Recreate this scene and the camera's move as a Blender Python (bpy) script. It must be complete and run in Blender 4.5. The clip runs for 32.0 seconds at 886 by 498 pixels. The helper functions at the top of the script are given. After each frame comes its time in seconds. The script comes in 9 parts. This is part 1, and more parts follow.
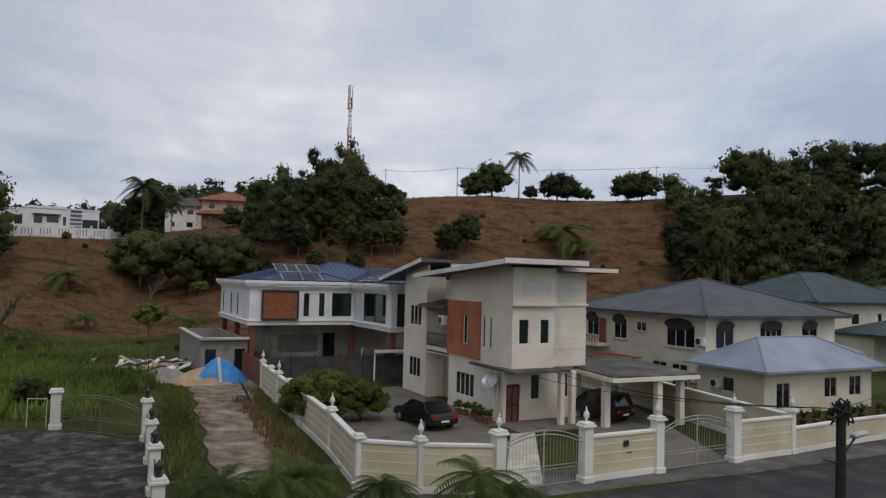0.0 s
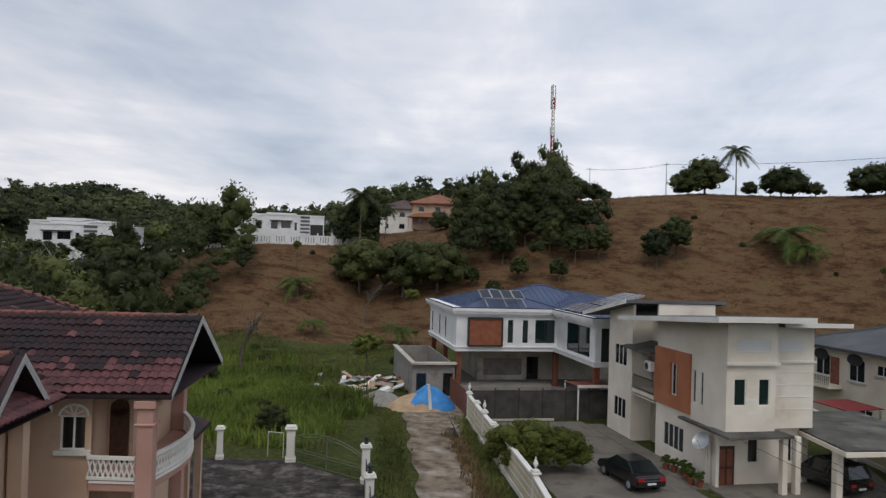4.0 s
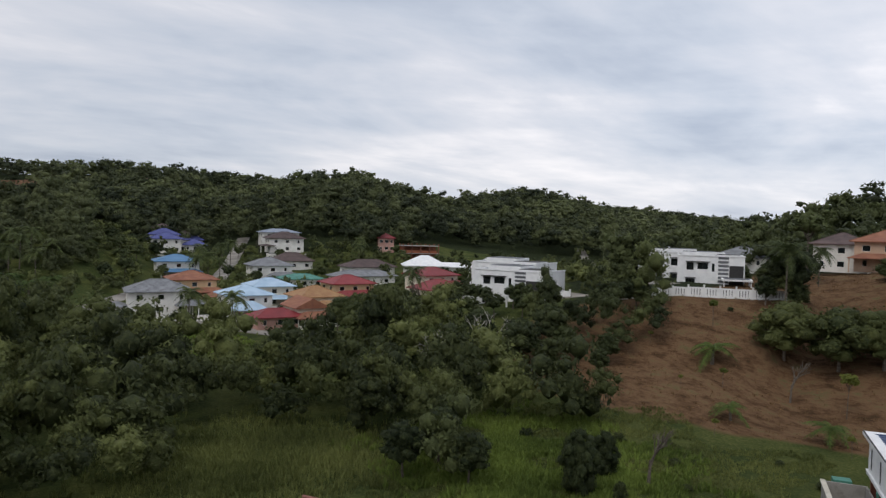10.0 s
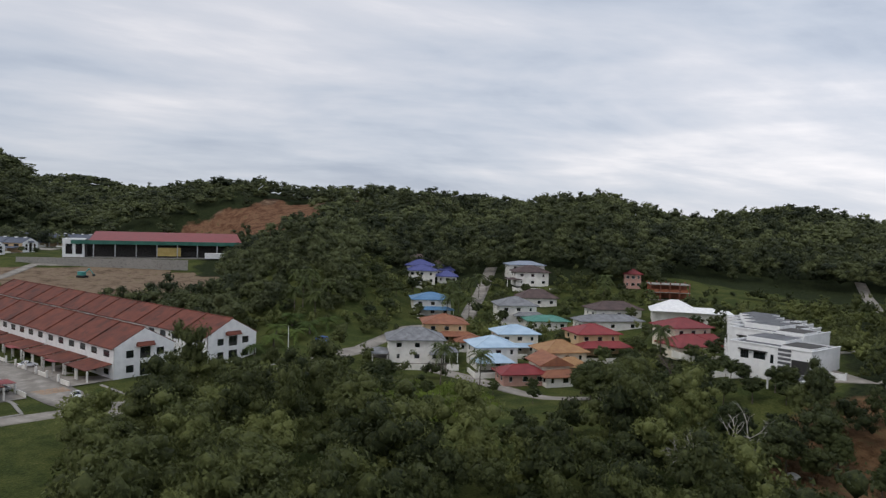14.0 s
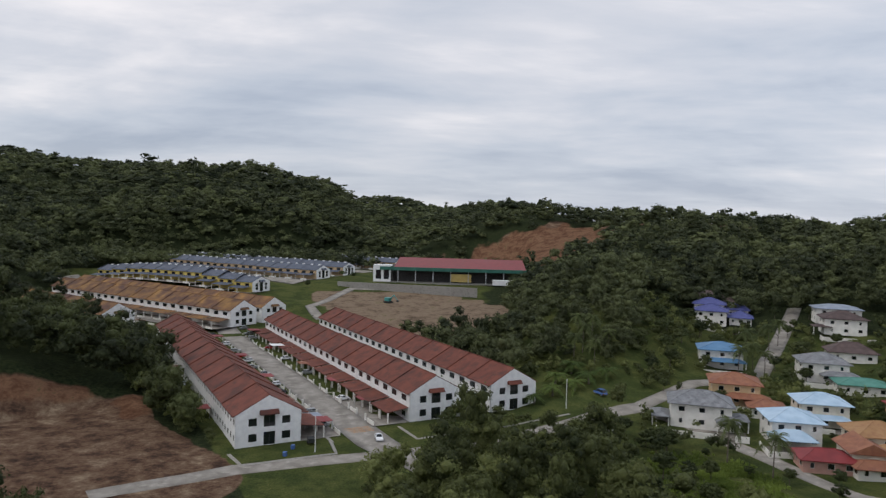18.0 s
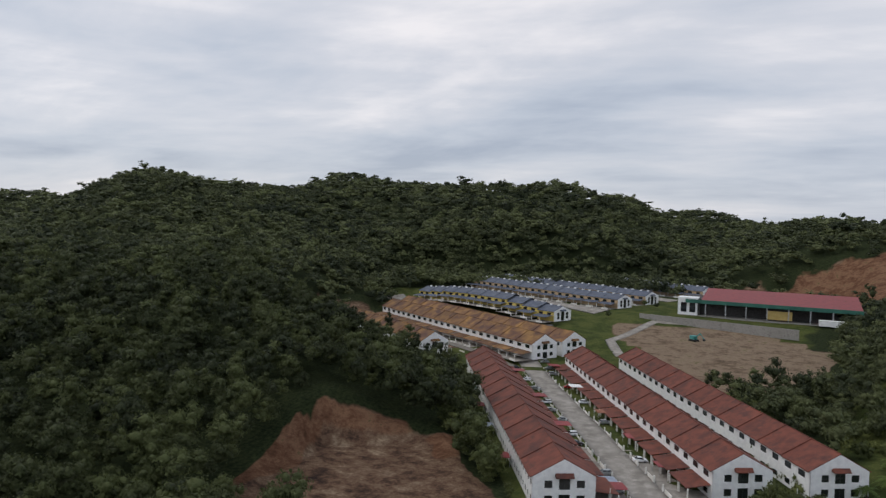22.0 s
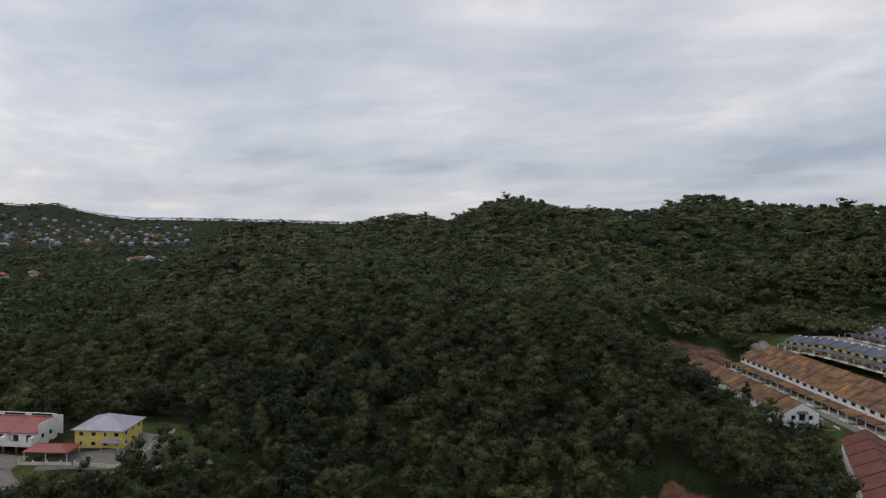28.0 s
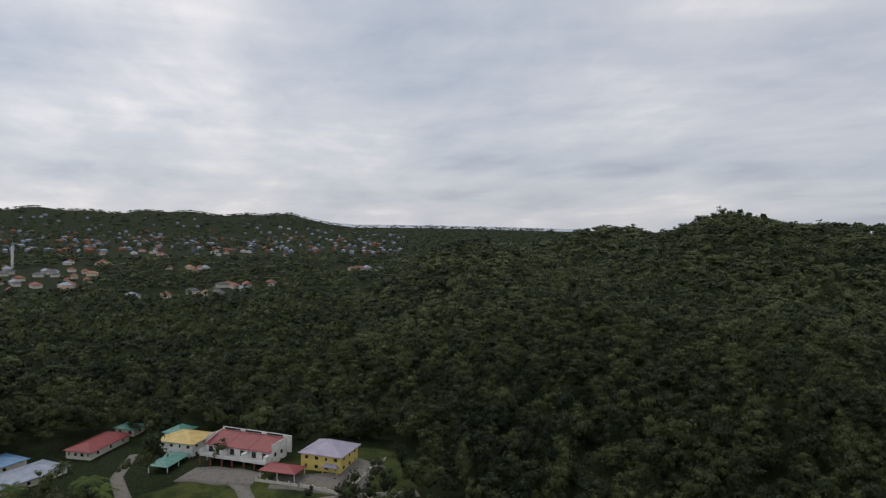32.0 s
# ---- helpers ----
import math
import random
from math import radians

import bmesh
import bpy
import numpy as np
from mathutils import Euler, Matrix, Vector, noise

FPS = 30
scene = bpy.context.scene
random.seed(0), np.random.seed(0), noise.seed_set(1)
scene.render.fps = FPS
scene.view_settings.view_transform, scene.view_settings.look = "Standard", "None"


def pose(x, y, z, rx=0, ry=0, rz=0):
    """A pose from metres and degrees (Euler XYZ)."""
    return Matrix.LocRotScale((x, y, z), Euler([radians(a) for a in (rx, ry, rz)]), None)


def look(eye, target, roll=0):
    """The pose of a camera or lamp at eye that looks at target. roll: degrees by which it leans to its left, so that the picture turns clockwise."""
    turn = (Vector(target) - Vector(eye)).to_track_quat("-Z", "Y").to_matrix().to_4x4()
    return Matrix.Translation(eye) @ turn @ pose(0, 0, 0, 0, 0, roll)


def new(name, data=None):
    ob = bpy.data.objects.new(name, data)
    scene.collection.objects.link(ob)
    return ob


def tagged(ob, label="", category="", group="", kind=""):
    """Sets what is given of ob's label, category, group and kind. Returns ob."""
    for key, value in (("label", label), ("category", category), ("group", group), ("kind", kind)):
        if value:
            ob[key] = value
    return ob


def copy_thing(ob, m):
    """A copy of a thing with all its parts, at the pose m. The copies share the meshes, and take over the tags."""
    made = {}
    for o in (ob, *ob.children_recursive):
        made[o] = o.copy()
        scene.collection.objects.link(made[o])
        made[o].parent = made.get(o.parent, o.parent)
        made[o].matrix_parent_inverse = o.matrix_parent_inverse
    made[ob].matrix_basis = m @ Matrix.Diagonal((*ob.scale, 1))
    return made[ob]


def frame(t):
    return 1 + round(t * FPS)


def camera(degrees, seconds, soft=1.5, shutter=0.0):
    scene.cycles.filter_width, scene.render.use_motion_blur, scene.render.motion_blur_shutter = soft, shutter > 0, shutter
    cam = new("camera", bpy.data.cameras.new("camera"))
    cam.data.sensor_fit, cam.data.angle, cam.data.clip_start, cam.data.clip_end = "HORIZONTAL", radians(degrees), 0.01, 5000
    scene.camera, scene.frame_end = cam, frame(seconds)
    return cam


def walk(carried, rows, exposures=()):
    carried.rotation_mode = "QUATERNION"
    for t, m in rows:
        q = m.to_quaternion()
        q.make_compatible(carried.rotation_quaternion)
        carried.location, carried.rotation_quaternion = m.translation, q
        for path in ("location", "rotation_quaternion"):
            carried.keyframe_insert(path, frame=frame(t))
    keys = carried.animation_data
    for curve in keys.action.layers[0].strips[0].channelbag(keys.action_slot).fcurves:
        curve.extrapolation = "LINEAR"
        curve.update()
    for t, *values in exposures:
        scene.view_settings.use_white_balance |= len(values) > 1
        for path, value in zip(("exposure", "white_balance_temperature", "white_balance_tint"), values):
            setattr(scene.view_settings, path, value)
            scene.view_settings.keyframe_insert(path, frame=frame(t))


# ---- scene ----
cam = camera(64.25, 32.0, 1.25, 0.3)
# seconds, heading, tilt, lean (degrees), then the place of the camera
FLIGHT = [
    (0.0, 0.00, 2.50, 1.51, -0.00, 0.00, 8.40),
    (0.5, 1.81, 2.49, 1.55, 0.02, -0.01, 8.74),
    (1.0, 3.65, 2.53, 1.59, 0.03, -0.01, 9.13),
    (1.5, 5.42, 2.54, 1.59, 0.02, -0.05, 9.58),
    (2.0, 7.18, 2.55, 1.60, 0.02, -0.11, 10.09),
    (2.5, 9.12, 2.55, 1.62, 0.01, -0.16, 10.59),
    (3.0, 11.34, 2.51, 1.66, -0.01, -0.21, 11.15),
    (3.5, 13.66, 1.85, 1.69, -0.02, -0.27, 11.67),
    (5.5, 25.48, -2.35, 1.88, 0.04, -0.31, 14.92),
    (6.0, 28.27, -2.33, 1.87, 0.08, -0.37, 15.91),
    (6.5, 31.61, -2.24, 1.75, 0.12, -0.43, 16.94),
    (7.0, 35.07, -2.09, 1.58, 0.21, -0.46, 17.96),
    (7.5, 38.03, -1.95, 1.40, 0.33, -0.44, 19.04),
    (8.0, 40.10, -1.82, 1.34, 0.47, -0.41, 20.21),
    (8.5, 42.22, -1.73, 1.39, 0.61, -0.37, 21.43),
    (9.0, 44.59, -1.69, 1.47, 0.69, -0.40, 22.71),
    (9.5, 47.01, -1.64, 1.56, 0.77, -0.49, 24.14),
    (10.0, 49.44, -1.64, 1.58, 0.84, -0.65, 25.77),
    (10.5, 51.88, -1.69, 1.61, 0.94, -0.83, 27.63),
    (11.0, 54.29, -1.75, 1.63, 1.05, -1.00, 29.54),
    (11.5, 56.78, -1.83, 1.67, 1.13, -1.15, 31.41),
    (12.0, 59.14, -1.88, 1.67, 1.15, -1.26, 33.22),
    (12.5, 61.69, -1.91, 1.66, 1.13, -1.35, 34.94),
    (13.0, 64.14, -1.92, 1.66, 1.10, -1.41, 36.55),
    (13.5, 66.58, -1.91, 1.68, 1.07, -1.46, 38.08),
    (14.0, 69.10, -1.91, 1.70, 1.05, -1.49, 39.59),
    (14.5, 71.60, -1.93, 1.71, 1.07, -1.47, 41.14),
    (16.5, 82.62, -2.02, 1.54, 1.56, -0.90, 47.78),
    (17.0, 85.72, -1.93, 1.52, 1.69, -0.68, 49.41),
    (17.5, 88.87, -1.94, 1.55, 1.79, -0.45, 51.05),
    (18.0, 92.01, -1.94, 1.54, 1.89, -0.24, 52.71),
    (18.5, 95.16, -1.94, 1.53, 1.97, -0.04, 54.40),
    (19.0, 98.28, -1.94, 1.55, 2.04, 0.12, 56.12),
    (19.5, 101.38, -1.96, 1.58, 2.11, 0.27, 57.91),
    (20.0, 104.51, -1.96, 1.62, 2.17, 0.41, 59.75),
    (20.5, 107.51, -2.00, 1.64, 2.23, 0.54, 61.66),
    (21.0, 110.47, -2.07, 1.66, 2.29, 0.64, 63.61),
    (21.5, 113.44, -2.11, 1.65, 2.36, 0.74, 65.56),
    (22.0, 116.33, -2.15, 1.65, 2.45, 0.85, 67.47),
    (22.5, 119.23, -2.17, 1.64, 2.56, 0.99, 69.31),
    (23.0, 121.95, -2.17, 1.64, 2.70, 1.15, 71.11),
    (23.5, 124.36, -2.17, 1.63, 2.85, 1.32, 72.89),
    (24.0, 126.52, -2.16, 1.60, 3.00, 1.48, 74.68),
    (24.5, 128.62, -2.17, 1.58, 3.15, 1.63, 76.46),
    (25.0, 131.08, -2.18, 1.59, 3.28, 1.75, 78.24),
    (25.5, 133.51, -2.19, 1.59, 3.39, 1.83, 80.02),
    (27.5, 142.23, -2.28, 1.67, 3.50, 1.83, 87.09),
    (28.0, 144.35, -2.31, 1.68, 3.44, 1.78, 88.84),
    (28.5, 146.50, -2.31, 1.68, 3.37, 1.72, 90.59),
    (29.0, 148.42, -2.34, 1.68, 3.28, 1.64, 92.31),
    (29.5, 150.55, -2.35, 1.68, 3.19, 1.55, 94.00),
    (30.0, 152.65, -2.35, 1.64, 3.10, 1.47, 95.67),
    (30.5, 154.66, -2.38, 1.58, 3.01, 1.39, 97.32),
    (31.0, 156.73, -2.37, 1.52, 2.93, 1.32, 98.95),
    (31.5, 158.78, -2.38, 1.47, 2.86, 1.25, 100.57),
    (32.0, 160.85, -2.37, 1.45, 2.80, 1.18, 102.19),
]



def aimed(heading, tilt, lean, x, y, z):
    """The pose of the camera that looks along a heading and a tilt."""
    h, p = radians(heading), radians(tilt)
    way = Vector((-math.sin(h) * math.cos(p), math.cos(h) * math.cos(p), math.sin(p)))
    return look((x, y, z), Vector((x, y, z)) + way * 10, lean)


walk(cam, [(r[0], aimed(*r[1:])) for r in FLIGHT], [(0.0, -0.22), (3.0, -0.1), (6.0, 0.18), (10.0, 0.12), (18.0, 0.14), (25.0, 0.05), (32.0, -0.1)])

# ---- lie of the land ----
HILLS = [  # heading, distance, height, half-width along the view, across it
    (57, 570, 55, 150, 70), (43, 655, 51, 160, 90), (35, 900, 47, 200, 150), (68, 640, 56, 170, 85),
    (76, 665, 58, 160, 70), (87, 1000, 76, 300, 110), (97, 1250, 90, 300, 130), (107, 900, 107, 210, 80),
    (114, 950, 108, 240, 90), (16, 330, 26, 60, 75), (124.3, 1020, 121, 230, 75), (119.5, 990, 96, 230, 60), (131, 960, 94, 260, 80), (138.8, 860, 106, 230, 95),
    (147, 1250, 88, 260, 150), (158, 790, 70, 230, 95), (136, 430, 38, 150, 70), (150, 520, 42, 170, 80),
    (78.5, 335, 27, 75, 28), (84.5, 690, 60, 80, 70), (101.5, 900, 84, 200, 40), (24, 1500, 55, 300, 300),
]
STEPS_R = (0, 180, 322, 350, 400, 450, 600, 1500, 5000)
STEPS_Z = (0, 0.4, 1.5, 4.5, 8.5, 15, 18, 12, 8)


def ease(a):
    a = np.clip(a, 0, 1)
    return a * a * (3 - 2 * a)


CLEARING = [(-110, -72), (-126, -66), (-145, -53), (-158, -64), (-173, -79), (-187, -90), (-185, -109), (-177, -122), (-166, -128), (-143, -124), (-124, -118), (-110, -102)]


def inside(x, y, ring):
    """Distance to the edge of a ring of corners, positive within it."""
    near, odd = np.full(np.shape(x), 1e9), np.zeros(np.shape(x), bool)
    for (ax, ay), (bx, by) in zip(ring, ring[1:] + ring[:1]):
        t = np.clip(((x - ax) * (bx - ax) + (y - ay) * (by - ay)) / ((bx - ax) ** 2 + (by - ay) ** 2), 0, 1)
        near = np.minimum(near, np.hypot(x - ax - t * (bx - ax), y - ay - t * (by - ay)))
        odd = odd ^ (((ay > y) != (by > y)) & (x < ax + (bx - ax) * (y - ay) / (by - ay + 1e-9)))
    return np.where(odd, near, -near)


def land(x, y):
    """Height of the ground, for arrays of places."""
    x, y = np.asarray(x, float), np.asarray(y, float)
    r = np.hypot(x, y)
    base = np.interp(r, STEPS_R, STEPS_Z)
    base = base * ease((-x - 20) / 60 + np.clip(-y / 80, 0, 1))
    heading = np.degrees(np.arctan2(-x, y)) % 360
    plain = ease((heading - 161) / 9) * ease((235 - heading) / 10)
    base = base * (1 - plain) + plain * np.interp(r, (0, 300, 500, 720, 900), (0, 4, 12, 5, 0))
    total = np.zeros_like(r)
    for az, d, h, along, across in HILLS:
        a = math.radians(az)
        ux, uy = -math.sin(a), math.cos(a)
        u, v = x * ux + y * uy - d, x * uy - y * ux
        total = total + (h * np.exp(-0.5 * ((u / along) ** 2 + (v / across) ** 2))) ** 3
    hill = total ** (1 / 3)
    hill = hill * ease((r - 120) / 160) * (1 - plain * ease((r - 420) / 120))
    edge = np.interp(r, (150, 300, 330, 440, 560), (110, 116, 128, 127, 119))
    estate = ease((heading - 84) / 5) * ease((edge - heading) / 4 + 1) * ease((650 - r) / 70)
    hill = hill * (1 - estate)
    # the mown slope behind the houses and its crest
    toe = 101 - 0.06 * x + 6 * np.sin(x / 23.0)
    rise = ease((y - toe) / 62) * 28 * np.interp(x, (-175, -120, -90, -50, -15, 10), (0.12, 0.30, 0.50, 0.66, 0.93, 1.0)) * ease((420 - r) / 200)
    rise = rise + 2.5 * ease((x - 35) / 60) * ease((y - 70) / 60) * ease((420 - r) / 200)
    # the steep bank below the white villas
    bu, bv = x * 0.887 + y * 0.462, y * 0.887 - x * 0.462
    bank = np.interp(bv, (84, 105, 120, 131, 141, 190, 225), (0, 1.4, 4.2, 9.2, 13.2, 13.6, 4)) * np.interp(bu, (-75, -36, -8, 20), (0.35, 0.62, 1.0, 1.1))
    rise = np.maximum(rise, bank * ease((-x - 38) / 18) * ease((x + 150) / 40))
    # the shelf of the villas to the south
    villas = 5 * np.exp(-((x + 125) / 38) ** 2 - ((y - 140) / 34) ** 2)
    shelf = villas + 9 * np.exp(-((x + 55) / 70) ** 2 - ((y + 262) / 60) ** 2)
    far = ease((r - 3000) / 1300) * 116 * ease((y * -1 - 1500) / 1500) * (0.90 + 0.07 * np.sin(np.arctan2(x, -y) * 43) + 0.05 * np.sin(np.arctan2(x, -y) * 101 + 1))
    far = far * ease((np.degrees(np.arctan2(x, -y)) + 12) / 6)
    rough = 0.25 * np.sin(x / 9.0 + 1.3) * np.sin(y / 11.0) * ease((r - 95) / 60)
    lie = np.maximum(base + shelf, hill) + rise + far + rough
    # the village lies in a shallow hollow; the plain rises a little to the coast
    lie = lie - 2.8 * np.exp(-((x + 262) / 80) ** 2 - ((y - 128) / 60) ** 2)
    lie = lie + 6.5 * np.exp(-((x + 179) / 17) ** 2 - ((y + 127) / 15) ** 2)
    lie = lie + 46 * ease((r - 3000) / 1650) * ease((-y - 1500) / 1500) * (1 - ease((np.degrees(np.arctan2(x, -y)) + 12) / 6))
    # the levelled clearing dug into the hillside, with its cut bank
    within = inside(x, y, CLEARING) + 0.9 * np.sin(x / 4.0) * np.sin(y / 5.0) + 0.5 * np.sin(x / 1.7 + 1) * np.sin(y / 1.9)
    dug = ease((within + 0.5) / 7.5)
    # the levelled shelf of the ochre-roofed terraces
    su, sv = -0.515 * (x + 309) - 0.857 * (y + 111), -0.857 * (x + 309) + 0.515 * (y + 111)
    level = ease((su + 30) / 30) * ease((205 - su) / 35) * ease((sv + 58) / 18) * ease((66 - sv) / 18)
    lie = lie * (1 - level) + level * np.minimum(lie, 3.6 + 0.006 * su)
    return lie * (1 - dug) + dug * np.minimum(lie, 0.9 + 0.35 * np.sin(x / 8.0 + 1) * np.sin(y / 10.0))


def land_at(x, y):
    return float(land(np.array([x]), np.array([y]))[0])

# ---- sky and light ----
world = bpy.data.worlds.new("overcast")
scene.world = world
world.use_nodes = True
wn, wl = world.node_tree.nodes, world.node_tree.links
wn.clear()


def wnode(kind, **values):
    n = wn.new(kind)
    for k, v in values.items():
        n.inputs[k].default_value = v
    return n


w_out, w_bg = wnode("ShaderNodeOutputWorld"), wnode("ShaderNodeBackground", Strength=1.0)
w_sky = wnode("ShaderNodeTexSky")
w_sky.sky_type, w_sky.sun_disc = "NISHITA", False
w_sky.sun_elevation, w_sky.sun_rotation = radians(50), radians(195)
w_dim = wnode("ShaderNodeVectorMath")
w_dim.operation = "MULTIPLY"
w_dim.inputs[1].default_value = (0.085, 0.085, 0.085)
wl.new(w_sky.outputs[0], w_dim.inputs[0])
w_co = wnode("ShaderNodeTexCoord")
w_xyz = wnode("ShaderNodeSeparateXYZ")
wl.new(w_co.outputs["Generated"], w_xyz.inputs[0])


def wmath(op, a, b, clamp=False):
    n = wnode("ShaderNodeMath")
    n.operation, n.use_clamp = op, clamp
    for i, v in enumerate((a, b)):
        if isinstance(v, (int, float)):
            n.inputs[i].default_value = v
        else:
            wl.new(v, n.inputs[i])
    return n.outputs[0]


w_up = wmath("ADD", wmath("MAXIMUM", w_xyz.outputs[2], 0.0), 0.17)
w_flat = wnode("ShaderNodeCombineXYZ")
wl.new(wmath("DIVIDE", w_xyz.outputs[0], w_up), w_flat.inputs[0])
wl.new(wmath("DIVIDE", w_xyz.outputs[1], w_up), w_flat.inputs[1])


def cloud(scale, detail, rough, stretch, turn, shift, warp=0.6):
    m = wnode("ShaderNodeMapping")
    m.inputs["Location"].default_value, m.inputs["Rotation"].default_value = shift, (0, 0, radians(turn))
    m.inputs["Scale"].default_value = stretch
    n = wnode("ShaderNodeTexNoise", Scale=scale, Detail=detail, Roughness=rough, Distortion=warp)
    wl.new(w_flat.outputs[0], m.inputs[0])
    wl.new(m.outputs[0], n.inputs["Vector"])
    return n.outputs[0]


def wramp(value, stops):
    n = wnode("ShaderNodeValToRGB")
    while len(n.color_ramp.elements) < len(stops):
        n.color_ramp.elements.new(0.5)
    for e, (p, c) in zip(n.color_ramp.elements, stops):
        e.position, e.color = p, (*c, 1)
    wl.new(value, n.inputs[0])
    return n.outputs[0]


def wmix(fac, a, b):
    n = wn.new("ShaderNodeMix")
    n.data_type = "RGBA"
    if isinstance(fac, (int, float)):
        n.inputs[0].default_value = fac
    else:
        wl.new(fac, n.inputs[0])
    for i, v in ((6, a), (7, b)):
        if isinstance(v, tuple):
            n.inputs[i].default_value = (*v, 1)
        else:
            wl.new(v, n.inputs[i])
    return n.outputs[2]


big = cloud(0.55, 5, 0.52, (1.0, 0.7, 1), 30, (1.7, 0.4, 0), 0.25)
fine = cloud(1.7, 7, 0.58, (1.0, 0.55, 1), 24, (4.1, 2.3, 0), 0.3)
both = wmath("ADD", wmath("MULTIPLY", big, 0.66), wmath("MULTIPLY", fine, 0.34))
# long level streaks towards the horizon
w_lay = wnode("ShaderNodeMapping")
w_lay.inputs["Scale"].default_value, w_lay.inputs["Location"].default_value = (1.5, 1.5, 17.0), (0.3, 0.8, 0.2)
w_streak = wnode("ShaderNodeTexNoise", Scale=1.6, Detail=5, Roughness=0.55, Distortion=0.25)
wl.new(w_co.outputs["Generated"], w_lay.inputs[0])
wl.new(w_lay.outputs[0], w_streak.inputs["Vector"])
w_near = wramp(w_xyz.outputs[2], [(0.0, (0.26, 0.26, 0.26)), (0.30, (0.08, 0.08, 0.08)), (0.5, (0, 0, 0))])
both = wmath("ADD", both, wmath("MULTIPLY", wmath("SUBTRACT", w_streak.outputs[0], 0.5), w_near))
sheet = wramp(both, [(0.37, (0.368, 0.421, 0.525)), (0.46, (0.525, 0.569, 0.655)), (0.54, (0.658, 0.674, 0.735)), (0.63, (0.905, 0.876, 0.895))])
low = wramp(w_xyz.outputs[2], [(0.0, (1, 1, 1)), (0.16, (0, 0, 0))])
sheet = wmix(wmath("MULTIPLY", low, 0.30), sheet, (0.66, 0.665, 0.72))
# the cloud is thinner and brighter towards one side
w_side = wnode("ShaderNodeVectorMath")
w_side.operation = "DOT_PRODUCT"
w_side.inputs[1].default_value = (0.87, 0.5, 0.0)
wl.new(w_co.outputs["Generated"], w_side.inputs[0])
w_gain = wmath("MULTIPLY_ADD", w_side.outputs["Value"], 0.19)
w_gain.node.inputs[2].default_value = 1.13
w_lit = wnode("ShaderNodeVectorMath")
w_lit.operation = "SCALE"
wl.new(sheet, w_lit.inputs[0])
wl.new(w_gain, w_lit.inputs["Scale"])
sheet = w_lit.outputs[0]
wl.new(wmix(0.10, sheet, w_dim.outputs[0]), w_bg.inputs["Color"])
wl.new(w_bg.outputs[0], w_out.inputs[0])

sun = new("sun", bpy.data.lights.new("sun", "SUN"))
sun.data.energy, sun.data.angle, sun.data.color = 0.9, radians(25), (1.0, 0.95, 0.88)
sun.matrix_world = look((0, 0, 200), (-30, 110, 40))

# ---- materials ----
def shade(name, dark, light, scale=4.0, rough=0.8, bump=0.15, metal=0.0, fine=40.0, vary=0.25, spec=0.4, stain=None, stain_scale=0.6, stain_at=0.6):
    """A weathered surface: two colours mixed by broad and fine noise, with relief and an optional stain."""
    m = bpy.data.materials.new(name)
    m.use_nodes = True
    n, l = m.node_tree.nodes, m.node_tree.links
    b = n["Principled BSDF"]
    b.inputs["Roughness"].default_value, b.inputs["Metallic"].default_value = rough, metal
    b.inputs["Specular IOR Level"].default_value = spec
    g = n.new("ShaderNodeNewGeometry")
    broad, grain = n.new("ShaderNodeTexNoise"), n.new("ShaderNodeTexNoise")
    broad.inputs["Scale"].default_value, broad.inputs["Detail"].default_value = scale, 6
    grain.inputs["Scale"].default_value, grain.inputs["Detail"].default_value = fine, 3
    for t in (broad, grain):
        l.new(g.outputs["Position"], t.inputs["Vector"])
    add = n.new("ShaderNodeMath")
    add.operation = "MULTIPLY_ADD"
    l.new(grain.outputs[0], add.inputs[0])
    add.inputs[1].default_value = 0.35
    l.new(broad.outputs[0], add.inputs[2])
    ramp = n.new("ShaderNodeValToRGB")
    ramp.color_ramp.elements[0].position, ramp.color_ramp.elements[1].position = 0.5, 0.86
    ramp.color_ramp.elements[0].color, ramp.color_ramp.elements[1].color = (*dark, 1), (*light, 1)
    l.new(add.outputs[0], ramp.inputs[0])
    col = ramp.outputs[0]
    if stain:
        s = n.new("ShaderNodeTexNoise")
        s.inputs["Scale"].default_value, s.inputs["Detail"].default_value, s.inputs["Roughness"].default_value = stain_scale, 8, 0.65
        l.new(g.outputs["Position"], s.inputs["Vector"])
        r = n.new("ShaderNodeValToRGB")
        r.color_ramp.elements[0].position, r.color_ramp.elements[1].position = stain_at - 0.08, stain_at + 0.12
        l.new(s.outputs[0], r.inputs[0])
        x = n.new("ShaderNodeMix")
        x.data_type = "RGBA"
        l.new(r.outputs[0], x.inputs[0])
        l.new(col, x.inputs[6])
        x.inputs[7].default_value = (*stain, 1)
        col = x.outputs[2]
    if vary:
        info, mul = n.new("ShaderNodeObjectInfo"), n.new("ShaderNodeMath")
        mul.operation = "MULTIPLY_ADD"
        mul.inputs[1].default_value, mul.inputs[2].default_value = vary, 1 - vary / 2
        l.new(info.outputs["Random"], mul.inputs[0])
        hsv = n.new("ShaderNodeHueSaturation")
        l.new(mul.outputs[0], hsv.inputs["Value"])
        l.new(col, hsv.inputs["Color"])
        col = hsv.outputs[0]
    l.new(col, b.inputs["Base Color"])
    if bump:
        bp = n.new("ShaderNodeBump")
        bp.inputs["Strength"].default_value, bp.inputs["Distance"].default_value = bump, 0.05
        l.new(add.outputs[0], bp.inputs["Height"])
        l.new(bp.outputs[0], b.inputs["Normal"])
    return m


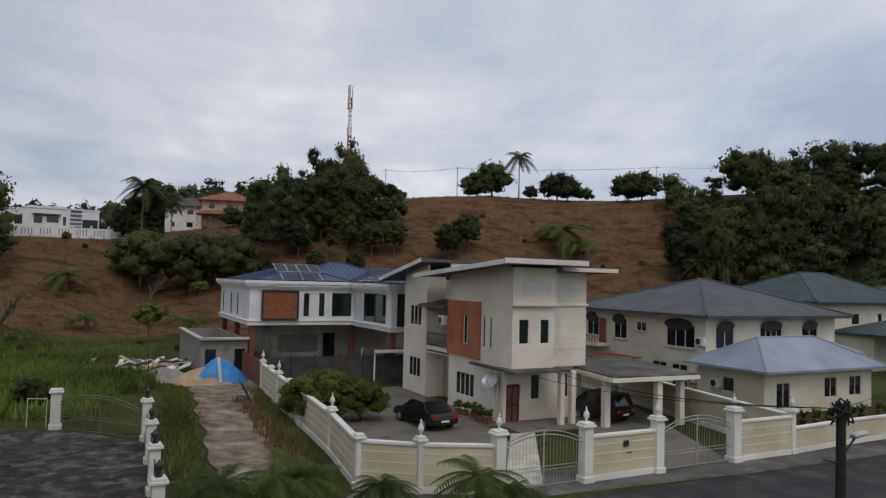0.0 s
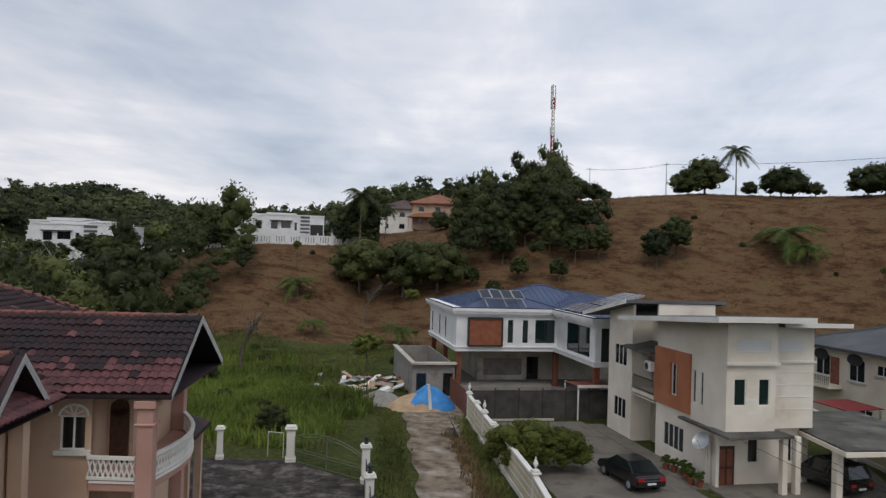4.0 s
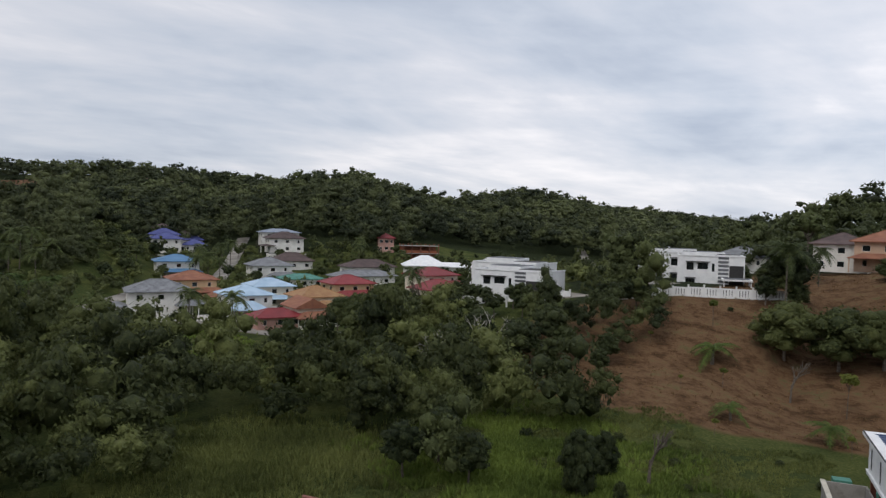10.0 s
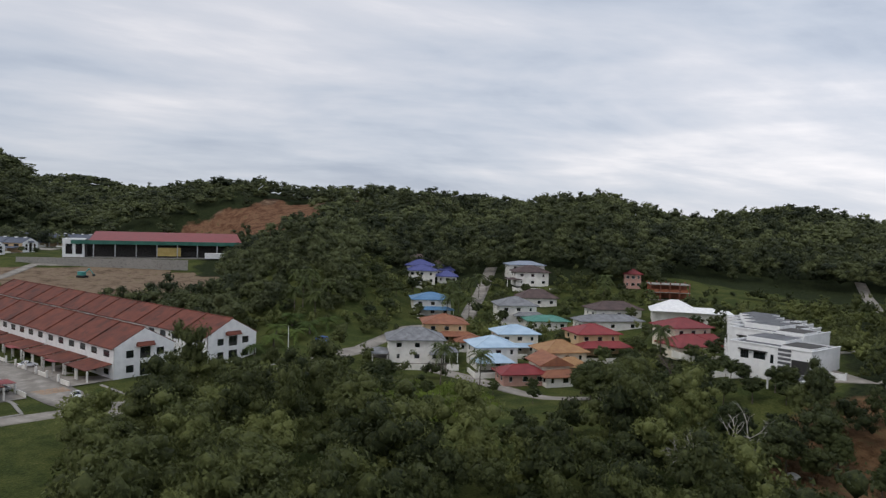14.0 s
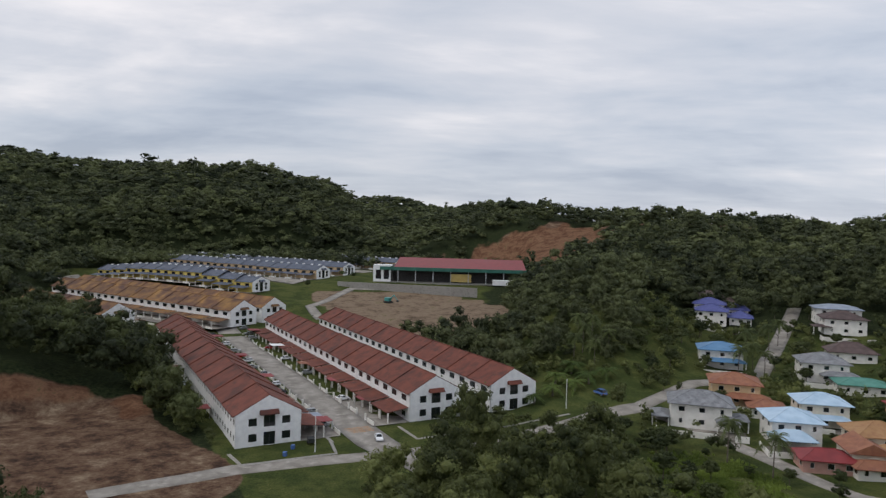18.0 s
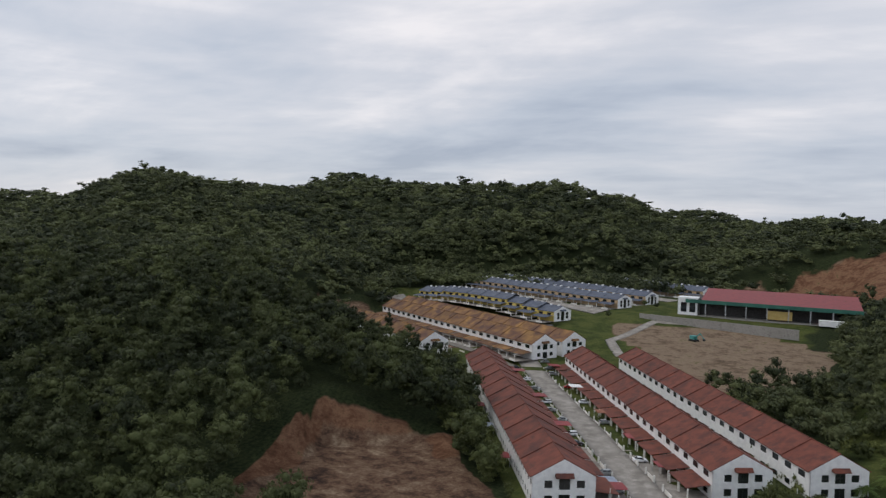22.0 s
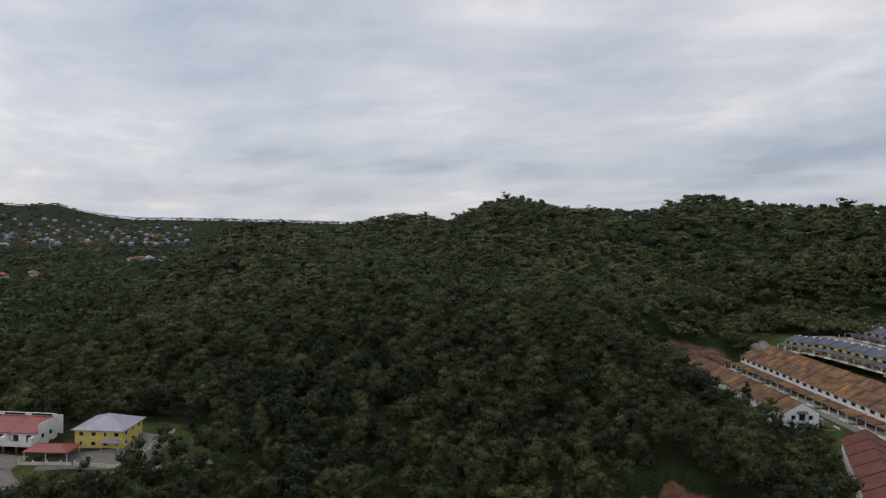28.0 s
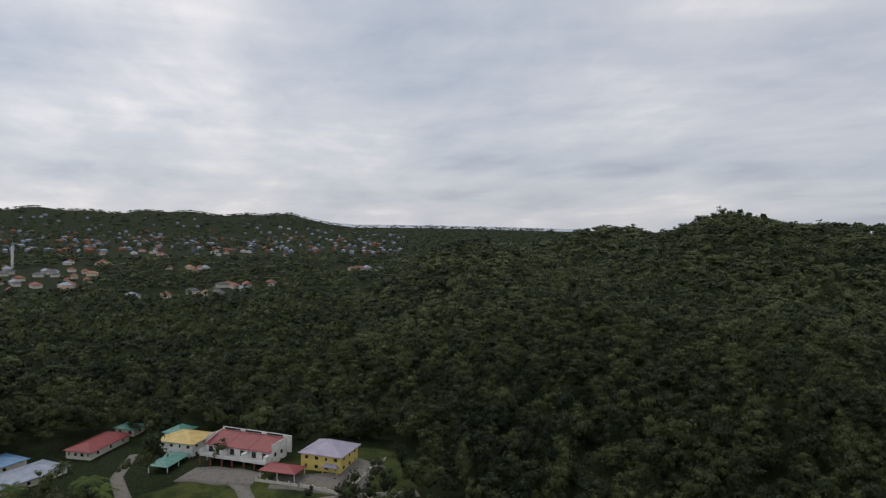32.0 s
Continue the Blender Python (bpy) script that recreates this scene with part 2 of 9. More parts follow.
def leafy(name, dark, light, by_tree=True, through_light=0.25):
    """Leaves: each tree and each leaf has its own green."""
    m = bpy.data.materials.new(name)
    m.use_nodes = True
    n, l = m.node_tree.nodes, m.node_tree.links
    b = n["Principled BSDF"]
    b.inputs["Roughness"].default_value, b.inputs["Specular IOR Level"].default_value = 0.65, 0.25
    g = n.new("ShaderNodeNewGeometry")
    mix = n.new("ShaderNodeMix")
    mix.data_type = "RGBA"
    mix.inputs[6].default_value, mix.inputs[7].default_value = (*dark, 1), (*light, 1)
    add = n.new("ShaderNodeMath")
    add.operation = "MULTIPLY_ADD"
    add.inputs[1].default_value = 0.22 if by_tree else 0.45
    l.new(g.outputs["Random Per Island"], add.inputs[0])
    if by_tree:
        a = n.new("ShaderNodeAttribute")
        a.attribute_name = "tint"
        half = n.new("ShaderNodeMath")
        half.operation = "MULTIPLY_ADD"
        half.inputs[1].default_value, half.inputs[2].default_value = 1.05, -0.06
        l.new(a.outputs["Fac"], half.inputs[0])
        l.new(half.outputs[0], add.inputs[2])
    else:
        info = n.new("ShaderNodeObjectInfo")
        half = n.new("ShaderNodeMath")
        half.operation = "MULTIPLY"
        half.inputs[1].default_value = 0.55
        l.new(info.outputs["Random"], half.inputs[0])
        l.new(half.outputs[0], add.inputs[2])
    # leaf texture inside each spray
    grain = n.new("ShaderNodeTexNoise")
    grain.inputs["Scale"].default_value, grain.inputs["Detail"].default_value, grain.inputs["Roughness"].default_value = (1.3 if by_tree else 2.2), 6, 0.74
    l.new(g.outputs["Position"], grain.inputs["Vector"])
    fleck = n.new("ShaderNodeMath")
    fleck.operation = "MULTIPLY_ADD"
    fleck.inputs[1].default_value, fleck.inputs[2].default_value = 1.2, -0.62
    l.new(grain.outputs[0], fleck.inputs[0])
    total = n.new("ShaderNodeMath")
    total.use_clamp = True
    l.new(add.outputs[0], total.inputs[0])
    l.new(fleck.outputs[0], total.inputs[1])
    bump = n.new("ShaderNodeBump")
    bump.inputs["Strength"].default_value, bump.inputs["Distance"].default_value = 0.9, 0.5
    l.new(grain.outputs[0], bump.inputs["Height"])
    l.new(bump.outputs[0], b.inputs["Normal"])
    l.new(total.outputs[0], mix.inputs[0])
    l.new(mix.outputs[2], b.inputs["Base Color"])
    t = n.new("ShaderNodeBsdfTranslucent")
    l.new(mix.outputs[2], t.inputs["Color"])
    s = n.new("ShaderNodeMixShader")
    s.inputs[0].default_value = through_light
    l.new(b.outputs[0], s.inputs[1])
    l.new(t.outputs[0], s.inputs[2])
    l.new(s.outputs[0], n["Material Output"].inputs[0])
    return m


def glassy(name, tint, rough=0.06):
    m = bpy.data.materials.new(name)
    m.use_nodes = True
    b = m.node_tree.nodes["Principled BSDF"]
    b.inputs["Base Color"].default_value = (*tint, 1)
    b.inputs["Roughness"].default_value, b.inputs["Specular IOR Level"].default_value = rough, 0.7
    return m


WHITE = shade("white_paint", (0.64, 0.62, 0.57), (0.80, 0.78, 0.73), 0.5, 0.7, 0.05, vary=0.06, stain=(0.50, 0.49, 0.45), stain_scale=0.35, stain_at=0.68)
BRIGHT = shade("fresh_white_paint", (0.70, 0.70, 0.70), (0.83, 0.83, 0.82), 0.8, 0.6, 0.03, vary=0.03, stain=(0.56, 0.55, 0.52), stain_scale=0.4, stain_at=0.68)
CREAM = shade("cream_paint", (0.60, 0.54, 0.43), (0.75, 0.69, 0.57), 0.45, 0.75, 0.06, vary=0.05, stain=(0.45, 0.42, 0.35), stain_scale=0.3, stain_at=0.66)
OFFWHITE = shade("off_white_render", (0.68, 0.61, 0.51), (0.82, 0.76, 0.66), 0.5, 0.75, 0.06, vary=0.03, stain=(0.52, 0.46, 0.38), stain_scale=0.4, stain_at=0.66)
FENCE = shade("pale_yellow_fence_paint", (0.52, 0.45, 0.30), (0.66, 0.59, 0.43), 0.6, 0.8, 0.08, vary=0.03, stain=(0.42, 0.38, 0.29), stain_scale=0.8, stain_at=0.64)
ORANGE = shade("terracotta_render", (0.36, 0.13, 0.06), (0.46, 0.18, 0.09), 0.8, 0.8, 0.06, vary=0.0)
BRICK = shade("red_brown_cladding", (0.22, 0.07, 0.035), (0.32, 0.11, 0.055), 2.0, 0.7, 0.2, vary=0.05)
PEACH = shade("peach_paint", (0.50, 0.34, 0.235), (0.60, 0.43, 0.31), 0.5, 0.75, 0.06, vary=0.04, stain=(0.36, 0.26, 0.20), stain_at=0.68)
PINK = shade("pink_paint", (0.42, 0.235, 0.19), (0.52, 0.31, 0.255), 0.6, 0.75, 0.05, vary=0.05)
YELLOW = shade("yellow_paint", (0.66, 0.50, 0.12), (0.76, 0.60, 0.18), 0.4, 0.75, 0.05, vary=0.04)
TAN = shade("tan_paint", (0.52, 0.36, 0.20), (0.62, 0.45, 0.27), 0.4, 0.75, 0.05, vary=0.06)
CONCRETE = shade("bare_concrete", (0.22, 0.21, 0.19), (0.38, 0.36, 0.33), 0.7, 0.9, 0.2, vary=0.1, stain=(0.13, 0.12, 0.11), stain_scale=0.7, stain_at=0.58, spec=0.12)
PLASTER = shade("patchy_plaster", (0.46, 0.42, 0.34), (0.62, 0.58, 0.49), 0.6, 0.9, 0.15, vary=0.0, stain=(0.33, 0.30, 0.25), stain_scale=0.8, stain_at=0.56)
DARKWALL = shade("dark_boarding", (0.035, 0.033, 0.032), (0.075, 0.07, 0.065), 1.2, 0.8, 0.1, vary=0.2)
MOSSY = shade("mossy_slab", (0.05, 0.048, 0.042), (0.13, 0.125, 0.11), 0.6, 0.9, 0.25, vary=0.1, stain=(0.21, 0.20, 0.18), stain_scale=0.5, stain_at=0.62)
BLUEROOF = shade("blue_metal_roof", (0.035, 0.055, 0.12), (0.055, 0.085, 0.17), 0.6, 0.42, 0.03, metal=0.2, vary=0.05)
GREYROOF = shade("grey_metal_roof", (0.044, 0.047, 0.053), (0.085, 0.089, 0.097), 0.5, 0.6, 0.08, vary=0.06, stain=(0.045, 0.046, 0.05), stain_scale=0.6, stain_at=0.6)
MIDROOF = shade("mid_grey_tile_roof", (0.14, 0.145, 0.155), (0.23, 0.235, 0.245), 0.6, 0.7, 0.12, vary=0.1, stain=(0.10, 0.10, 0.105), stain_scale=0.7, stain_at=0.6)
PALEROOF = shade("pale_blue_grey_roof", (0.19, 0.225, 0.285), (0.29, 0.325, 0.385), 0.4, 0.5, 0.05, vary=0.06)
GREENROOF = shade("dark_green_tile_roof", (0.015, 0.035, 0.036), (0.045, 0.075, 0.075), 0.6, 0.6, 0.15, vary=0.1)
TILE = shade("weathered_red_brown_tile", (0.017, 0.008, 0.010), (0.044, 0.018, 0.020), 0.8, 0.75, 0.2, vary=0.3, stain=(0.014, 0.011, 0.012), stain_scale=0.45, stain_at=0.50)
CLEANTILE = shade("clean_red_tile", (0.085, 0.028, 0.030), (0.165, 0.060, 0.058), 1.5, 0.6, 0.2, vary=0.3, stain=(0.045, 0.020, 0.020), stain_scale=0.8, stain_at=0.56)
RIDGE = shade("ridge_tile", (0.15, 0.058, 0.046), (0.25, 0.10, 0.078), 1.5, 0.75, 0.2, vary=0.35, stain=(0.05, 0.03, 0.028), stain_scale=0.9, stain_at=0.6)
ROWRED = shade("red_brown_terrace_tile", (0.100, 0.029, 0.019), (0.170, 0.050, 0.030), 0.35, 0.8, 0.15, vary=0.22, stain=(0.060, 0.024, 0.019), stain_scale=0.25, stain_at=0.56)
ROWORANGE = shade("ochre_terrace_tile", (0.10, 0.045, 0.025), (0.27, 0.145, 0.045), 0.2, 0.8, 0.15, vary=0.3, stain=(0.075, 0.036, 0.027), stain_scale=0.14, stain_at=0.52)
ROWGREY = shade("slate_blue_terrace_tile", (0.055, 0.065, 0.09), (0.10, 0.115, 0.15), 0.3, 0.65, 0.1, vary=0.15)
REDROOF = shade("red_metal_roof", (0.177, 0.022, 0.024), (0.245, 0.034, 0.034), 0.4, 0.55, 0.06, vary=0.2, stain=(0.18, 0.035, 0.035), stain_at=0.64)
SOLIDBLUE = shade("bright_blue_roof", (0.072, 0.176, 0.320), (0.112, 0.240, 0.400), 0.4, 0.5, 0.05, vary=0.15)
SKYROOF = shade("light_blue_roof", (0.30, 0.42, 0.54), (0.42, 0.54, 0.65), 0.4, 0.5, 0.05, vary=0.1)
NAVYROOF = shade("violet_blue_roof", (0.043, 0.051, 0.162), (0.076, 0.085, 0.230), 0.4, 0.6, 0.08, vary=0.3)
TANROOF = shade("tan_orange_roof", (0.288, 0.152, 0.064), (0.384, 0.224, 0.104), 0.4, 0.7, 0.1, vary=0.15, stain=(0.26, 0.12, 0.06), stain_at=0.6)
TERRAROOF = shade("terracotta_roof", (0.208, 0.080, 0.044), (0.288, 0.128, 0.072), 0.5, 0.75, 0.12, vary=0.15, stain=(0.18, 0.07, 0.05), stain_at=0.58)
BROWNROOF = shade("dark_brown_roof", (0.06, 0.040, 0.038), (0.11, 0.075, 0.068), 0.5, 0.75, 0.12, vary=0.15)
GREENMETAL = shade("green_metal_roof", (0.05, 0.17, 0.13), (0.09, 0.25, 0.20), 0.5, 0.55, 0.05, vary=0.15)
LILAC = shade("lilac_grey_roof", (0.279, 0.246, 0.312), (0.361, 0.328, 0.394), 0.4, 0.6, 0.08, vary=0.05)
YELLOWROOF = shade("mustard_roof", (0.46, 0.32, 0.10), (0.58, 0.43, 0.16), 0.4, 0.65, 0.08, vary=0.05)
FLATROOF = shade("grey_flat_roof", (0.085, 0.088, 0.095), (0.17, 0.175, 0.185), 0.3, 0.85, 0.1, vary=0.1, stain=(0.06, 0.06, 0.065), stain_at=0.6)
GLASS = glassy("dark_window_glass", (0.012, 0.016, 0.018))
TEAL = glassy("green_tinted_glass", (0.010, 0.022, 0.022))
DARKFRAME = shade("dark_frame", (0.02, 0.02, 0.02), (0.04, 0.038, 0.035), 5, 0.5, 0.0, vary=0.0)
WOOD = shade("dark_wood", (0.04, 0.018, 0.01), (0.08, 0.035, 0.02), 6, 0.5, 0.1, vary=0.1)
COPPER = shade("red_oxide_steel", (0.16, 0.05, 0.03), (0.24, 0.085, 0.05), 3, 0.6, 0.1, vary=0.15)
STEEL = shade("galvanised_steel", (0.36, 0.37, 0.38), (0.52, 0.53, 0.54), 3, 0.45, 0.05, metal=0.5, vary=0.1)
IRON = shade("dark_ironwork", (0.025, 0.028, 0.028), (0.05, 0.052, 0.05), 6, 0.5, 0.05, metal=0.3, vary=0.1)
PALEIRON = shade("white_ironwork", (0.50, 0.49, 0.45), (0.66, 0.64, 0.60), 4, 0.5, 0.05, vary=0.1)
GATEIRON = shade("dulled_gate_iron", (0.26, 0.25, 0.23), (0.42, 0.40, 0.37), 4, 0.5, 0.05, vary=0.1)
PLASTIC = shade("white_plastic_casing", (0.62, 0.62, 0.60), (0.74, 0.74, 0.72), 4, 0.5, 0.02, vary=0.05)
RUBBER = shade("black_rubber", (0.012, 0.012, 0.012), (0.025, 0.025, 0.025), 8, 0.85, 0.05, vary=0.0)
BLACKCAR = shade("black_car_paint", (0.006, 0.007, 0.009), (0.012, 0.013, 0.016), 1, 0.18, 0.0, vary=0.0, spec=0.7)
WHITECAR = shade("white_car_paint", (0.72, 0.73, 0.74), (0.80, 0.80, 0.81), 1, 0.25, 0.0, vary=0.0, spec=0.6)
BLUECAR = shade("blue_car_paint", (0.06, 0.12, 0.32), (0.09, 0.17, 0.40), 1, 0.25, 0.0, vary=0.0, spec=0.6)
SILVERCAR = shade("silver_car_paint", (0.28, 0.29, 0.30), (0.36, 0.37, 0.38), 1, 0.3, 0.0, metal=0.5, vary=0.3, spec=0.6)
REDLENS = shade("red_lens", (0.30, 0.01, 0.01), (0.38, 0.02, 0.015), 4, 0.25, 0.0, vary=0.0)
CLEARLENS = shade("clear_lens", (0.55, 0.56, 0.57), (0.65, 0.66, 0.67), 4, 0.2, 0.0, vary=0.0)
TARP = shade("blue_tarpaulin", (0.02, 0.16, 0.44), (0.05, 0.27, 0.60), 1.2, 0.55, 0.25, vary=0.0)
SAND = shade("sandy_spoil", (0.36, 0.24, 0.14), (0.52, 0.37, 0.24), 1.2, 0.95, 0.4, vary=0.15)
SOLAR = shade("solar_cells", (0.010, 0.013, 0.026), (0.018, 0.022, 0.04), 1, 0.25, 0.0, vary=0.1, spec=0.25)
TRUNK = shade("grey_bark", (0.075, 0.060, 0.046), (0.16, 0.135, 0.11), 3, 0.95, 0.5, vary=0.2)
DEADWOOD = shade("bleached_dead_wood", (0.30, 0.28, 0.25), (0.46, 0.44, 0.40), 3, 0.9, 0.3, vary=0.15)
ASPHALT = shade("worn_asphalt", (0.034, 0.034, 0.036), (0.062, 0.061, 0.06), 0.6, 0.9, 0.2, vary=0.0, stain=(0.09, 0.085, 0.08), stain_scale=0.3, stain_at=0.6, spec=0.12)
LANE = shade("pale_concrete_lane", (0.19, 0.172, 0.15), (0.31, 0.286, 0.255), 0.25, 0.9, 0.15, vary=0.0, stain=(0.38, 0.352, 0.315), stain_scale=0.35, stain_at=0.6, spec=0.12)
TRACK = shade("gravel_track", (0.105, 0.078, 0.055), (0.30, 0.245, 0.185), 1.1, 0.95, 0.5, vary=0.0, stain=(0.44, 0.40, 0.35), stain_scale=0.45, stain_at=0.6, spec=0.12)
PAVE = shade("weathered_yard_slab", (0.022, 0.019, 0.018), (0.070, 0.060, 0.053), 1.3, 0.9, 0.3, vary=0.0, stain=(0.19, 0.172, 0.155), stain_scale=0.9, stain_at=0.57, spec=0.12)
DRIVE = shade("stained_drive_slab", (0.135, 0.122, 0.104), (0.243, 0.221, 0.189), 0.5, 0.9, 0.2, vary=0.0, stain=(0.07, 0.063, 0.055), stain_scale=0.5, stain_at=0.6, spec=0.12)
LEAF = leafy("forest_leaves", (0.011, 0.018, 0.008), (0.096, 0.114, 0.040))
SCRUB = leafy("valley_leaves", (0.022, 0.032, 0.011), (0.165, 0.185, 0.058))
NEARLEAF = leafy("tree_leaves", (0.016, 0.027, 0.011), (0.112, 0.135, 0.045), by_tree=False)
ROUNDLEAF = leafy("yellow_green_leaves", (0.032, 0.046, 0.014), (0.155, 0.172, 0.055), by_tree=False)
# Paler, bluer copy of the forest greens; distance haze is mixed into its colour.
HAZELEAF = leafy("haze_lightened_hill_leaves", (0.018, 0.027, 0.013), (0.130, 0.148, 0.060))
LUSH = leafy("bright_leaves", (0.040, 0.070, 0.014), (0.145, 0.200, 0.040), by_tree=False)
PALM = leafy("palm_leaves", (0.035, 0.052, 0.016), (0.120, 0.145, 0.045), by_tree=False)
YELLOWLEAF = leafy("yellowish_leaves", (0.070, 0.095, 0.018), (0.20, 0.22, 0.045), by_tree=False)
RANKGRASS = leafy("rank_green_growth", (0.066, 0.102, 0.018), (0.240, 0.315, 0.062))
GRASSBLADE = leafy("long_grass", (0.060, 0.078, 0.019), (0.225, 0.245, 0.072))


# ---- building kit ----
def part(name, bm, material, parent, label=""):
    """Links a bmesh as one mesh object under a thing or a part."""
    me = bpy.data.meshes.new(name)
    bm.normal_update()
    bm.to_mesh(me)
    bm.free()
    ob = new(name, me)
    me.materials.append(material)
    ob.parent = parent
    if label:
        tagged(ob, label)
    return ob


def arrays(name, verts, faces, material, parent=None, tint=None):
    """Links vertex and face arrays as one mesh object."""
    me = bpy.data.meshes.new(name)
    verts, faces = np.asarray(verts, np.float32), np.asarray(faces, np.int32)
    k = faces.shape[1]
    me.vertices.add(len(verts))
    me.vertices.foreach_set("co", verts.ravel())
    me.loops.add(faces.size)
    me.loops.foreach_set("vertex_index", faces.ravel())
    me.polygons.add(len(faces))
    me.polygons.foreach_set("loop_start", np.arange(0, faces.size, k, dtype=np.int32))
    if tint is not None:
        me.attributes.new("tint", "FLOAT", "POINT").data.foreach_set("value", np.asarray(tint, np.float32))
    me.update(calc_edges=True)
    me.materials.append(material)
    ob = new(name, me)
    ob.parent = parent
    return ob


def thing(name, label, category, at=None, group="", kind=""):
    ob = new(name)
    ob.empty_display_size = 0.3
    if at is not None:
        ob.matrix_basis = at
    return tagged(ob, label, category, group, kind)


def box(bm, x0, x1, y0, y1, z0, z1):
    v = [bm.verts.new((x, y, z)) for z in (z0, z1) for x, y in ((x0, y0), (x1, y0), (x1, y1), (x0, y1))]
    for f in ((3, 2, 1, 0), (4, 5, 6, 7), (0, 1, 5, 4), (1, 2, 6, 5), (2, 3, 7, 6), (3, 0, 4, 7)):
        bm.faces.new([v[i] for i in f])
    return bm


def boxes(*rows):
    bm = bmesh.new()
    for r in rows:
        box(bm, *r)
    return bm


def solid(points, z0, z1):
    """An upright prism over an outline; z0 and z1 may be numbers or functions of the place."""
    bm = bmesh.new()
    low = [bm.verts.new((x, y, z0(x, y) if callable(z0) else z0)) for x, y in points]
    top = [bm.verts.new((x, y, z1(x, y) if callable(z1) else z1)) for x, y in points]
    bm.faces.new(low[::-1])
    bm.faces.new(top)
    n = len(points)
    for i in range(n):
        bm.faces.new((low[i], low[(i + 1) % n], top[(i + 1) % n], top[i]))
    bmesh.ops.recalc_face_normals(bm, faces=bm.faces)
    return bm


def bar(bm, a, b, r, sides=6, r2=None):
    """A round bar from a to b."""
    a, b = Vector(a), Vector(b)
    q = (b - a).to_track_quat("Z", "Y")
    ends = []
    for p, rad in ((a, r), (b, r if r2 is None else r2)):
        ends.append([bm.verts.new(p + q @ Vector((math.cos(k / sides * math.tau) * rad, math.sin(k / sides * math.tau) * rad, 0))) for k in range(sides)])
    for i in range(sides):
        bm.faces.new((ends[0][i], ends[0][(i + 1) % sides], ends[1][(i + 1) % sides], ends[1][i]))
    bm.faces.new(ends[0][::-1])
    bm.faces.new(ends[1])
    return bm


def bevelled(bm, width=0.03, segments=1):
    bmesh.ops.bevel(bm, geom=bm.edges[:], offset=width, segments=segments, affect="EDGES", clamp_overlap=True)
    return bm


def hip_mesh(x0, x1, y0, y1, z, rise, lip=0.18, gable=False):
    """A hipped or gabled roof slab with a fascia, ridge along the longer side."""
    bm = bmesh.new()
    lx, ly = x1 - x0, y1 - y0
    cx, cy = (x0 + x1) / 2, (y0 + y1) / 2
    if lx >= ly:
        inset = 0 if gable else min(ly / 2, lx / 2 - 0.05)
        ridge = ((x0 + inset, cy), (x1 - inset, cy))
    else:
        inset = 0 if gable else min(lx / 2, ly / 2 - 0.05)
        ridge = ((cx, y0 + inset), (cx, y1 - inset))
    base = [(x0, y0), (x1, y0), (x1, y1), (x0, y1)]
    low = [bm.verts.new((*p, z - lip)) for p in base]
    eave = [bm.verts.new((*p, z)) for p in base]
    r0, r1 = [bm.verts.new((*p, z + rise)) for p in ridge]
    bm.faces.new(low[::-1])
    for i in range(4):
        bm.faces.new((low[i], low[(i + 1) % 4], eave[(i + 1) % 4], eave[i]))
    e = eave
    if lx >= ly:
        faces = ((e[0], e[1], r1, r0), (e[1], e[2], r1), (e[2], e[3], r0, r1), (e[3], e[0], r0))
    else:
        faces = ((e[0], e[1], r0), (e[1], e[2], r1, r0), (e[2], e[3], r1), (e[3], e[0], r0, r1))
    for f in faces:
        bm.faces.new(f)
    return bm


def ridge_bars(bm, x0, x1, y0, y1, z, rise, r=0.1):
    """Rounded ridge and hip cappings for the same roof."""
    lx, ly = x1 - x0, y1 - y0
    cx, cy = (x0 + x1) / 2, (y0 + y1) / 2
    if lx >= ly:
        a, b = (x0 + ly / 2, cy, z + rise), (x1 - ly / 2, cy, z + rise)
        pairs = ((a, b), (a, (x0, y0, z)), (a, (x0, y1, z)), (b, (x1, y0, z)), (b, (x1, y1, z)))
    else:
        a, b = (cx, y0 + lx / 2, z + rise), (cx, y1 - lx / 2, z + rise)
        pairs = ((a, b), (a, (x0, y0, z)), (a, (x1, y0, z)), (b, (x0, y1, z)), (b, (x1, y1, z)))
    for p, q in pairs:
        if (Vector(p) - Vector(q)).length > 0.2:
            bar(bm, p, q, r, 5)
    return bm


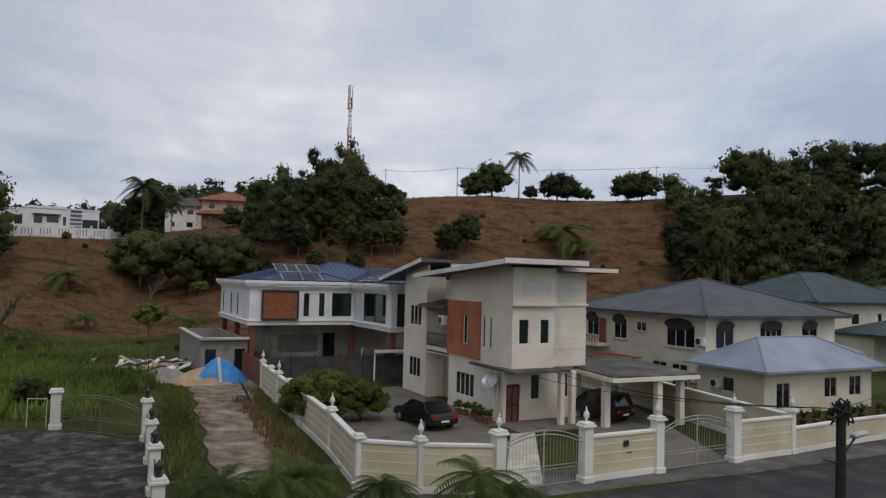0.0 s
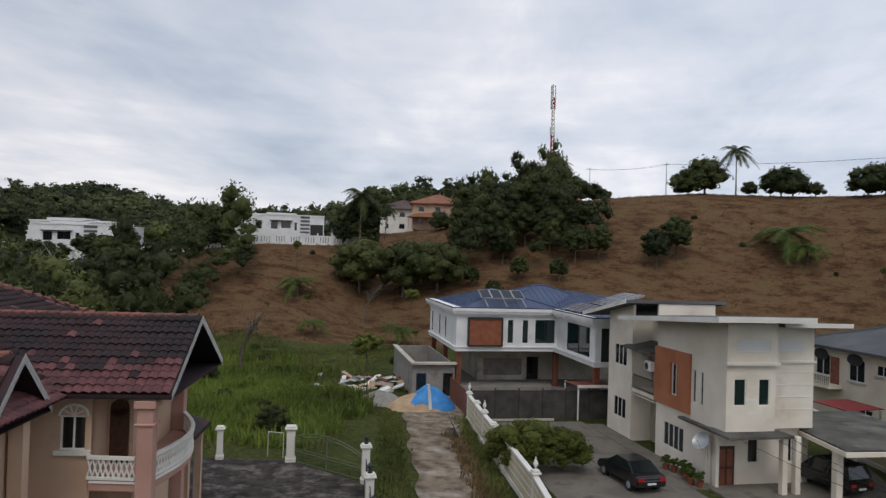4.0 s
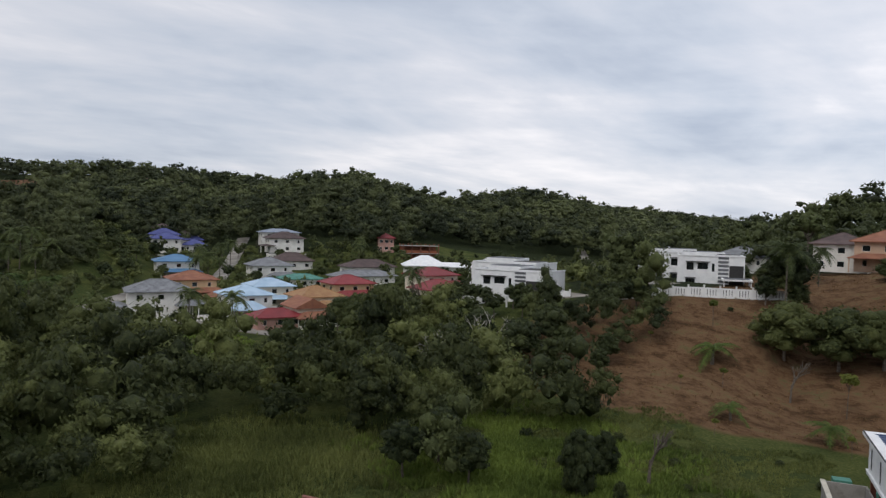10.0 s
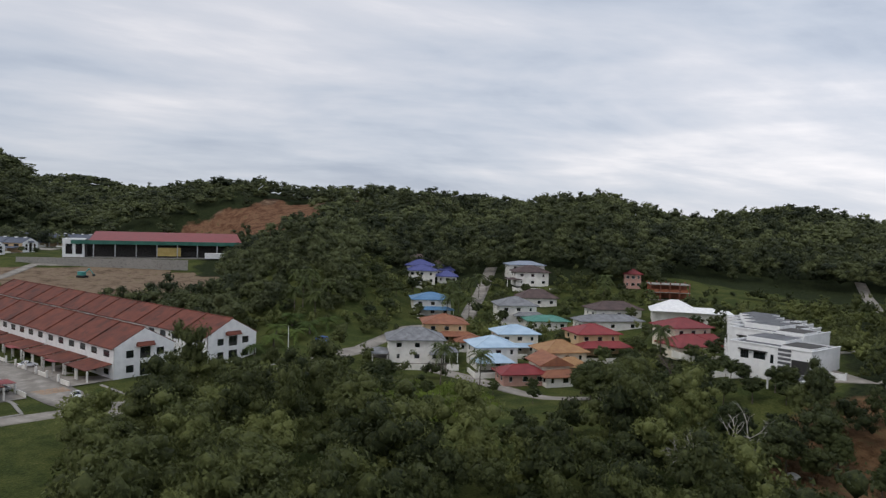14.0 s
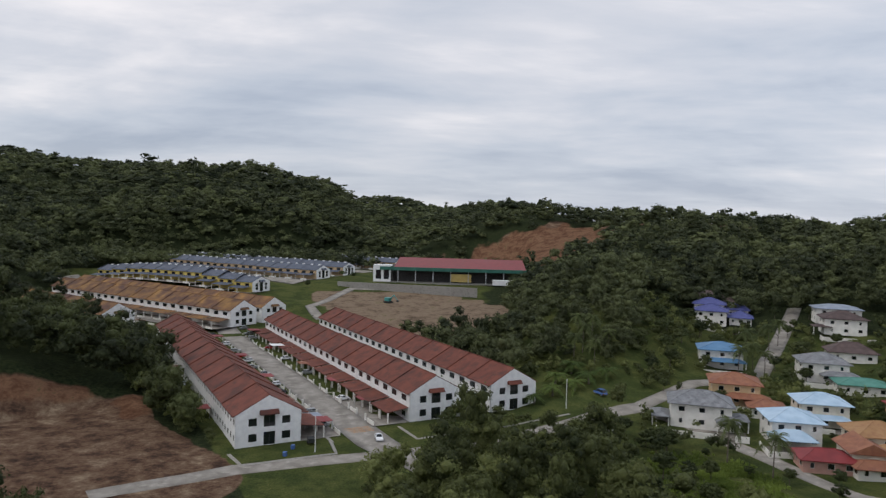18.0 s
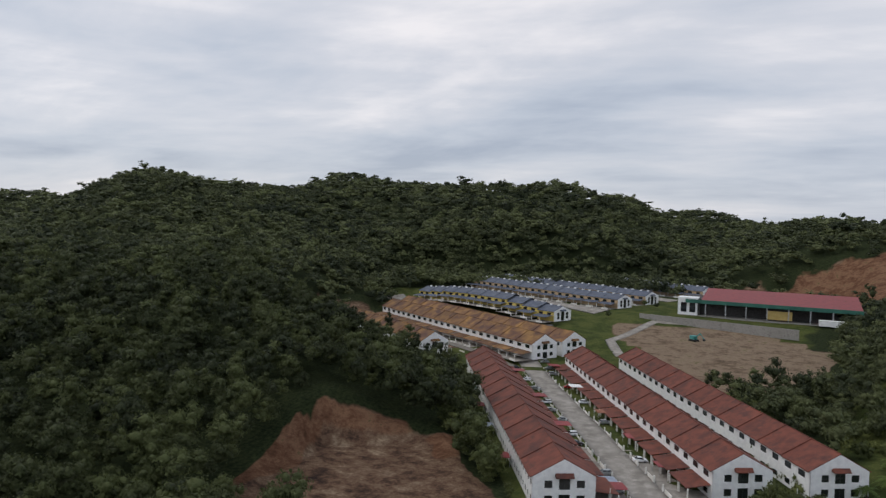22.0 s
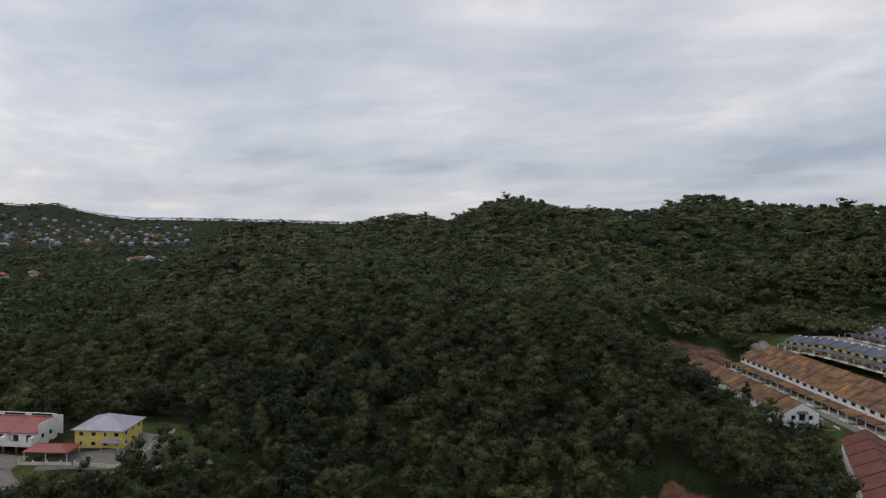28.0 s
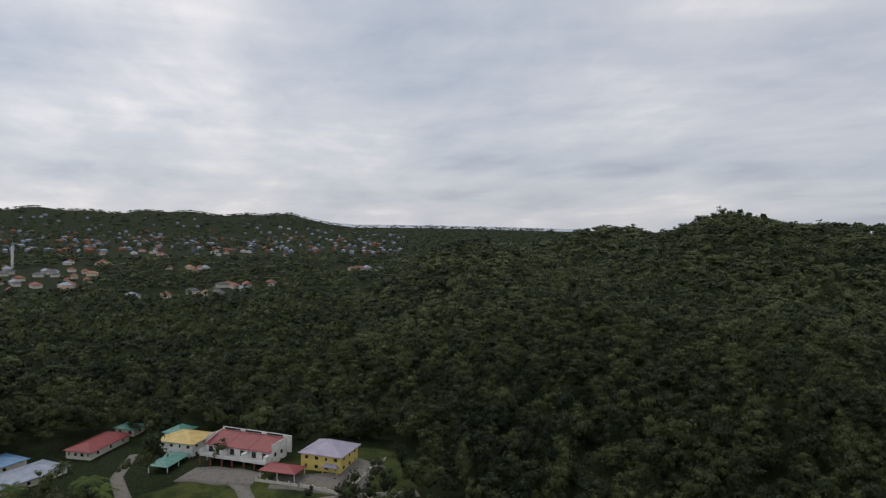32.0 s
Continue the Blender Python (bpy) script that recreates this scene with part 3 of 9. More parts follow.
def pierced(length, height, thick, openings):
    """A wall along +x from the origin, its outer face at y = 0 and its body behind, with holes (x0, x1, z0, z1) through it."""
    xs = sorted({0, length, *(v for o in openings for v in o[:2])})
    zs = sorted({0, height, *(v for o in openings for v in o[2:4])})
    bm = bmesh.new()
    grid = {}

    def vert(i, k, s):
        if (i, k, s) not in grid:
            grid[i, k, s] = bm.verts.new((xs[i], s * thick, zs[k]))
        return grid[i, k, s]

    def full(i, k):
        if not (0 <= i < len(xs) - 1 and 0 <= k < len(zs) - 1):
            return False
        cx, cz = (xs[i] + xs[i + 1]) / 2, (zs[k] + zs[k + 1]) / 2
        return not any(o[0] < cx < o[1] and o[2] < cz < o[3] for o in openings)

    for i in range(len(xs) - 1):
        for k in range(len(zs) - 1):
            if not full(i, k):
                continue
            bm.faces.new((vert(i, k, 0), vert(i + 1, k, 0), vert(i + 1, k + 1, 0), vert(i, k + 1, 0)))
            bm.faces.new((vert(i, k + 1, 1), vert(i + 1, k + 1, 1), vert(i + 1, k, 1), vert(i, k, 1)))
            if not full(i - 1, k):
                bm.faces.new((vert(i, k, 1), vert(i, k, 0), vert(i, k + 1, 0), vert(i, k + 1, 1)))
            if not full(i + 1, k):
                bm.faces.new((vert(i + 1, k, 0), vert(i + 1, k, 1), vert(i + 1, k + 1, 1), vert(i + 1, k + 1, 0)))
            if not full(i, k - 1):
                bm.faces.new((vert(i, k, 1), vert(i + 1, k, 1), vert(i + 1, k, 0), vert(i, k, 0)))
            if not full(i, k + 1):
                bm.faces.new((vert(i, k + 1, 0), vert(i + 1, k + 1, 0), vert(i + 1, k + 1, 1), vert(i, k + 1, 1)))
    return bm


def placed(bm, m):
    bmesh.ops.transform(bm, matrix=m, verts=bm.verts)
    return bm


def window(parent, m, x0, x1, z0, z1, leaves=2, casing=WHITE, glass=GLASS, sill=None, name="window"):
    """A window set in an opening of a wall: frame with mullions, panes, and a sill where asked for."""
    w = 0.06
    if leaves == 0:
        return part(name, placed(boxes((x0, x1, 0.05, 0.1, z0, z1)), m), glass, parent)
    step = (x1 - x0 - w) / leaves
    lights = [(w + k * step, (k + 1) * step, w, z1 - z0 - w) for k in range(leaves)]
    win = part(name, placed(pierced(x1 - x0, z1 - z0, 0.08, lights), m @ pose(x0, 0.03, z0)), casing, parent)
    for k in range(leaves):
        a, b = x0 + (x1 - x0) * k / leaves, x0 + (x1 - x0) * (k + 1) / leaves
        part("pane", placed(boxes((a + 0.02, b - 0.02, 0.065, 0.08, z0 + 0.03, z1 - 0.03)), m), glass, win)
    if sill:
        part("sill", placed(boxes((x0 - 0.15, x1 + 0.15, -0.12, 0.0, z0 - 0.14, z0)), m), sill, win)
    return win


def wall(parent, m, length, height, wins, material, thick=0.2, casing=WHITE, glass=GLASS, sill=None, name="wall"):
    """A wall and its windows (x0, x1, z0, z1, leaves)."""
    ob = part(name, placed(pierced(length, height, thick, [w[:4] for w in wins]), m), material, parent)
    for w in wins:
        window(parent, m, *w[:4], w[4] if len(w) > 4 else 2, casing, glass, sill)
    return ob


def sides(x0, x1, y0, y1, z=0.0):
    """The four wall poses of a block: south, east, north, west, each with its outer face outwards, and their lengths."""
    t = 0.2
    return ((pose(x0, y0, z), x1 - x0), (pose(x1, y0 + t, z, 0, 0, 90), y1 - y0 - 2 * t), (pose(x1, y1, z, 0, 0, 180), x1 - x0), (pose(x0, y1 - t, z, 0, 0, 270), y1 - y0 - 2 * t))

# ---- ground ----
ROW_D, ROW_N = (-0.862, -0.507), (-0.507, 0.862)     # along the terraces, and across them
ROW_AT = (-155.5, -52.0)


def row_place(u, v):
    return ROW_AT[0] + ROW_D[0] * u + ROW_N[0] * v, ROW_AT[1] + ROW_D[1] * u + ROW_N[1] * v


def row_uv(x, y):
    dx, dy = x - ROW_AT[0], y - ROW_AT[1]
    return dx * ROW_D[0] + dy * ROW_D[1], dx * ROW_N[0] + dy * ROW_N[1]


def oval(x, y, cx, cy, a, b, turn=0.0):
    c, s = math.cos(radians(turn)), math.sin(radians(turn))
    u, v = (x - cx) * c + (y - cy) * s, -(x - cx) * s + (y - cy) * c
    return 1 - np.sqrt((u / a) ** 2 + (v / b) ** 2)


def heading_of(x, y):
    return np.degrees(np.arctan2(-x, y)) % 360


def slope_mask(x, y):
    """The mown brown slope."""
    return ease((y - 80 + 6 * np.sin(x / 14.0)) / 14) * ease((x + 92 + 8 * np.sin(y / 13.0)) / 16) * ease((58 - x + 0.25 * (y - 100)) / 12) * ease((190 - y) / 10)


def soil_mask(x, y):
    """Bare earth: the clearing beside the terraces, the field, the cut hillside."""
    wave = 0.10 * np.sin(x / 7.0) * np.sin(y / 9.0 + 2)
    u, v = row_uv(x, y)
    a = ease((inside(x, y, CLEARING) + 2.0 + 14 * wave) / 3.0)
    a = np.maximum(a, ease((oval(x, y, -140, -60, 22, 14, 40) + wave) / 0.2))
    a = np.maximum(a, sand_mask(x, y))
    a = np.maximum(a, ease((oval(x, y, -575, 36, 66, 92, 5) + 3.0 * wave) / 0.14))
    a = np.maximum(a, ease((oval(x, y, -585, 212, 34, 46, 5) + 2 * wave) / 0.2))
    a = np.maximum(a, ease((oval(x, y, -395, -262, 16, 30, 15) + wave) / 0.2) * 0.8)
    return a


def sand_mask(x, y):
    """The pale levelled field before the warehouse."""
    wave = 0.08 * np.sin(x / 9.0 + 1) * np.sin(y / 12.0)
    return ease((oval(x, y, -368, -40, 66, 62, 79) + wave) / 0.08) * ease((row_uv(x, y)[1] - 91) / 3 + (row_uv(x, y)[0] > 196))


def bank_mask(x, y):
    """Freshly cut orange earth."""
    wave = 0.12 * np.sin(x / 5.0) * np.sin(y / 6.0 + 2)
    o = inside(x, y, CLEARING)
    a = 0.95 * ease((9 + 25 * wave - o) / 5) * ease((o + 3) / 2) * ease((-(x + 150) * 0.6 - (y + 85) * 0.8 - 6) / 14)
    return np.maximum(a, ease((oval(x, y, -575, 36, 70, 96, 5) + wave) / 0.1))


def meadow_mask(x, y):
    r = np.hypot(x, y)
    a = ease((122 - r) / 12) * ease((x + 85) / 12)
    a = np.maximum(a, 0.9 * ease((150 - r) / 20) * ease((heading_of(x, y) - 40) / 10) * ease((110 - heading_of(x, y)) / 10))
    a = np.maximum(a, 0.95 * ease((340 - r) / 30) * ease((heading_of(x, y) - 36) / 6) * ease((90 - heading_of(x, y)) / 8))
    a = np.maximum(a, ease(oval(x, y, -142, 62, 34, 16, 60) / 0.2))
    a = np.maximum(a, ease(oval(x, y, -148, 50, 19, 15) / 0.2))
    a = np.maximum(a, ease(oval(x, y, -128, 44, 14, 10) / 0.2))
    a = np.maximum(a, 0.8 * ease((heading_of(x, y) - 86) / 4) * ease((124 - heading_of(x, y)) / 5) * ease((r - 280) / 20) * ease((560 - r) / 30))
    u, v = row_uv(x, y)
    a = np.maximum(a, 0.85 * ease((u + 40) / 8) * ease((182 - u) / 8) * ease((v + 6) / 3) * ease((96 - v) / 6))
    a = np.maximum(a, ease((heading_of(x, y) - 56) / 4) * ease((80 - heading_of(x, y)) / 4) * ease((r - 100) / 15) * ease((240 - r) / 15))
    a = np.maximum(a, ease(oval(x, y, -175, -10, 40, 60, 30) / 0.3))
    a = np.maximum(a, ease(oval(x, y, -232, 36, 34, 14, 40) / 0.3))
    a = np.maximum(a, ease(oval(x, y, -230, 225, 70, 40, 50) / 0.3))
    a = np.maximum(a, 0.56 * ease(oval(x, y, -22, -240, 78, 34, 8) / 0.3))
    return a


HEADINGS = np.radians(np.concatenate([np.arange(-48, 205, 0.55), np.arange(205, 312, 2.5)]))
RADII = np.concatenate([[0.05], np.arange(2, 60, 2.0), np.arange(60, 200, 2.5), np.geomspace(200, 4800, 105)])
hh, rr = np.meshgrid(HEADINGS, RADII)
gx, gy = -np.sin(hh) * rr, np.cos(hh) * rr
gz = land(gx, gy)
nr, nh = hh.shape
i, j = np.meshgrid(np.arange(nr - 1), np.arange(nh), indexing="ij")
k = (j + 1) % nh
quads = np.stack([i * nh + j, i * nh + k, (i + 1) * nh + k, (i + 1) * nh + j], -1).reshape(-1, 4)[:, ::-1]
verts = np.concatenate([np.stack([gx, gy, gz], -1).reshape(-1, 3)])


def ground_material():
    m = bpy.data.materials.new("ground_cover")
    m.use_nodes = True
    n, l = m.node_tree.nodes, m.node_tree.links
    b = n["Principled BSDF"]
    b.inputs["Roughness"].default_value, b.inputs["Specular IOR Level"].default_value = 0.97, 0.05
    g = n.new("ShaderNodeNewGeometry")

    def noise_at(scale, detail=7, rough=0.6, stretch=None):
        t = n.new("ShaderNodeTexNoise")
        t.inputs["Scale"].default_value, t.inputs["Detail"].default_value, t.inputs["Roughness"].default_value = scale, detail, rough
        if stretch:
            mp = n.new("ShaderNodeMapping")
            mp.inputs["Scale"].default_value = stretch
            l.new(g.outputs["Position"], mp.inputs[0])
            l.new(mp.outputs[0], t.inputs["Vector"])
        else:
            l.new(g.outputs["Position"], t.inputs["Vector"])
        return t.outputs[0]

    def ramp(v, *stops):
        r = n.new("ShaderNodeValToRGB")
        while len(r.color_ramp.elements) < len(stops):
            r.color_ramp.elements.new(0.5)
        for e, (p, c) in zip(r.color_ramp.elements, stops):
            e.position, e.color = p, (*c, 1)
        l.new(v, r.inputs[0])
        return r.outputs[0]

    def blend(name, a, c, wobble):
        at = n.new("ShaderNodeAttribute")
        at.attribute_name = name
        s = n.new("ShaderNodeMath")
        s.operation = "ADD"
        l.new(at.outputs["Fac"], s.inputs[0])
        w = n.new("ShaderNodeMath")
        w.operation = "MULTIPLY_ADD"
        w.inputs[1].default_value, w.inputs[2].default_value = 0.9, -0.45
        l.new(wobble, w.inputs[0])
        l.new(w.outputs[0], s.inputs[1])
        x = n.new("ShaderNodeMix")
        x.data_type = "RGBA"
        l.new(ramp(s.outputs[0], (0.42, (0, 0, 0)), (0.60, (1, 1, 1))), x.inputs[0])
        l.new(a, x.inputs[6])
        l.new(c, x.inputs[7])
        return x.outputs[2]

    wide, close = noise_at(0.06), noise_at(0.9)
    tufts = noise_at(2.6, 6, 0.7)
    # Darkened: the self-shading of the woods is put into this ground colour.
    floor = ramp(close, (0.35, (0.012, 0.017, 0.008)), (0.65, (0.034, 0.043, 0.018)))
    grass = ramp(tufts, (0.32, (0.042, 0.053, 0.015)), (0.55, (0.082, 0.094, 0.029)), (0.72, (0.140, 0.128, 0.052)))
    rank = ramp(tufts, (0.30, (0.020, 0.030, 0.010)), (0.55, (0.046, 0.062, 0.019)), (0.75, (0.092, 0.092, 0.036)))
    x = n.new("ShaderNodeMix")
    x.data_type = "RGBA"
    l.new(ramp(noise_at(0.11, 8, 0.68), (0.44, (0, 0, 0)), (0.58, (1, 1, 1))), x.inputs[0])
    l.new(grass, x.inputs[6])
    l.new(rank, x.inputs[7])
    grass = x.outputs[2]
    rows = noise_at(0.42, 10, 0.76, (0.6, 1.0, 1.3))
    brown = ramp(rows, (0.32, (0.040, 0.026, 0.014)), (0.44, (0.098, 0.056, 0.030)), (0.54, (0.158, 0.095, 0.053)), (0.62, (0.132, 0.104, 0.050)), (0.74, (0.086, 0.086, 0.034)))
    clods = noise_at(0.15, 13, 0.80, (1.0, 0.85, 1.0))
    soil = ramp(clods, (0.35, (0.024, 0.017, 0.015)), (0.43, (0.062, 0.038, 0.027)), (0.50, (0.120, 0.072, 0.047)), (0.57, (0.170, 0.118, 0.080)), (0.68, (0.33, 0.25, 0.17)))
    sand = ramp(clods, (0.34, (0.065, 0.048, 0.032)), (0.45, (0.150, 0.108, 0.074)), (0.55, (0.225, 0.168, 0.12)), (0.62, (0.12, 0.10, 0.05)), (0.70, (0.07, 0.085, 0.028)))
    cut = ramp(clods, (0.36, (0.060, 0.030, 0.017)), (0.48, (0.125, 0.064, 0.038)), (0.57, (0.195, 0.112, 0.068)), (0.63, (0.09, 0.07, 0.03)), (0.70, (0.05, 0.062, 0.02)))
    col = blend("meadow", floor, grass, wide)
    col = blend("slope", col, brown, wide)
    earth = blend("sand", soil, sand, wide)
    earth = blend("bank", earth, cut, wide)
    col = blend("soil", col, earth, wide)
    l.new(col, b.inputs["Base Color"])
    bp = n.new("ShaderNodeBump")
    bp.inputs["Strength"].default_value, bp.inputs["Distance"].default_value = 0.8, 0.35
    l.new(tufts, bp.inputs["Height"])
    l.new(bp.outputs[0], b.inputs["Normal"])
    return m


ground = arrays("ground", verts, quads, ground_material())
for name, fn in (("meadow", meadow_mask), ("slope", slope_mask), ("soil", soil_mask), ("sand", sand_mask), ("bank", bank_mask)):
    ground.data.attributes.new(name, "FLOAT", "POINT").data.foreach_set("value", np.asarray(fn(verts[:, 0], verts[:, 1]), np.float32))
ground.data.polygons.foreach_set("use_smooth", np.ones(len(quads), bool))
tagged(ground, "rolling ground of grass, bare earth and forest floor", "ground", kind="structure")


def ribbon(name, points, widths, material, label, lift=0.06, category="road", step=2.5, ragged=0.0):
    """A strip of paving laid over the ground along a line."""
    pts = [Vector((x, y)) for x, y in points]
    line, wid = [], []
    ws = widths if isinstance(widths, (list, tuple)) else [widths] * len(pts)
    for a in range(len(pts) - 1):
        n = max(1, int((pts[a + 1] - pts[a]).length / step))
        for q in range(n):
            line.append(pts[a].lerp(pts[a + 1], q / n))
            wid.append(ws[a] + (ws[a + 1] - ws[a]) * q / n)
    line.append(pts[-1])
    wid.append(ws[-1])
    rows = []
    for a, p in enumerate(line):
        t = (line[min(a + 1, len(line) - 1)] - line[max(a - 1, 0)]).normalized()
        side = Vector((-t.y, t.x))
        for f in (-1, -0.5, 0, 0.5, 1):
            q = p + side * (wid[a] / 2 + ragged * math.sin(a * 0.55 + f * 5) * math.sin(a * 0.21 + 1)) * f
            rows.append((q.x, q.y, land_at(q.x, q.y) + lift))
    f = [(a * 5 + c, a * 5 + c + 1, a * 5 + c + 6, a * 5 + c + 5) for a in range(len(line) - 1) for c in range(4)]
    n0 = len(rows)
    rows += [(x, y, z - lift - 0.3) for x, y, z in rows]
    for a in range(len(line) - 1):
        for c in (0, 4):
            p, q = a * 5 + c, (a + 1) * 5 + c
            f.append((p, q, q + n0, p + n0))
    return tagged(arrays(name, rows, f, material), label, category, kind="structure")


ribbon("track", [(-5.5, 22), (-7.8, 31), (-11.2, 40), (-15.6, 52), (-18.5, 63)], [3.4, 3.6, 4.0, 4.8, 5], TRACK, "rutted gravel and broken concrete track beside the fence", step=0.5, ragged=0.22)
ribbon("road", [(-40, 6), (-12, 16), (4, 23.5), (18, 30.5), (60, 51)], 6.5, ASPHALT, "worn grey asphalt street in front of the walled houses")
ribbon("pavement_street", [(-3.5, 26.2), (14.5, 34.4), (58, 55.6)], [2.6, 3.4, 3.4], MOSSY, "dark stained concrete strip between the street and the walls", 0.05, "pavement")
ribbon("road_estate", [row_place(-30, 34), row_place(-8, 31.5), row_place(60, 31.5), row_place(176, 31.5)], [7, 10, 9.5, 9.5], LANE, "pale worn concrete street between the terraces", 0.08)
ribbon("road_lane", [(-126, -70), (-143, -48), (-153, -24), (-168, 8), (-190, 36), (-197, 49), (-185, 60), (-165, 70), (-140, 79), (-128, 90)], [5, 6, 6, 5.5, 6, 7, 5.5, 5, 4.5, 4.5], LANE, "pale concrete lane past the detached houses", 0.07)
ribbon("road_upper", [(-197, 49), (-222, 72), (-236, 98), (-262, 112), (-330, 152)], [5, 4.5, 5, 6, 6], LANE, "pale lane climbing between houses to the wooded hill", 0.07)
ribbon("road_side", [(-140, 100), (-160, 113), (-172, 122)], 4.5, LANE, "short concrete lane between red-roofed houses", 0.07)
ribbon("road_far", [(-196, 262), (-226, 292), (-262, 330)], 5, LANE, "far lane crossing a green field", 0.07)

# ---- the walled modern house ----
TURN = 27.5
AT_A = pose(3.75, 41.6, 0, 0, 0, TURN)


def in_frame(at, x, y):
    p = at @ Vector((x, y, 0))
    return p.x, p.y


def slanted(x0, x1, y0, y1, zf, thick=0.16):
    """A sloping roof slab; zf gives the height of its underside."""
    return solid([(x0, y0), (x1, y0), (x1, y1), (x0, y1)], lambda x, y: zf(x, y), lambda x, y: zf(x, y) + thick)


def air_conditioner(x, y, z, turn, at):
    a = thing("air_conditioner", "white outdoor air conditioning unit on wall brackets", "air conditioner", at @ pose(x, y, z, 0, 0, turn), "outdoor units")
    part("casing", bevelled(boxes((-0.42, 0.42, -0.32, 0, 0, 0.62)), 0.03), PLASTIC, a)
    bm = bmesh.new()
    bar(bm, (-0.1, -0.33, 0.31), (-0.1, -0.30, 0.31), 0.24, 16)
    part("fan_grille", bm, IRON, a, "dark round fan grille")
    for s in (-0.3, 0.3):
        part("bracket", boxes((s - 0.02, s + 0.02, -0.34, 0.02, -0.05, 0), (s - 0.02, s + 0.02, -0.02, 0.02, -0.3, -0.05)), STEEL, a)
    return a


def modern_house():
    h = thing("house", "two-storey off-white modern house with terracotta panel and mono-pitch roofs", "house", AT_A)
    m = pose(0, 0, 0)
    # front bays: upper bay juts out over the porch
    wall(h, pose(0, -0.8, 3.3), 3.0, 3.75, [(0.45, 1.2, 1.45, 2.95, 1), (1.95, 2.65, 1.45, 2.95, 1)], OFFWHITE, casing=WHITE, glass=TEAL)
    wall(h, pose(-0.06, -0.92, 7.05), 3.06, 2.2, [(0.62, 2.62, 0.65, 1.35, 1)], OFFWHITE, 0.25, casing=WHITE, glass=WHITE)
    for row_ in ((-0.06, 0.14, -0.67, 0.0, 7.05, 9.25), (2.8, 3.0, -0.67, 0.0, 7.05, 9.25)):
        part("wall", boxes(row_), OFFWHITE, h)
    for k in range(7):
        part("louvre_slat", boxes((0.62, 2.5, -0.93, -0.89, 7.73 + k * 0.095, 7.79 + k * 0.095)), BRIGHT, h)
    wall(h, pose(3.0, 0, 3.3), 3.0, 5.75, [(0.2, 2.25, 4.35, 5.05, 1)], OFFWHITE, casing=WHITE, glass=WHITE)
    for k in range(7):
        part("louvre_slat", boxes((3.2, 5.25, -0.01, 0.03, 7.68 + k * 0.095, 7.74 + k * 0.095)), BRIGHT, h)
    for z in (4.35, 5.05, 5.75, 6.45):
        part("groove_band", boxes((3.0, 6.0, -0.025, 0.0, z, z + 0.05)), WHITE, h)
        part("groove_band", boxes((1.25, 1.9, -0.825, -0.8, z, z + 0.05)), WHITE, h)
    part("string_course", boxes((-0.15, 3.1, -1.05, -0.8, 7.0, 7.14), (3.1, 6.1, -0.12, 0.0, 7.0, 7.12)), WHITE, h)
    for row_ in ((-0.0, 0.2, -0.6, 0.0, 3.3, 7.05), (2.8, 3.0, -0.6, 0.0, 3.3, 7.05)):
        part("wall", boxes(row_), OFFWHITE, h)
    # ground floor front, set back under the bay
    wall(h, pose(0, 0.35, 0), 6.0, 3.3, [(0.25, 1.45, 0.05, 2.35, 2), (2.15, 2.85, 1.3, 2.85, 1), (4.5, 5.45, 1.3, 2.85, 2)], OFFWHITE, casing=WHITE)
    door = part("door", boxes((0.33, 1.37, 0.38, 0.44, 0.08, 2.28)), WOOD, h, "dark carved wooden front door")
    for a, b in ((0.1, 1.0), (1.15, 2.1)):
        part("door_panel", boxes((0.45, 0.8, 0.36, 0.38, a, b), (0.9, 1.25, 0.36, 0.38, a, b)), COPPER, door)
    part("canopy", solid([(-0.55, -2.0), (3.4, -1.9), (3.4, 0.35), (-0.2, 0.35), (-0.2, 3.2), (-0.55, 3.2)], 3.22, 3.36), MOSSY, h, "thin stained concrete canopy over the porch")
    for x in (2.95, 3.75):
        part("column", bevelled(boxes((x, x + 0.32, -1.6, -1.25, 0, 3.22)), 0.02), OFFWHITE, h)
    part("porch_floor", boxes((-0.4, 6.2, -2.4, 0.35, 0, 0.12)), DRIVE, h, "tiled porch slab")
    # side wall towards the drive
    w = pose(0, 6.85, 0, 0, 0, 270)
    wall(h, w, 6.85, 8.75, [(1.0, 3.4, 1.0, 2.5, 4), (1.9, 2.75, 4.3, 6.25, 2), (4.3, 4.62, 4.3, 6.25, 1), (5.1, 5.4, 4.3, 6.25, 1)], OFFWHITE, casing=WHITE)
    part("gable_strip", solid([(0, 0), (0.2, 0), (0.2, 6.85), (0, 6.85)], 8.75, lambda x, y: 9.3 - 0.075 * y), OFFWHITE, h)
    pan = bmesh.new()
    for r in ((-0.14, 0.0, 2.72, 4.1, 3.52, 7.08), (-0.14, 0.0, 4.95, 6.95, 3.52, 7.08), (-0.14, 0.0, 4.1, 4.95, 3.52, 4.3), (-0.14, 0.0, 4.1, 4.95, 6.25, 7.08)):
        box(pan, *r)
    part("feature_panel", pan, ORANGE, h, "square terracotta feature panel round a window")
    part("downpipe", bar(bmesh.new(), (-0.06, 0.9, 0), (-0.06, 0.9, 3.3), 0.05, 8), WHITE, h)
    # recess with balcony
    for row_ in ((1.5, 1.7, 6.85, 10.4, 0, 8.4), (0.2, 1.5, 6.65, 6.85, 0, 8.6)):
        part("wall", boxes(row_), OFFWHITE, h)
    wall(h, pose(1.5, 10.4, 0, 0, 0, 270), 3.5, 6.9, [(0.5, 1.3, 3.75, 5.9, 1)], OFFWHITE, 0.05, glass=GLASS)
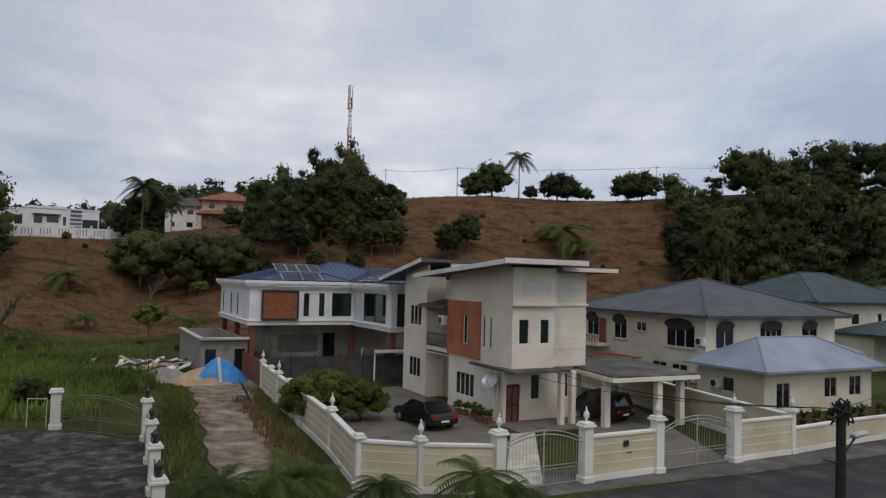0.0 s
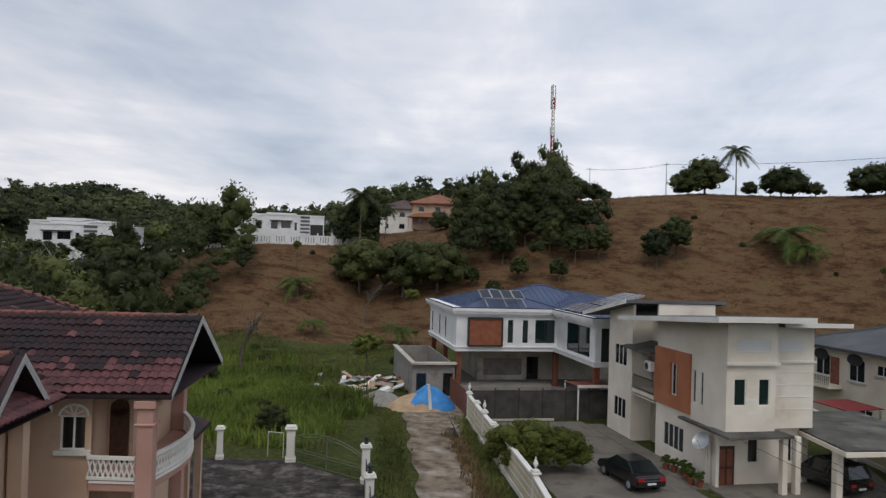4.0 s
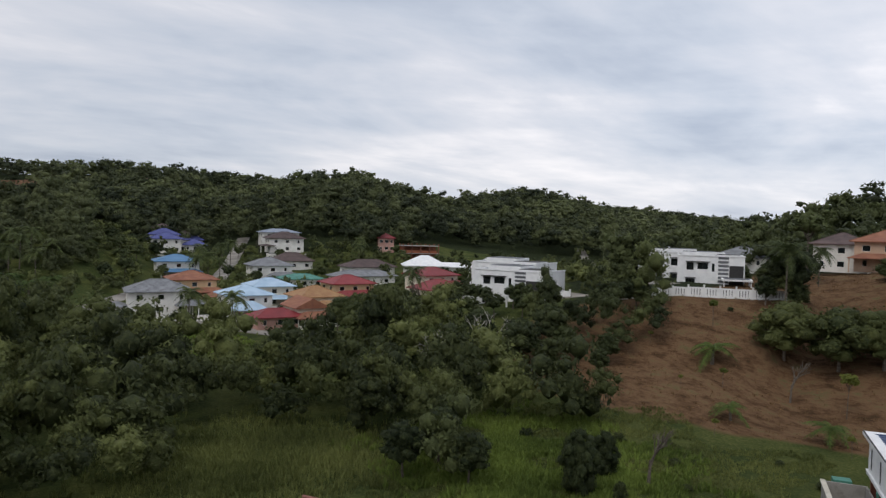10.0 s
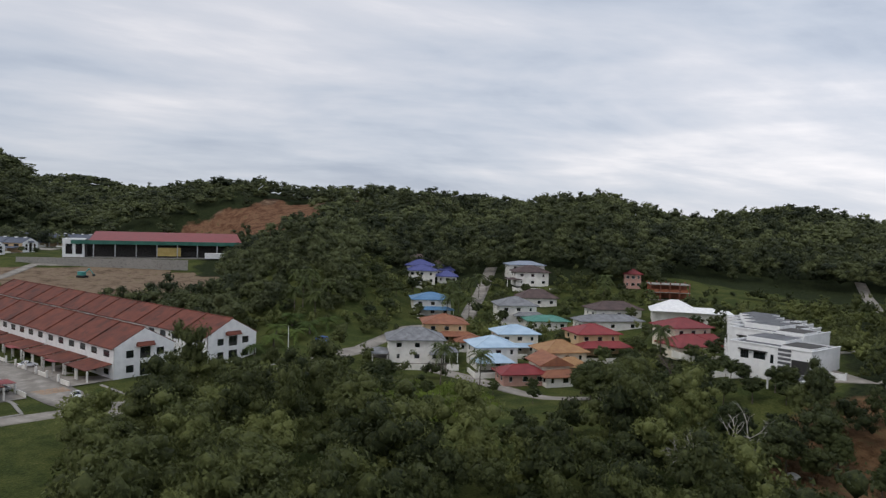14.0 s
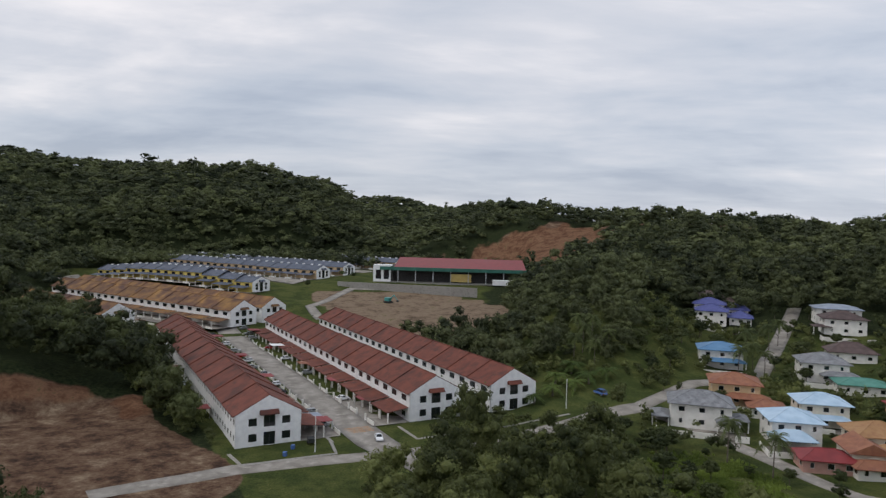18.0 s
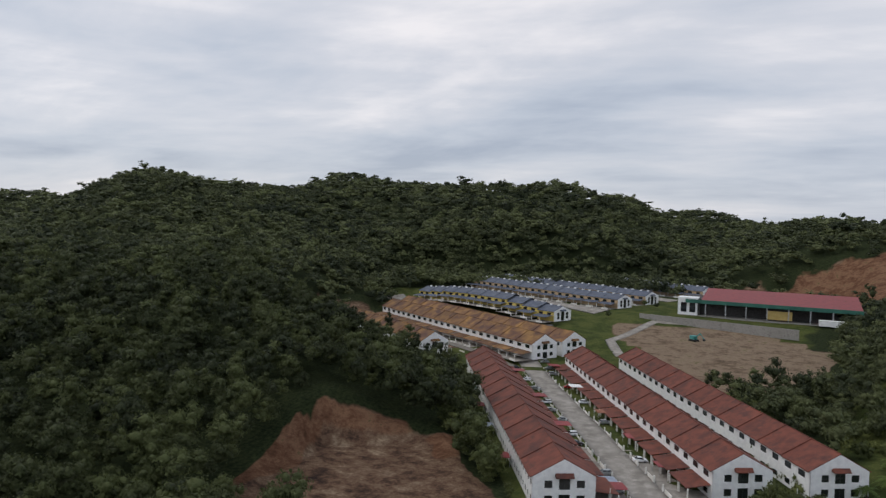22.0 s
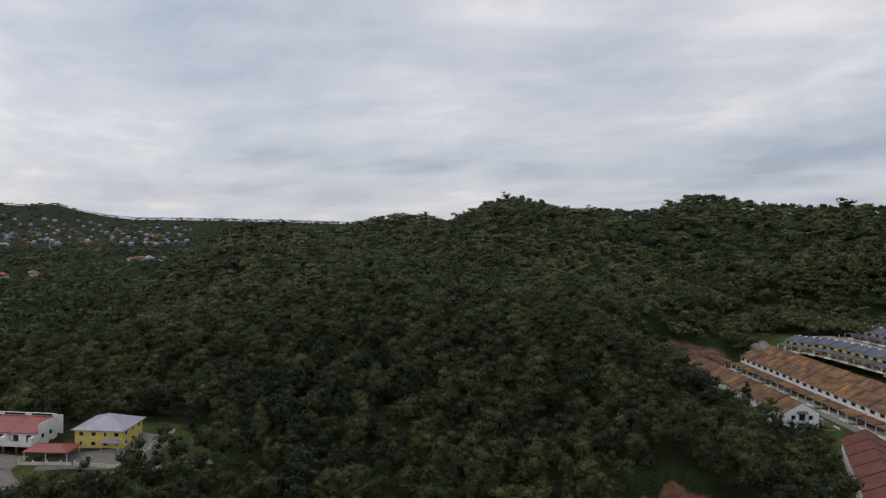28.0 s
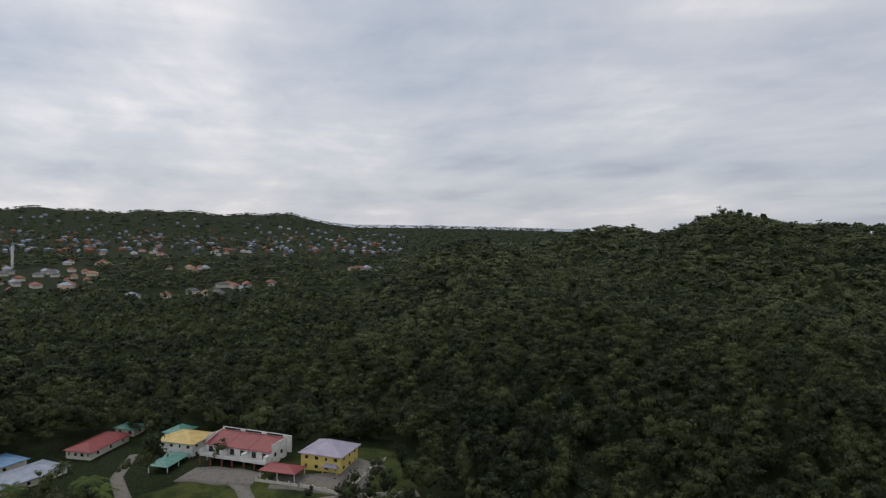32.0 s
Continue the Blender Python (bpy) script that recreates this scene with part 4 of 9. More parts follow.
    part("meter_box", boxes((1.3, 1.45, 8.2, 8.7, 1.6, 2.3)), IRON, h)
    bal = part("balcony", boxes((0.05, 1.5, 6.9, 10.35, 3.45, 3.72)), OFFWHITE, h)
    part("railing", boxes((0.06, 0.1, 6.9, 10.35, 4.62, 4.68), (0.06, 0.1, 6.9, 10.35, 3.8, 3.84)), IRON, bal)
    for k in range(24):
        part("baluster", boxes((0.07, 0.09, 6.95 + k * 0.147, 6.97 + k * 0.147, 3.72, 4.65)), IRON, bal)
    part("canopy", slanted(-0.5, 1.6, 6.9, 10.9, lambda x, y: 6.55 + 0.2 * x), MOSSY, h, "small dark lean-to roof over the balcony")
    # rear block
    wall(h, pose(0, 14.2, 0, 0, 0, 270), 3.8, 8.2, [(1.0, 2.95, 1.25, 2.7, 3), (1.0, 2.95, 5.0, 6.5, 3)], OFFWHITE, casing=WHITE)
    for row_ in ((0.2, 6.0, 14.0, 14.2, 0, 8.2), (0.2, 1.5, 10.4, 10.6, 0, 8.6), (5.8, 6.0, 0.55, 14.0, 0, 8.3), (5.8, 6.0, 0.2, 0.55, 3.3, 8.9)):
        part("wall", boxes(row_), OFFWHITE, h)
    part("upper_wall", boxes((1.5, 5.8, 9.6, 9.8, 8.3, 9.6)), OFFWHITE, h)
    part("gable_strip", solid([(0, 10.4), (0.2, 10.4), (0.2, 14.2), (0, 14.2)], 8.2, lambda x, y: 9.62 - 0.19 * (y - 9.6)), OFFWHITE, h)
    # roofs
    part("roof", slanted(-1.5, 4.2, -2.3, 9.6, lambda x, y: 9.30 - 0.075 * y + 0.02 * x, 0.2), FLATROOF, h, "thin mono-pitch roof slab with white fascia")
    part("roof", slanted(3.2, 7.4, -1.2, 9.0, lambda x, y: 9.06 - 0.05 * y, 0.18), FLATROOF, h, "lower roof slab over the second bay")
    part("roof", slanted(-1.0, 6.6, 9.5, 17.0, lambda x, y: 9.62 - 0.19 * (y - 9.6), 0.2), FLATROOF, h, "rear mono-pitch roof slab")
    part("fascia", boxes((-1.56, 4.26, -2.36, -2.3, 9.42, 9.72), (3.2, 7.46, -1.26, -1.2, 9.1, 9.34)), WHITE, h)
    part("fascia", solid([(-1.56, -2.3), (-1.5, -2.3), (-1.5, 9.6), (-1.56, 9.6)], lambda x, y: 9.22 - 0.075 * y, lambda x, y: 9.5 - 0.075 * y), WHITE, h)
    part("fascia", solid([(-1.06, 9.5), (-1.0, 9.5), (-1.0, 17.0), (-1.06, 17.0)], lambda x, y: 9.6 - 0.19 * (y - 9.6), lambda x, y: 9.88 - 0.19 * (y - 9.6)), WHITE, h)
    part("ceiling", boxes((0.2, 5.8, 0.6, 14.0, 3.2, 3.3)), OFFWHITE, h)
    # apron slab along the drive
    part("apron", boxes((-1.3, 0, 0.0, 15.0, 0, 0.10)), DRIVE, h, "raised concrete apron")
    return h


modern_house()
air_conditioner(-0.12, 7.35, 5.35, 270, AT_A)
dish = thing("satellite_dish", "grey satellite dish on the side wall", "satellite dish", AT_A @ pose(-0.05, 0.75, 2.35, 0, 0, 200))
bm = bmesh.new()
bmesh.ops.create_uvsphere(bm, u_segments=20, v_segments=12, radius=0.8)
bmesh.ops.bisect_plane(bm, geom=bm.verts[:] + bm.edges[:] + bm.faces[:], plane_co=(0, 0, -0.58), plane_no=(0, 0, 1), clear_outer=True)
bmesh.ops.translate(bm, vec=(0, 0, 0.8), verts=bm.verts)
bmesh.ops.solidify(bm, geom=bm.faces[:], thickness=0.02)
part("reflector", placed(bm, pose(0.42, 0, 0.1, 0, 55, 0)), STEEL, dish)
part("arm", bar(bar(bmesh.new(), (0, 0, 0), (0.4, 0, 0.05), 0.025), (0.45, 0, -0.35), (0.95, 0, 0.3), 0.015), IRON, dish)

# carport
port = thing("carport", "flat mossy concrete carport roof on square posts", "carport", AT_A)
part("roof", solid([(4.6, -4.2), (10.9, -4.5), (13.0, 4.6), (6.2, 4.6)], 2.95, 3.2), MOSSY, port, "dark weathered flat roof slab")
part("edge_beam", solid([(4.5, -4.3), (11.0, -4.6), (10.9, -4.5), (4.6, -4.2)], 2.86, 3.1), OFFWHITE, port)
part("edge_beam", solid([(4.5, -4.3), (4.6, -4.2), (6.2, 4.6), (6.1, 4.6)], 2.86, 3.1), OFFWHITE, port)
for x, y in ((5.3, -2.8), (8.2, -4.0), (10.4, -3.6), (6.9, 2.6), (10.6, 2.2)):
    part("post", bevelled(boxes((x - 0.2, x + 0.2, y - 0.2, y + 0.2, 0, 2.95)), 0.02), OFFWHITE, port)

# yard slabs and lawn
tagged(part("drive", solid([in_frame(AT_A, *p) for p in ((-9.6, -8.2), (-9.0, 16.0), (-1.3, 16.0), (-1.3, -2.4), (-5.6, -10.2), (-6.8, -10.6))], 0.0, 0.07), DRIVE, None), "cracked concrete drive beside the house", "drive", kind="structure")
tagged(part("drive", solid([in_frame(AT_A, *p) for p in ((1.6, -11.2), (5.8, -11.2), (13.5, 5.5), (6.2, 5.5), (6.2, -2.4), (3.4, -2.5))], 0.0, 0.08), DRIVE, None), "concrete drive under the carport", "drive", kind="structure")
tagged(part("garden_path", solid([in_frame(AT_A, *p) for p in ((-6.6, -10.6), (-5.0, -11.0), (0.6, -2.4), (-1.0, -2.4))], 0.0, 0.085), PLASTER, None), "pale paved path to the front door", "path", kind="structure")


# ---- perimeter wall with gates ----
def urn(bm, z, r=0.13):
    profile = ((0.5, 0), (0.35, 0.05), (0.3, 0.1), (0.9, 0.22), (1.0, 0.3), (0.7, 0.42), (0.25, 0.5), (0.35, 0.56), (0.1, 0.66))
    rings = [[bm.verts.new((math.cos(k / 8 * math.tau) * r * a, math.sin(k / 8 * math.tau) * r * a, z + h)) for k in range(8)] for a, h in profile]
    for p, q in zip(rings, rings[1:]):
        for k in range(8):
            bm.faces.new((p[k], p[(k + 1) % 8], q[(k + 1) % 8], q[k]))
    bm.faces.new(rings[-1])


def pillar(x, y, height, wide, lamp=True, group="fence pillars"):
    p = thing("gate_pillar", "white painted masonry pillar with a glass lamp finial" if lamp else "white painted masonry fence post with flat cap", "pillar", pose(x, y, 0, 0, 0, TURN), group)
    w = wide / 2
    part("shaft", bevelled(boxes((-w, w, -w, w, 0, height)), 0.015), WHITE, p)
    part("plinth", bevelled(boxes((-w - 0.06, w + 0.06, -w - 0.06, w + 0.06, 0, 0.3)), 0.02), WHITE, p)
    part("cap", bevelled(boxes((-w - 0.1, w + 0.1, -w - 0.1, w + 0.1, height, height + 0.1), (-w - 0.04, w + 0.04, -w - 0.04, w + 0.04, height + 0.1, height + 0.2)), 0.02), WHITE, p)
    if lamp:
        bm = bmesh.new()
        urn(bm, height + 0.2)
        part("finial", bm, PLASTIC, p, "small white lamp finial")
    return p


def fence_panel(a, b, height=1.85, grooves=True):
    a, b = Vector(a), Vector(b)
    d = b - a
    n = d.length
    f = thing("fence_panel", "pale yellow rendered fence wall with white coping", "fence", pose(a.x, a.y, 0, 0, 0, math.degrees(math.atan2(d.y, d.x))), "fence panels")
    part("body", boxes((0, n, -0.09, 0.09, 0.3, height)), FENCE, f)
    part("plinth", boxes((0, n, -0.13, 0.13, 0, 0.3)), WHITE, f)
    part("coping", bevelled(boxes((0, n, -0.15, 0.15, height, height + 0.13)), 0.02), WHITE, f)
    if grooves:
        for z in (0.75, 1.15, 1.55):
            part("groove_band", boxes((0.02, n - 0.02, -0.105, -0.09, z, z + 0.03)), WHITE, f)
    return f


def arched_gate(a, b, low, high, material, label, bars=26):
    a, b = Vector(a), Vector(b)
    d = b - a
    n = d.length
    g = thing("gate", label, "gate", pose(a.x, a.y, 0, 0, 0, math.degrees(math.atan2(d.y, d.x))))

    def top(x):
        return low + (high - low) * math.sin(math.pi * x / n) ** 0.8

    for lift in (0.0, -0.16):
        bm = bmesh.new()
        steps = 18
        for k in range(steps):
            x0, x1 = n * k / steps, n * (k + 1) / steps
            bar(bm, (x0, 0, top(x0) + lift), (x1, 0, top(x1) + lift), 0.03, 6)
        part("top_rail", bm, material, g)
    for z in (0.15, 0.75, 0.9):
        part("rail", bar(bmesh.new(), (0, 0, z), (n, 0, z), 0.016, 6), material, g)
    for k in range(1, bars):
        x = n * k / bars
        part("bar", bar(bmesh.new(), (x, 0, 0.12), (x, 0, top(x) - 0.16), 0.007, 4), material, g)
    part("stile", boxes((n / 2 - 0.03, n / 2 + 0.03, -0.03, 0.03, 0.1, high)), material, g)
    return g


CORNER, POST2 = in_frame(AT_A, -12.2, -8.5), in_frame(AT_A, -10.2, -10.0)
PIL1, PIL2, PIL3, PIL4, PIL5 = (in_frame(AT_A, x, -11.3) for x in (-7.4, -3.05, 1.0, 5.95, 10.2))
PIL0, PILM, PILN, PILE = in_frame(AT_A, -11.4, -2.8), in_frame(AT_A, -10.9, 4.0), in_frame(AT_A, -10.5, 10.5), in_frame(AT_A, -10.0, 17.0)
for p, hgt, wid, lamp in ((CORNER, 2.0, 0.3, False), (POST2, 2.05, 0.28, True), (PIL1, 2.35, 0.45, True), (PIL2, 2.35, 0.45, True), (PIL3, 2.35, 0.45, True), (PIL4, 2.45, 0.5, True), (PIL5, 2.15, 0.28, True), (PIL0, 2.05, 0.28, True), (PILM, 2.0, 0.28, False), (PILN, 2.05, 0.28, True), (PILE, 2.05, 0.28, True)):
    pillar(*p, hgt, wid, lamp)
for a, b in ((PIL0, CORNER), (PILM, PIL0), (PILN, PILM), (PILE, PILN), (CORNER, POST2), (POST2, PIL1), (PIL2, PIL3), (PIL4, PIL5)):
    fence_panel(a, b)
pillar(*in_frame(AT_A, -10.75, 7.2), 2.0, 0.28, False)
pillar(*in_frame(AT_A, -10.2, 13.8), 2.0, 0.28, False)
arched_gate(PIL1, PIL2, 1.75, 2.35, GATEIRON, "grey-white wrought-iron double gate with arched top")
arched_gate(PIL3, PIL4, 1.7, 2.4, GATEIRON, "white wrought-iron drive gate with arched top", 30)
plate = thing("house_plate", "small dark house plate on the fence wall", "plate", pose(*in_frame(AT_A, -0.95, -11.42), 1.35, 0, 0, TURN))
part("plate_bar", boxes((-0.14, 0.16, -0.02, 0, 0.02, 0.28)), IRON, plate)
part("plate_bar", boxes((0.05, 0.35, -0.02, 0, -0.25, -0.22)), IRON, plate)
for a, b in ((PIL5, in_frame(AT_A, 14.6, -11.0)), (in_frame(AT_A, 14.6, -11.0), in_frame(AT_A, 26, -10.8)), (in_frame(AT_A, 26, -10.8), in_frame(AT_A, 40, -10.8))):
    f = fence_panel(a, b, 1.25, False)
    tagged(f, "low weathered white garden wall along the street")
pillar(*in_frame(AT_A, 14.6, -11.0), 1.5, 0.3, False)
pillar(*in_frame(AT_A, 26, -10.8), 1.5, 0.3, False)
f = fence_panel(in_frame(AT_A, 10.2, -11.1), in_frame(AT_A, 14.8, 12), 1.9, False)
tagged(f, "stained cream boundary wall between the two plots")

# ---- house with the blue roof, still being built ----
AT_B = pose(-16.4, 60.4, 0, 0, 0, TURN)


def blue_house():
    h = thing("house", "two-storey white house under construction with ribbed blue metal roof", "house", AT_B)
    z0, zh = 4.15, 3.5
    front = [(1.35, 3.9, 0.55, 2.75, 1), (4.85, 5.35, 0.65, 2.7, 1), (6.3, 6.8, 0.65, 2.7, 1)]
    wall(h, pose(0, 0, z0), 9.4, zh, [(4.75, 5.25, 0.7, 2.75, 1), (6.15, 6.65, 0.7, 2.75, 1), (7.35, 9.2, 0.7, 2.8, 2)], BRIGHT, casing=DARKFRAME, glass=TEAL)
    wall(h, pose(0, 13.2, z0, 0, 0, 270), 13.0, zh, [(1.0, 1.6, 0.6, 2.6, 1), (5.0, 5.6, 0.6, 2.6, 1), (8.0, 8.6, 0.6, 2.6, 1)], BRIGHT, casing=DARKFRAME, glass=TEAL)
    wall(h, pose(9.4, 0.0, z0, 0, 0, 270), 9.0, zh, [(2.6, 7.6, 0.5, 2.9, 2)], BRIGHT, casing=DARKFRAME, glass=TEAL)
    wall(h, pose(9.2, -9.2, z0), 8.8, zh, [(0.5, 3.6, 0.3, 3.0, 1), (4.4, 7.6, 0.3, 3.0, 2)], BRIGHT, casing=DARKFRAME, glass=TEAL)
    for row_ in ((17.8, 18.0, -9.0, 13.2, z0, z0 + zh), (0.2, 17.8, 13.0, 13.2, z0, z0 + zh)):
        part("wall", boxes(row_), BRIGHT, h)
    outline = [(0, 0), (9.2, 0), (9.2, -9.2), (18, -9.2), (18, 13.2), (0, 13.2)]
    part("floor_slab", solid([(0.05, 0.05), (9.25, 0.05), (9.25, -9.1), (17.9, -9.1), (17.9, 13.1), (0.05, 13.1)], z0 - 0.12, z0), CONCRETE, h)
    for grow, a, b in ((0.12, -0.05, 0.28), (0.2, 0.28, 0.36), (0.15, zh - 0.42, zh - 0.2), (0.38, zh - 0.2, zh + 0.02), (0.5, zh + 0.02, zh + 0.3)):
        g = grow
        part("cornice", solid([(-g, -g), (9.2 - g, -g), (9.2 - g, -9.2 - g), (18 + g, -9.2 - g), (18 + g, 13.2 + g), (-g, 13.2 + g)], z0 + a, z0 + b), BRIGHT, h)
    frame_ = bmesh.new()
    for r in ((1.0, 4.2, -0.42, 0, z0 + 0.42, z0 + 0.55), (1.0, 4.2, -0.42, 0, z0 + 2.85, z0 + 2.98), (1.0, 1.12, -0.42, 0, z0 + 0.55, z0 + 2.85), (4.08, 4.2, -0.42, 0, z0 + 0.55, z0 + 2.85)):
        box(frame_, *r)
    part("panel_frame", frame_, DARKFRAME, h, "dark box frame round the brick panel")
    part("feature_panel", boxes((1.12, 4.08, -0.3, 0, z0 + 0.55, z0 + 2.85)), BRICK, h, "red-brown clad feature panel")
    # ground floor: columns, rough walls, rooms left open
    for x, y in ((0.35, 0.4), (0.35, 6.5), (0.35, 12.6), (9.5, 0.4), (9.5, -8.8), (14, -8.8), (17.6, -8.8), (13.5, 0.4), (5.0, 12.6)):
        part("column", boxes((x - 0.22, x + 0.22, y - 0.22, y + 0.22, 0, z0 - 0.12)), COPPER, h, "red-oxide primed column")
    part("plinth_floor", solid([(0.0, 0.2), (9.2, 0.2), (9.2, -9.0), (18, -9.0), (18, 13), (0, 13)], 0, 0.85), CONCRETE, h)
    wall(h, pose(3.0, 4.0, 0.85), 6.4, 3.2, [(4.9, 6.1, 0.0, 2.2, 1)], PLASTER, casing=DARKFRAME)
    part("plaster_patch", boxes((3.6, 7.4, 3.96, 4.0, 1.3, 2.9)), CONCRETE, h)
    for row_ in ((3.0, 3.2, 4.2, 13.0, 0.85, 4.03), (9.2, 18.0, 4.0, 4.2, 0.85, 4.03)):
        part("wall", boxes(row_), PLASTER, h)
    # roof: low hips behind the gutter
    eave = z0 + zh + 0.1
    roof = part("roof", hip_mesh(-0.1, 10.5, -0.1, 13.3, eave, 1.6, 0.02), BLUEROOF, h)
    part("roof", hip_mesh(8.9, 18.1, -9.4, 13.3, eave, 1.5, 0.02), BLUEROOF, h)
    part("roof", hip_mesh(4.5, 16.0, 2.5, 12.8, eave + 0.2, 1.9, 0.02), BLUEROOF, h)
    for (x0, x1, y0, y1, rise, ez) in ((-0.1, 10.5, -0.1, 13.3, 1.6, eave), (8.9, 18.1, -9.4, 13.3, 1.5, eave), (4.5, 16.0, 2.5, 12.8, 1.9, eave + 0.2)):
        part("ridge_cap", ridge_bars(bmesh.new(), x0, x1, y0, y1, ez, rise, 0.09), BLUEROOF, h)
        # standing ribs on the slopes
        lx, ly = x1 - x0, y1 - y0
        half = min(lx, ly) / 2
        ribs = bmesh.new()
        n = int(lx / 0.55)
        for k in range(1, n):
            x = x0 + lx * k / n
            reach = min(x - x0, x1 - x, ly / 2) if lx >= ly else min(x - x0, x1 - x)
            run = reach * (1 if True else 0)
            zz = rise * run / half
            bar(ribs, (x, y0, ez + 0.02), (x, y0 + run, ez + zz + 0.02), 0.022, 4)
        n = int(ly / 0.55)
        for k in range(1, n):
            y = y0 + ly * k / n
            run = min(y - y0, y1 - y, half)
            zz = rise * run / half
            bar(ribs, (x0, y, ez + 0.02), (x0 + run, y, ez + zz + 0.02), 0.022, 4)
            bar(ribs, (x1, y, ez + 0.02), (x1 - run, y, ez + zz + 0.02), 0.022, 4)
        part("ribs", ribs, BLUEROOF, h)
    part("gutter_edge", solid([(-0.5, -0.5), (8.7, -0.5), (8.7, -9.7), (18.5, -9.7), (18.5, -9.6), (8.8, -9.6), (8.8, -0.4), (-0.4, -0.4), (-0.4, 13.7), (-0.5, 13.7)], z0 + zh + 0.3, z0 + zh + 0.38), DARKFRAME, h)
    return h


blue_house()


def solar_array(x, y, z, turn, tilt, cols, rows, label, long=1.0, high=1.7):
    s = thing("solar_array", label, "solar panels", AT_B @ pose(x, y, z, 0, 0, turn) @ pose(0, 0, 0, tilt, 0, 0), "solar arrays")
    for c in range(cols):
        for r in range(rows):
            p = part("solar_panel", boxes((c * (long + 0.04), c * (long + 0.04) + long, r * (high + 0.04), r * (high + 0.04) + high, 0, 0.04)), STEEL, s)
            bm = boxes((c * (long + 0.04) + 0.05, c * (long + 0.04) + long - 0.05, r * (high + 0.04) + 0.05, r * (high + 0.04) + high - 0.05, 0.04, 0.046))
            part("cell_sheet", bm, SOLAR, p)
    for c in (0.3, cols * (long + 0.04) / 2, cols * (long + 0.04) - 0.3):
        part("mounting_rail", boxes((c - 0.03, c + 0.03, -1.4, rows * (high + 0.04), -0.14, -0.06)), STEEL, s)
    return s


solar_array(2.6, 1.4, 8.75, 0, 24, 4, 1, "row of dark solar panels tilted up on steel rails")
solar_array(9.5, -1.0, 8.12, 270, 18, 4, 1, "solar panels lying on the blue roof")
solar_array(11.3, -2.6, 8.75, 270, 16, 4, 2, "large bank of solar panels on steel rails")

annex = thing("annex", "unroofed bare concrete block annex with two dark doorways", "annex", AT_B)
wall(annex, pose(-3.8, 0.2, 0), 3.8, 2.9, [(0.35, 1.25, 0.0, 2.1, 1), (2.75, 3.65, 0.0, 2.1, 1)], CONCRETE, casing=DARKFRAME)
for row_ in ((-3.8, -3.6, 0.4, 13.0, 0, 2.9), (-3.8, 0.0, 13.0, 13.2, 0, 2.9), (-0.2, 0.0, 0.4, 13.0, 0, 2.9)):
    part("wall", boxes(row_), CONCRETE, annex)
for row_ in ((-3.95, 0.1, -0.25, 0.45, 2.9, 3.08), (-3.95, -3.5, 0.45, 13.2, 2.9, 3.02)):
    part("coping", boxes(row_), PLASTER, annex)
part("slab", boxes((-3.6, -0.2, 0.4, 5.0, 1.4, 1.5)), CONCRETE, annex)

# boarded site fence and lean-to
A_, B_ = Vector((-12.9, 52.4)), Vector((-2.6, 57.4))
site = thing("site_fence", "dark boarded site fence between the two plots", "fence", pose(*A_, 0, 0, 0, math.degrees(math.atan2(B_.y - A_.y, B_.x - A_.x))))
for k in range(6):
    part("board_panel", boxes((k * 1.9, k * 1.9 + 1.86, -0.04, 0.04, 0, 2.25 + 0.03 * (k % 2))), DARKWALL, site)
    part("post", boxes((k * 1.9 - 0.06, k * 1.9 + 0.06, 0.04, 0.14, 0, 2.4)), IRON, site)
part("kerb", boxes((0.3, 6.5, -0.5, -0.3, 0, 0.14)), PLASTER, site)
lean = thing("lean_to", "small lean-to shelter with rusty sheet roof on white posts", "shelter", pose(-5.4, 56.0, 0, 0, 0, TURN))
part("roof", slanted(0, 3.2, -0.6, 2.4, lambda x, y: 2.65 - 0.06 * y, 0.06), COPPER, lean)
part("edge_beam", boxes((-0.05, 3.2, -0.66, -0.6, 2.55, 2.78)), WHITE, lean)
for x, y in ((0.05, -0.5), (3.1, -0.5), (0.05, 2.3)):
    part("post", boxes((x - 0.05, x + 0.05, y - 0.05, y + 0.05, 0, 2.65)), WHITE, lean)
red_edge = thing("rusty_site_gate", "rust-red sheet gate at the end of the track", "gate", pose(-13.6, 53.6, 0, 0, 0, 117))
for k in range(8):
    part("sheet", boxes((k * 0.8, k * 0.8 + 0.78, -0.02, 0.02, 0.05, 2.0)), COPPER, red_edge)

# spoil heap under a tarpaulin
def mound(name, cx, cy, rx, ry, hgt, material, parent, seed=0, n=22, crease=0.12):
    bm = bmesh.new()
    rings = []
    for r in range(9):
        f = r / 8
        ring = []
        for k in range(n):
            a = k / n * math.tau
            w = 1 + crease * noise.noise(Vector((math.cos(a) * 2.2, math.sin(a) * 2.2, seed)))
            p = Vector((math.cos(a) * rx * f * w, math.sin(a) * ry * f * w, 0))
            p.z = hgt * (1 - f ** 1.6) * (1 + 0.18 * noise.noise(Vector((p.x * 1.4, p.y * 1.4, seed + 3)))) - (0.05 if r == 8 else 0)
            ring.append(bm.verts.new(p + Vector((cx, cy, 0))) if r or k == 0 else ring[0])
        rings.append(ring)
    for p, q in zip(rings, rings[1:]):
        for k in range(n):
            vs = [p[k], q[k], q[(k + 1) % n], p[(k + 1) % n]]
            vs = list(dict.fromkeys(vs))
            if len(vs) > 2:
                bm.faces.new(vs)
    for f in bm.faces:
        f.smooth = True
    bmesh.ops.recalc_face_normals(bm, faces=bm.faces)
    return part(name, bm, material, parent)


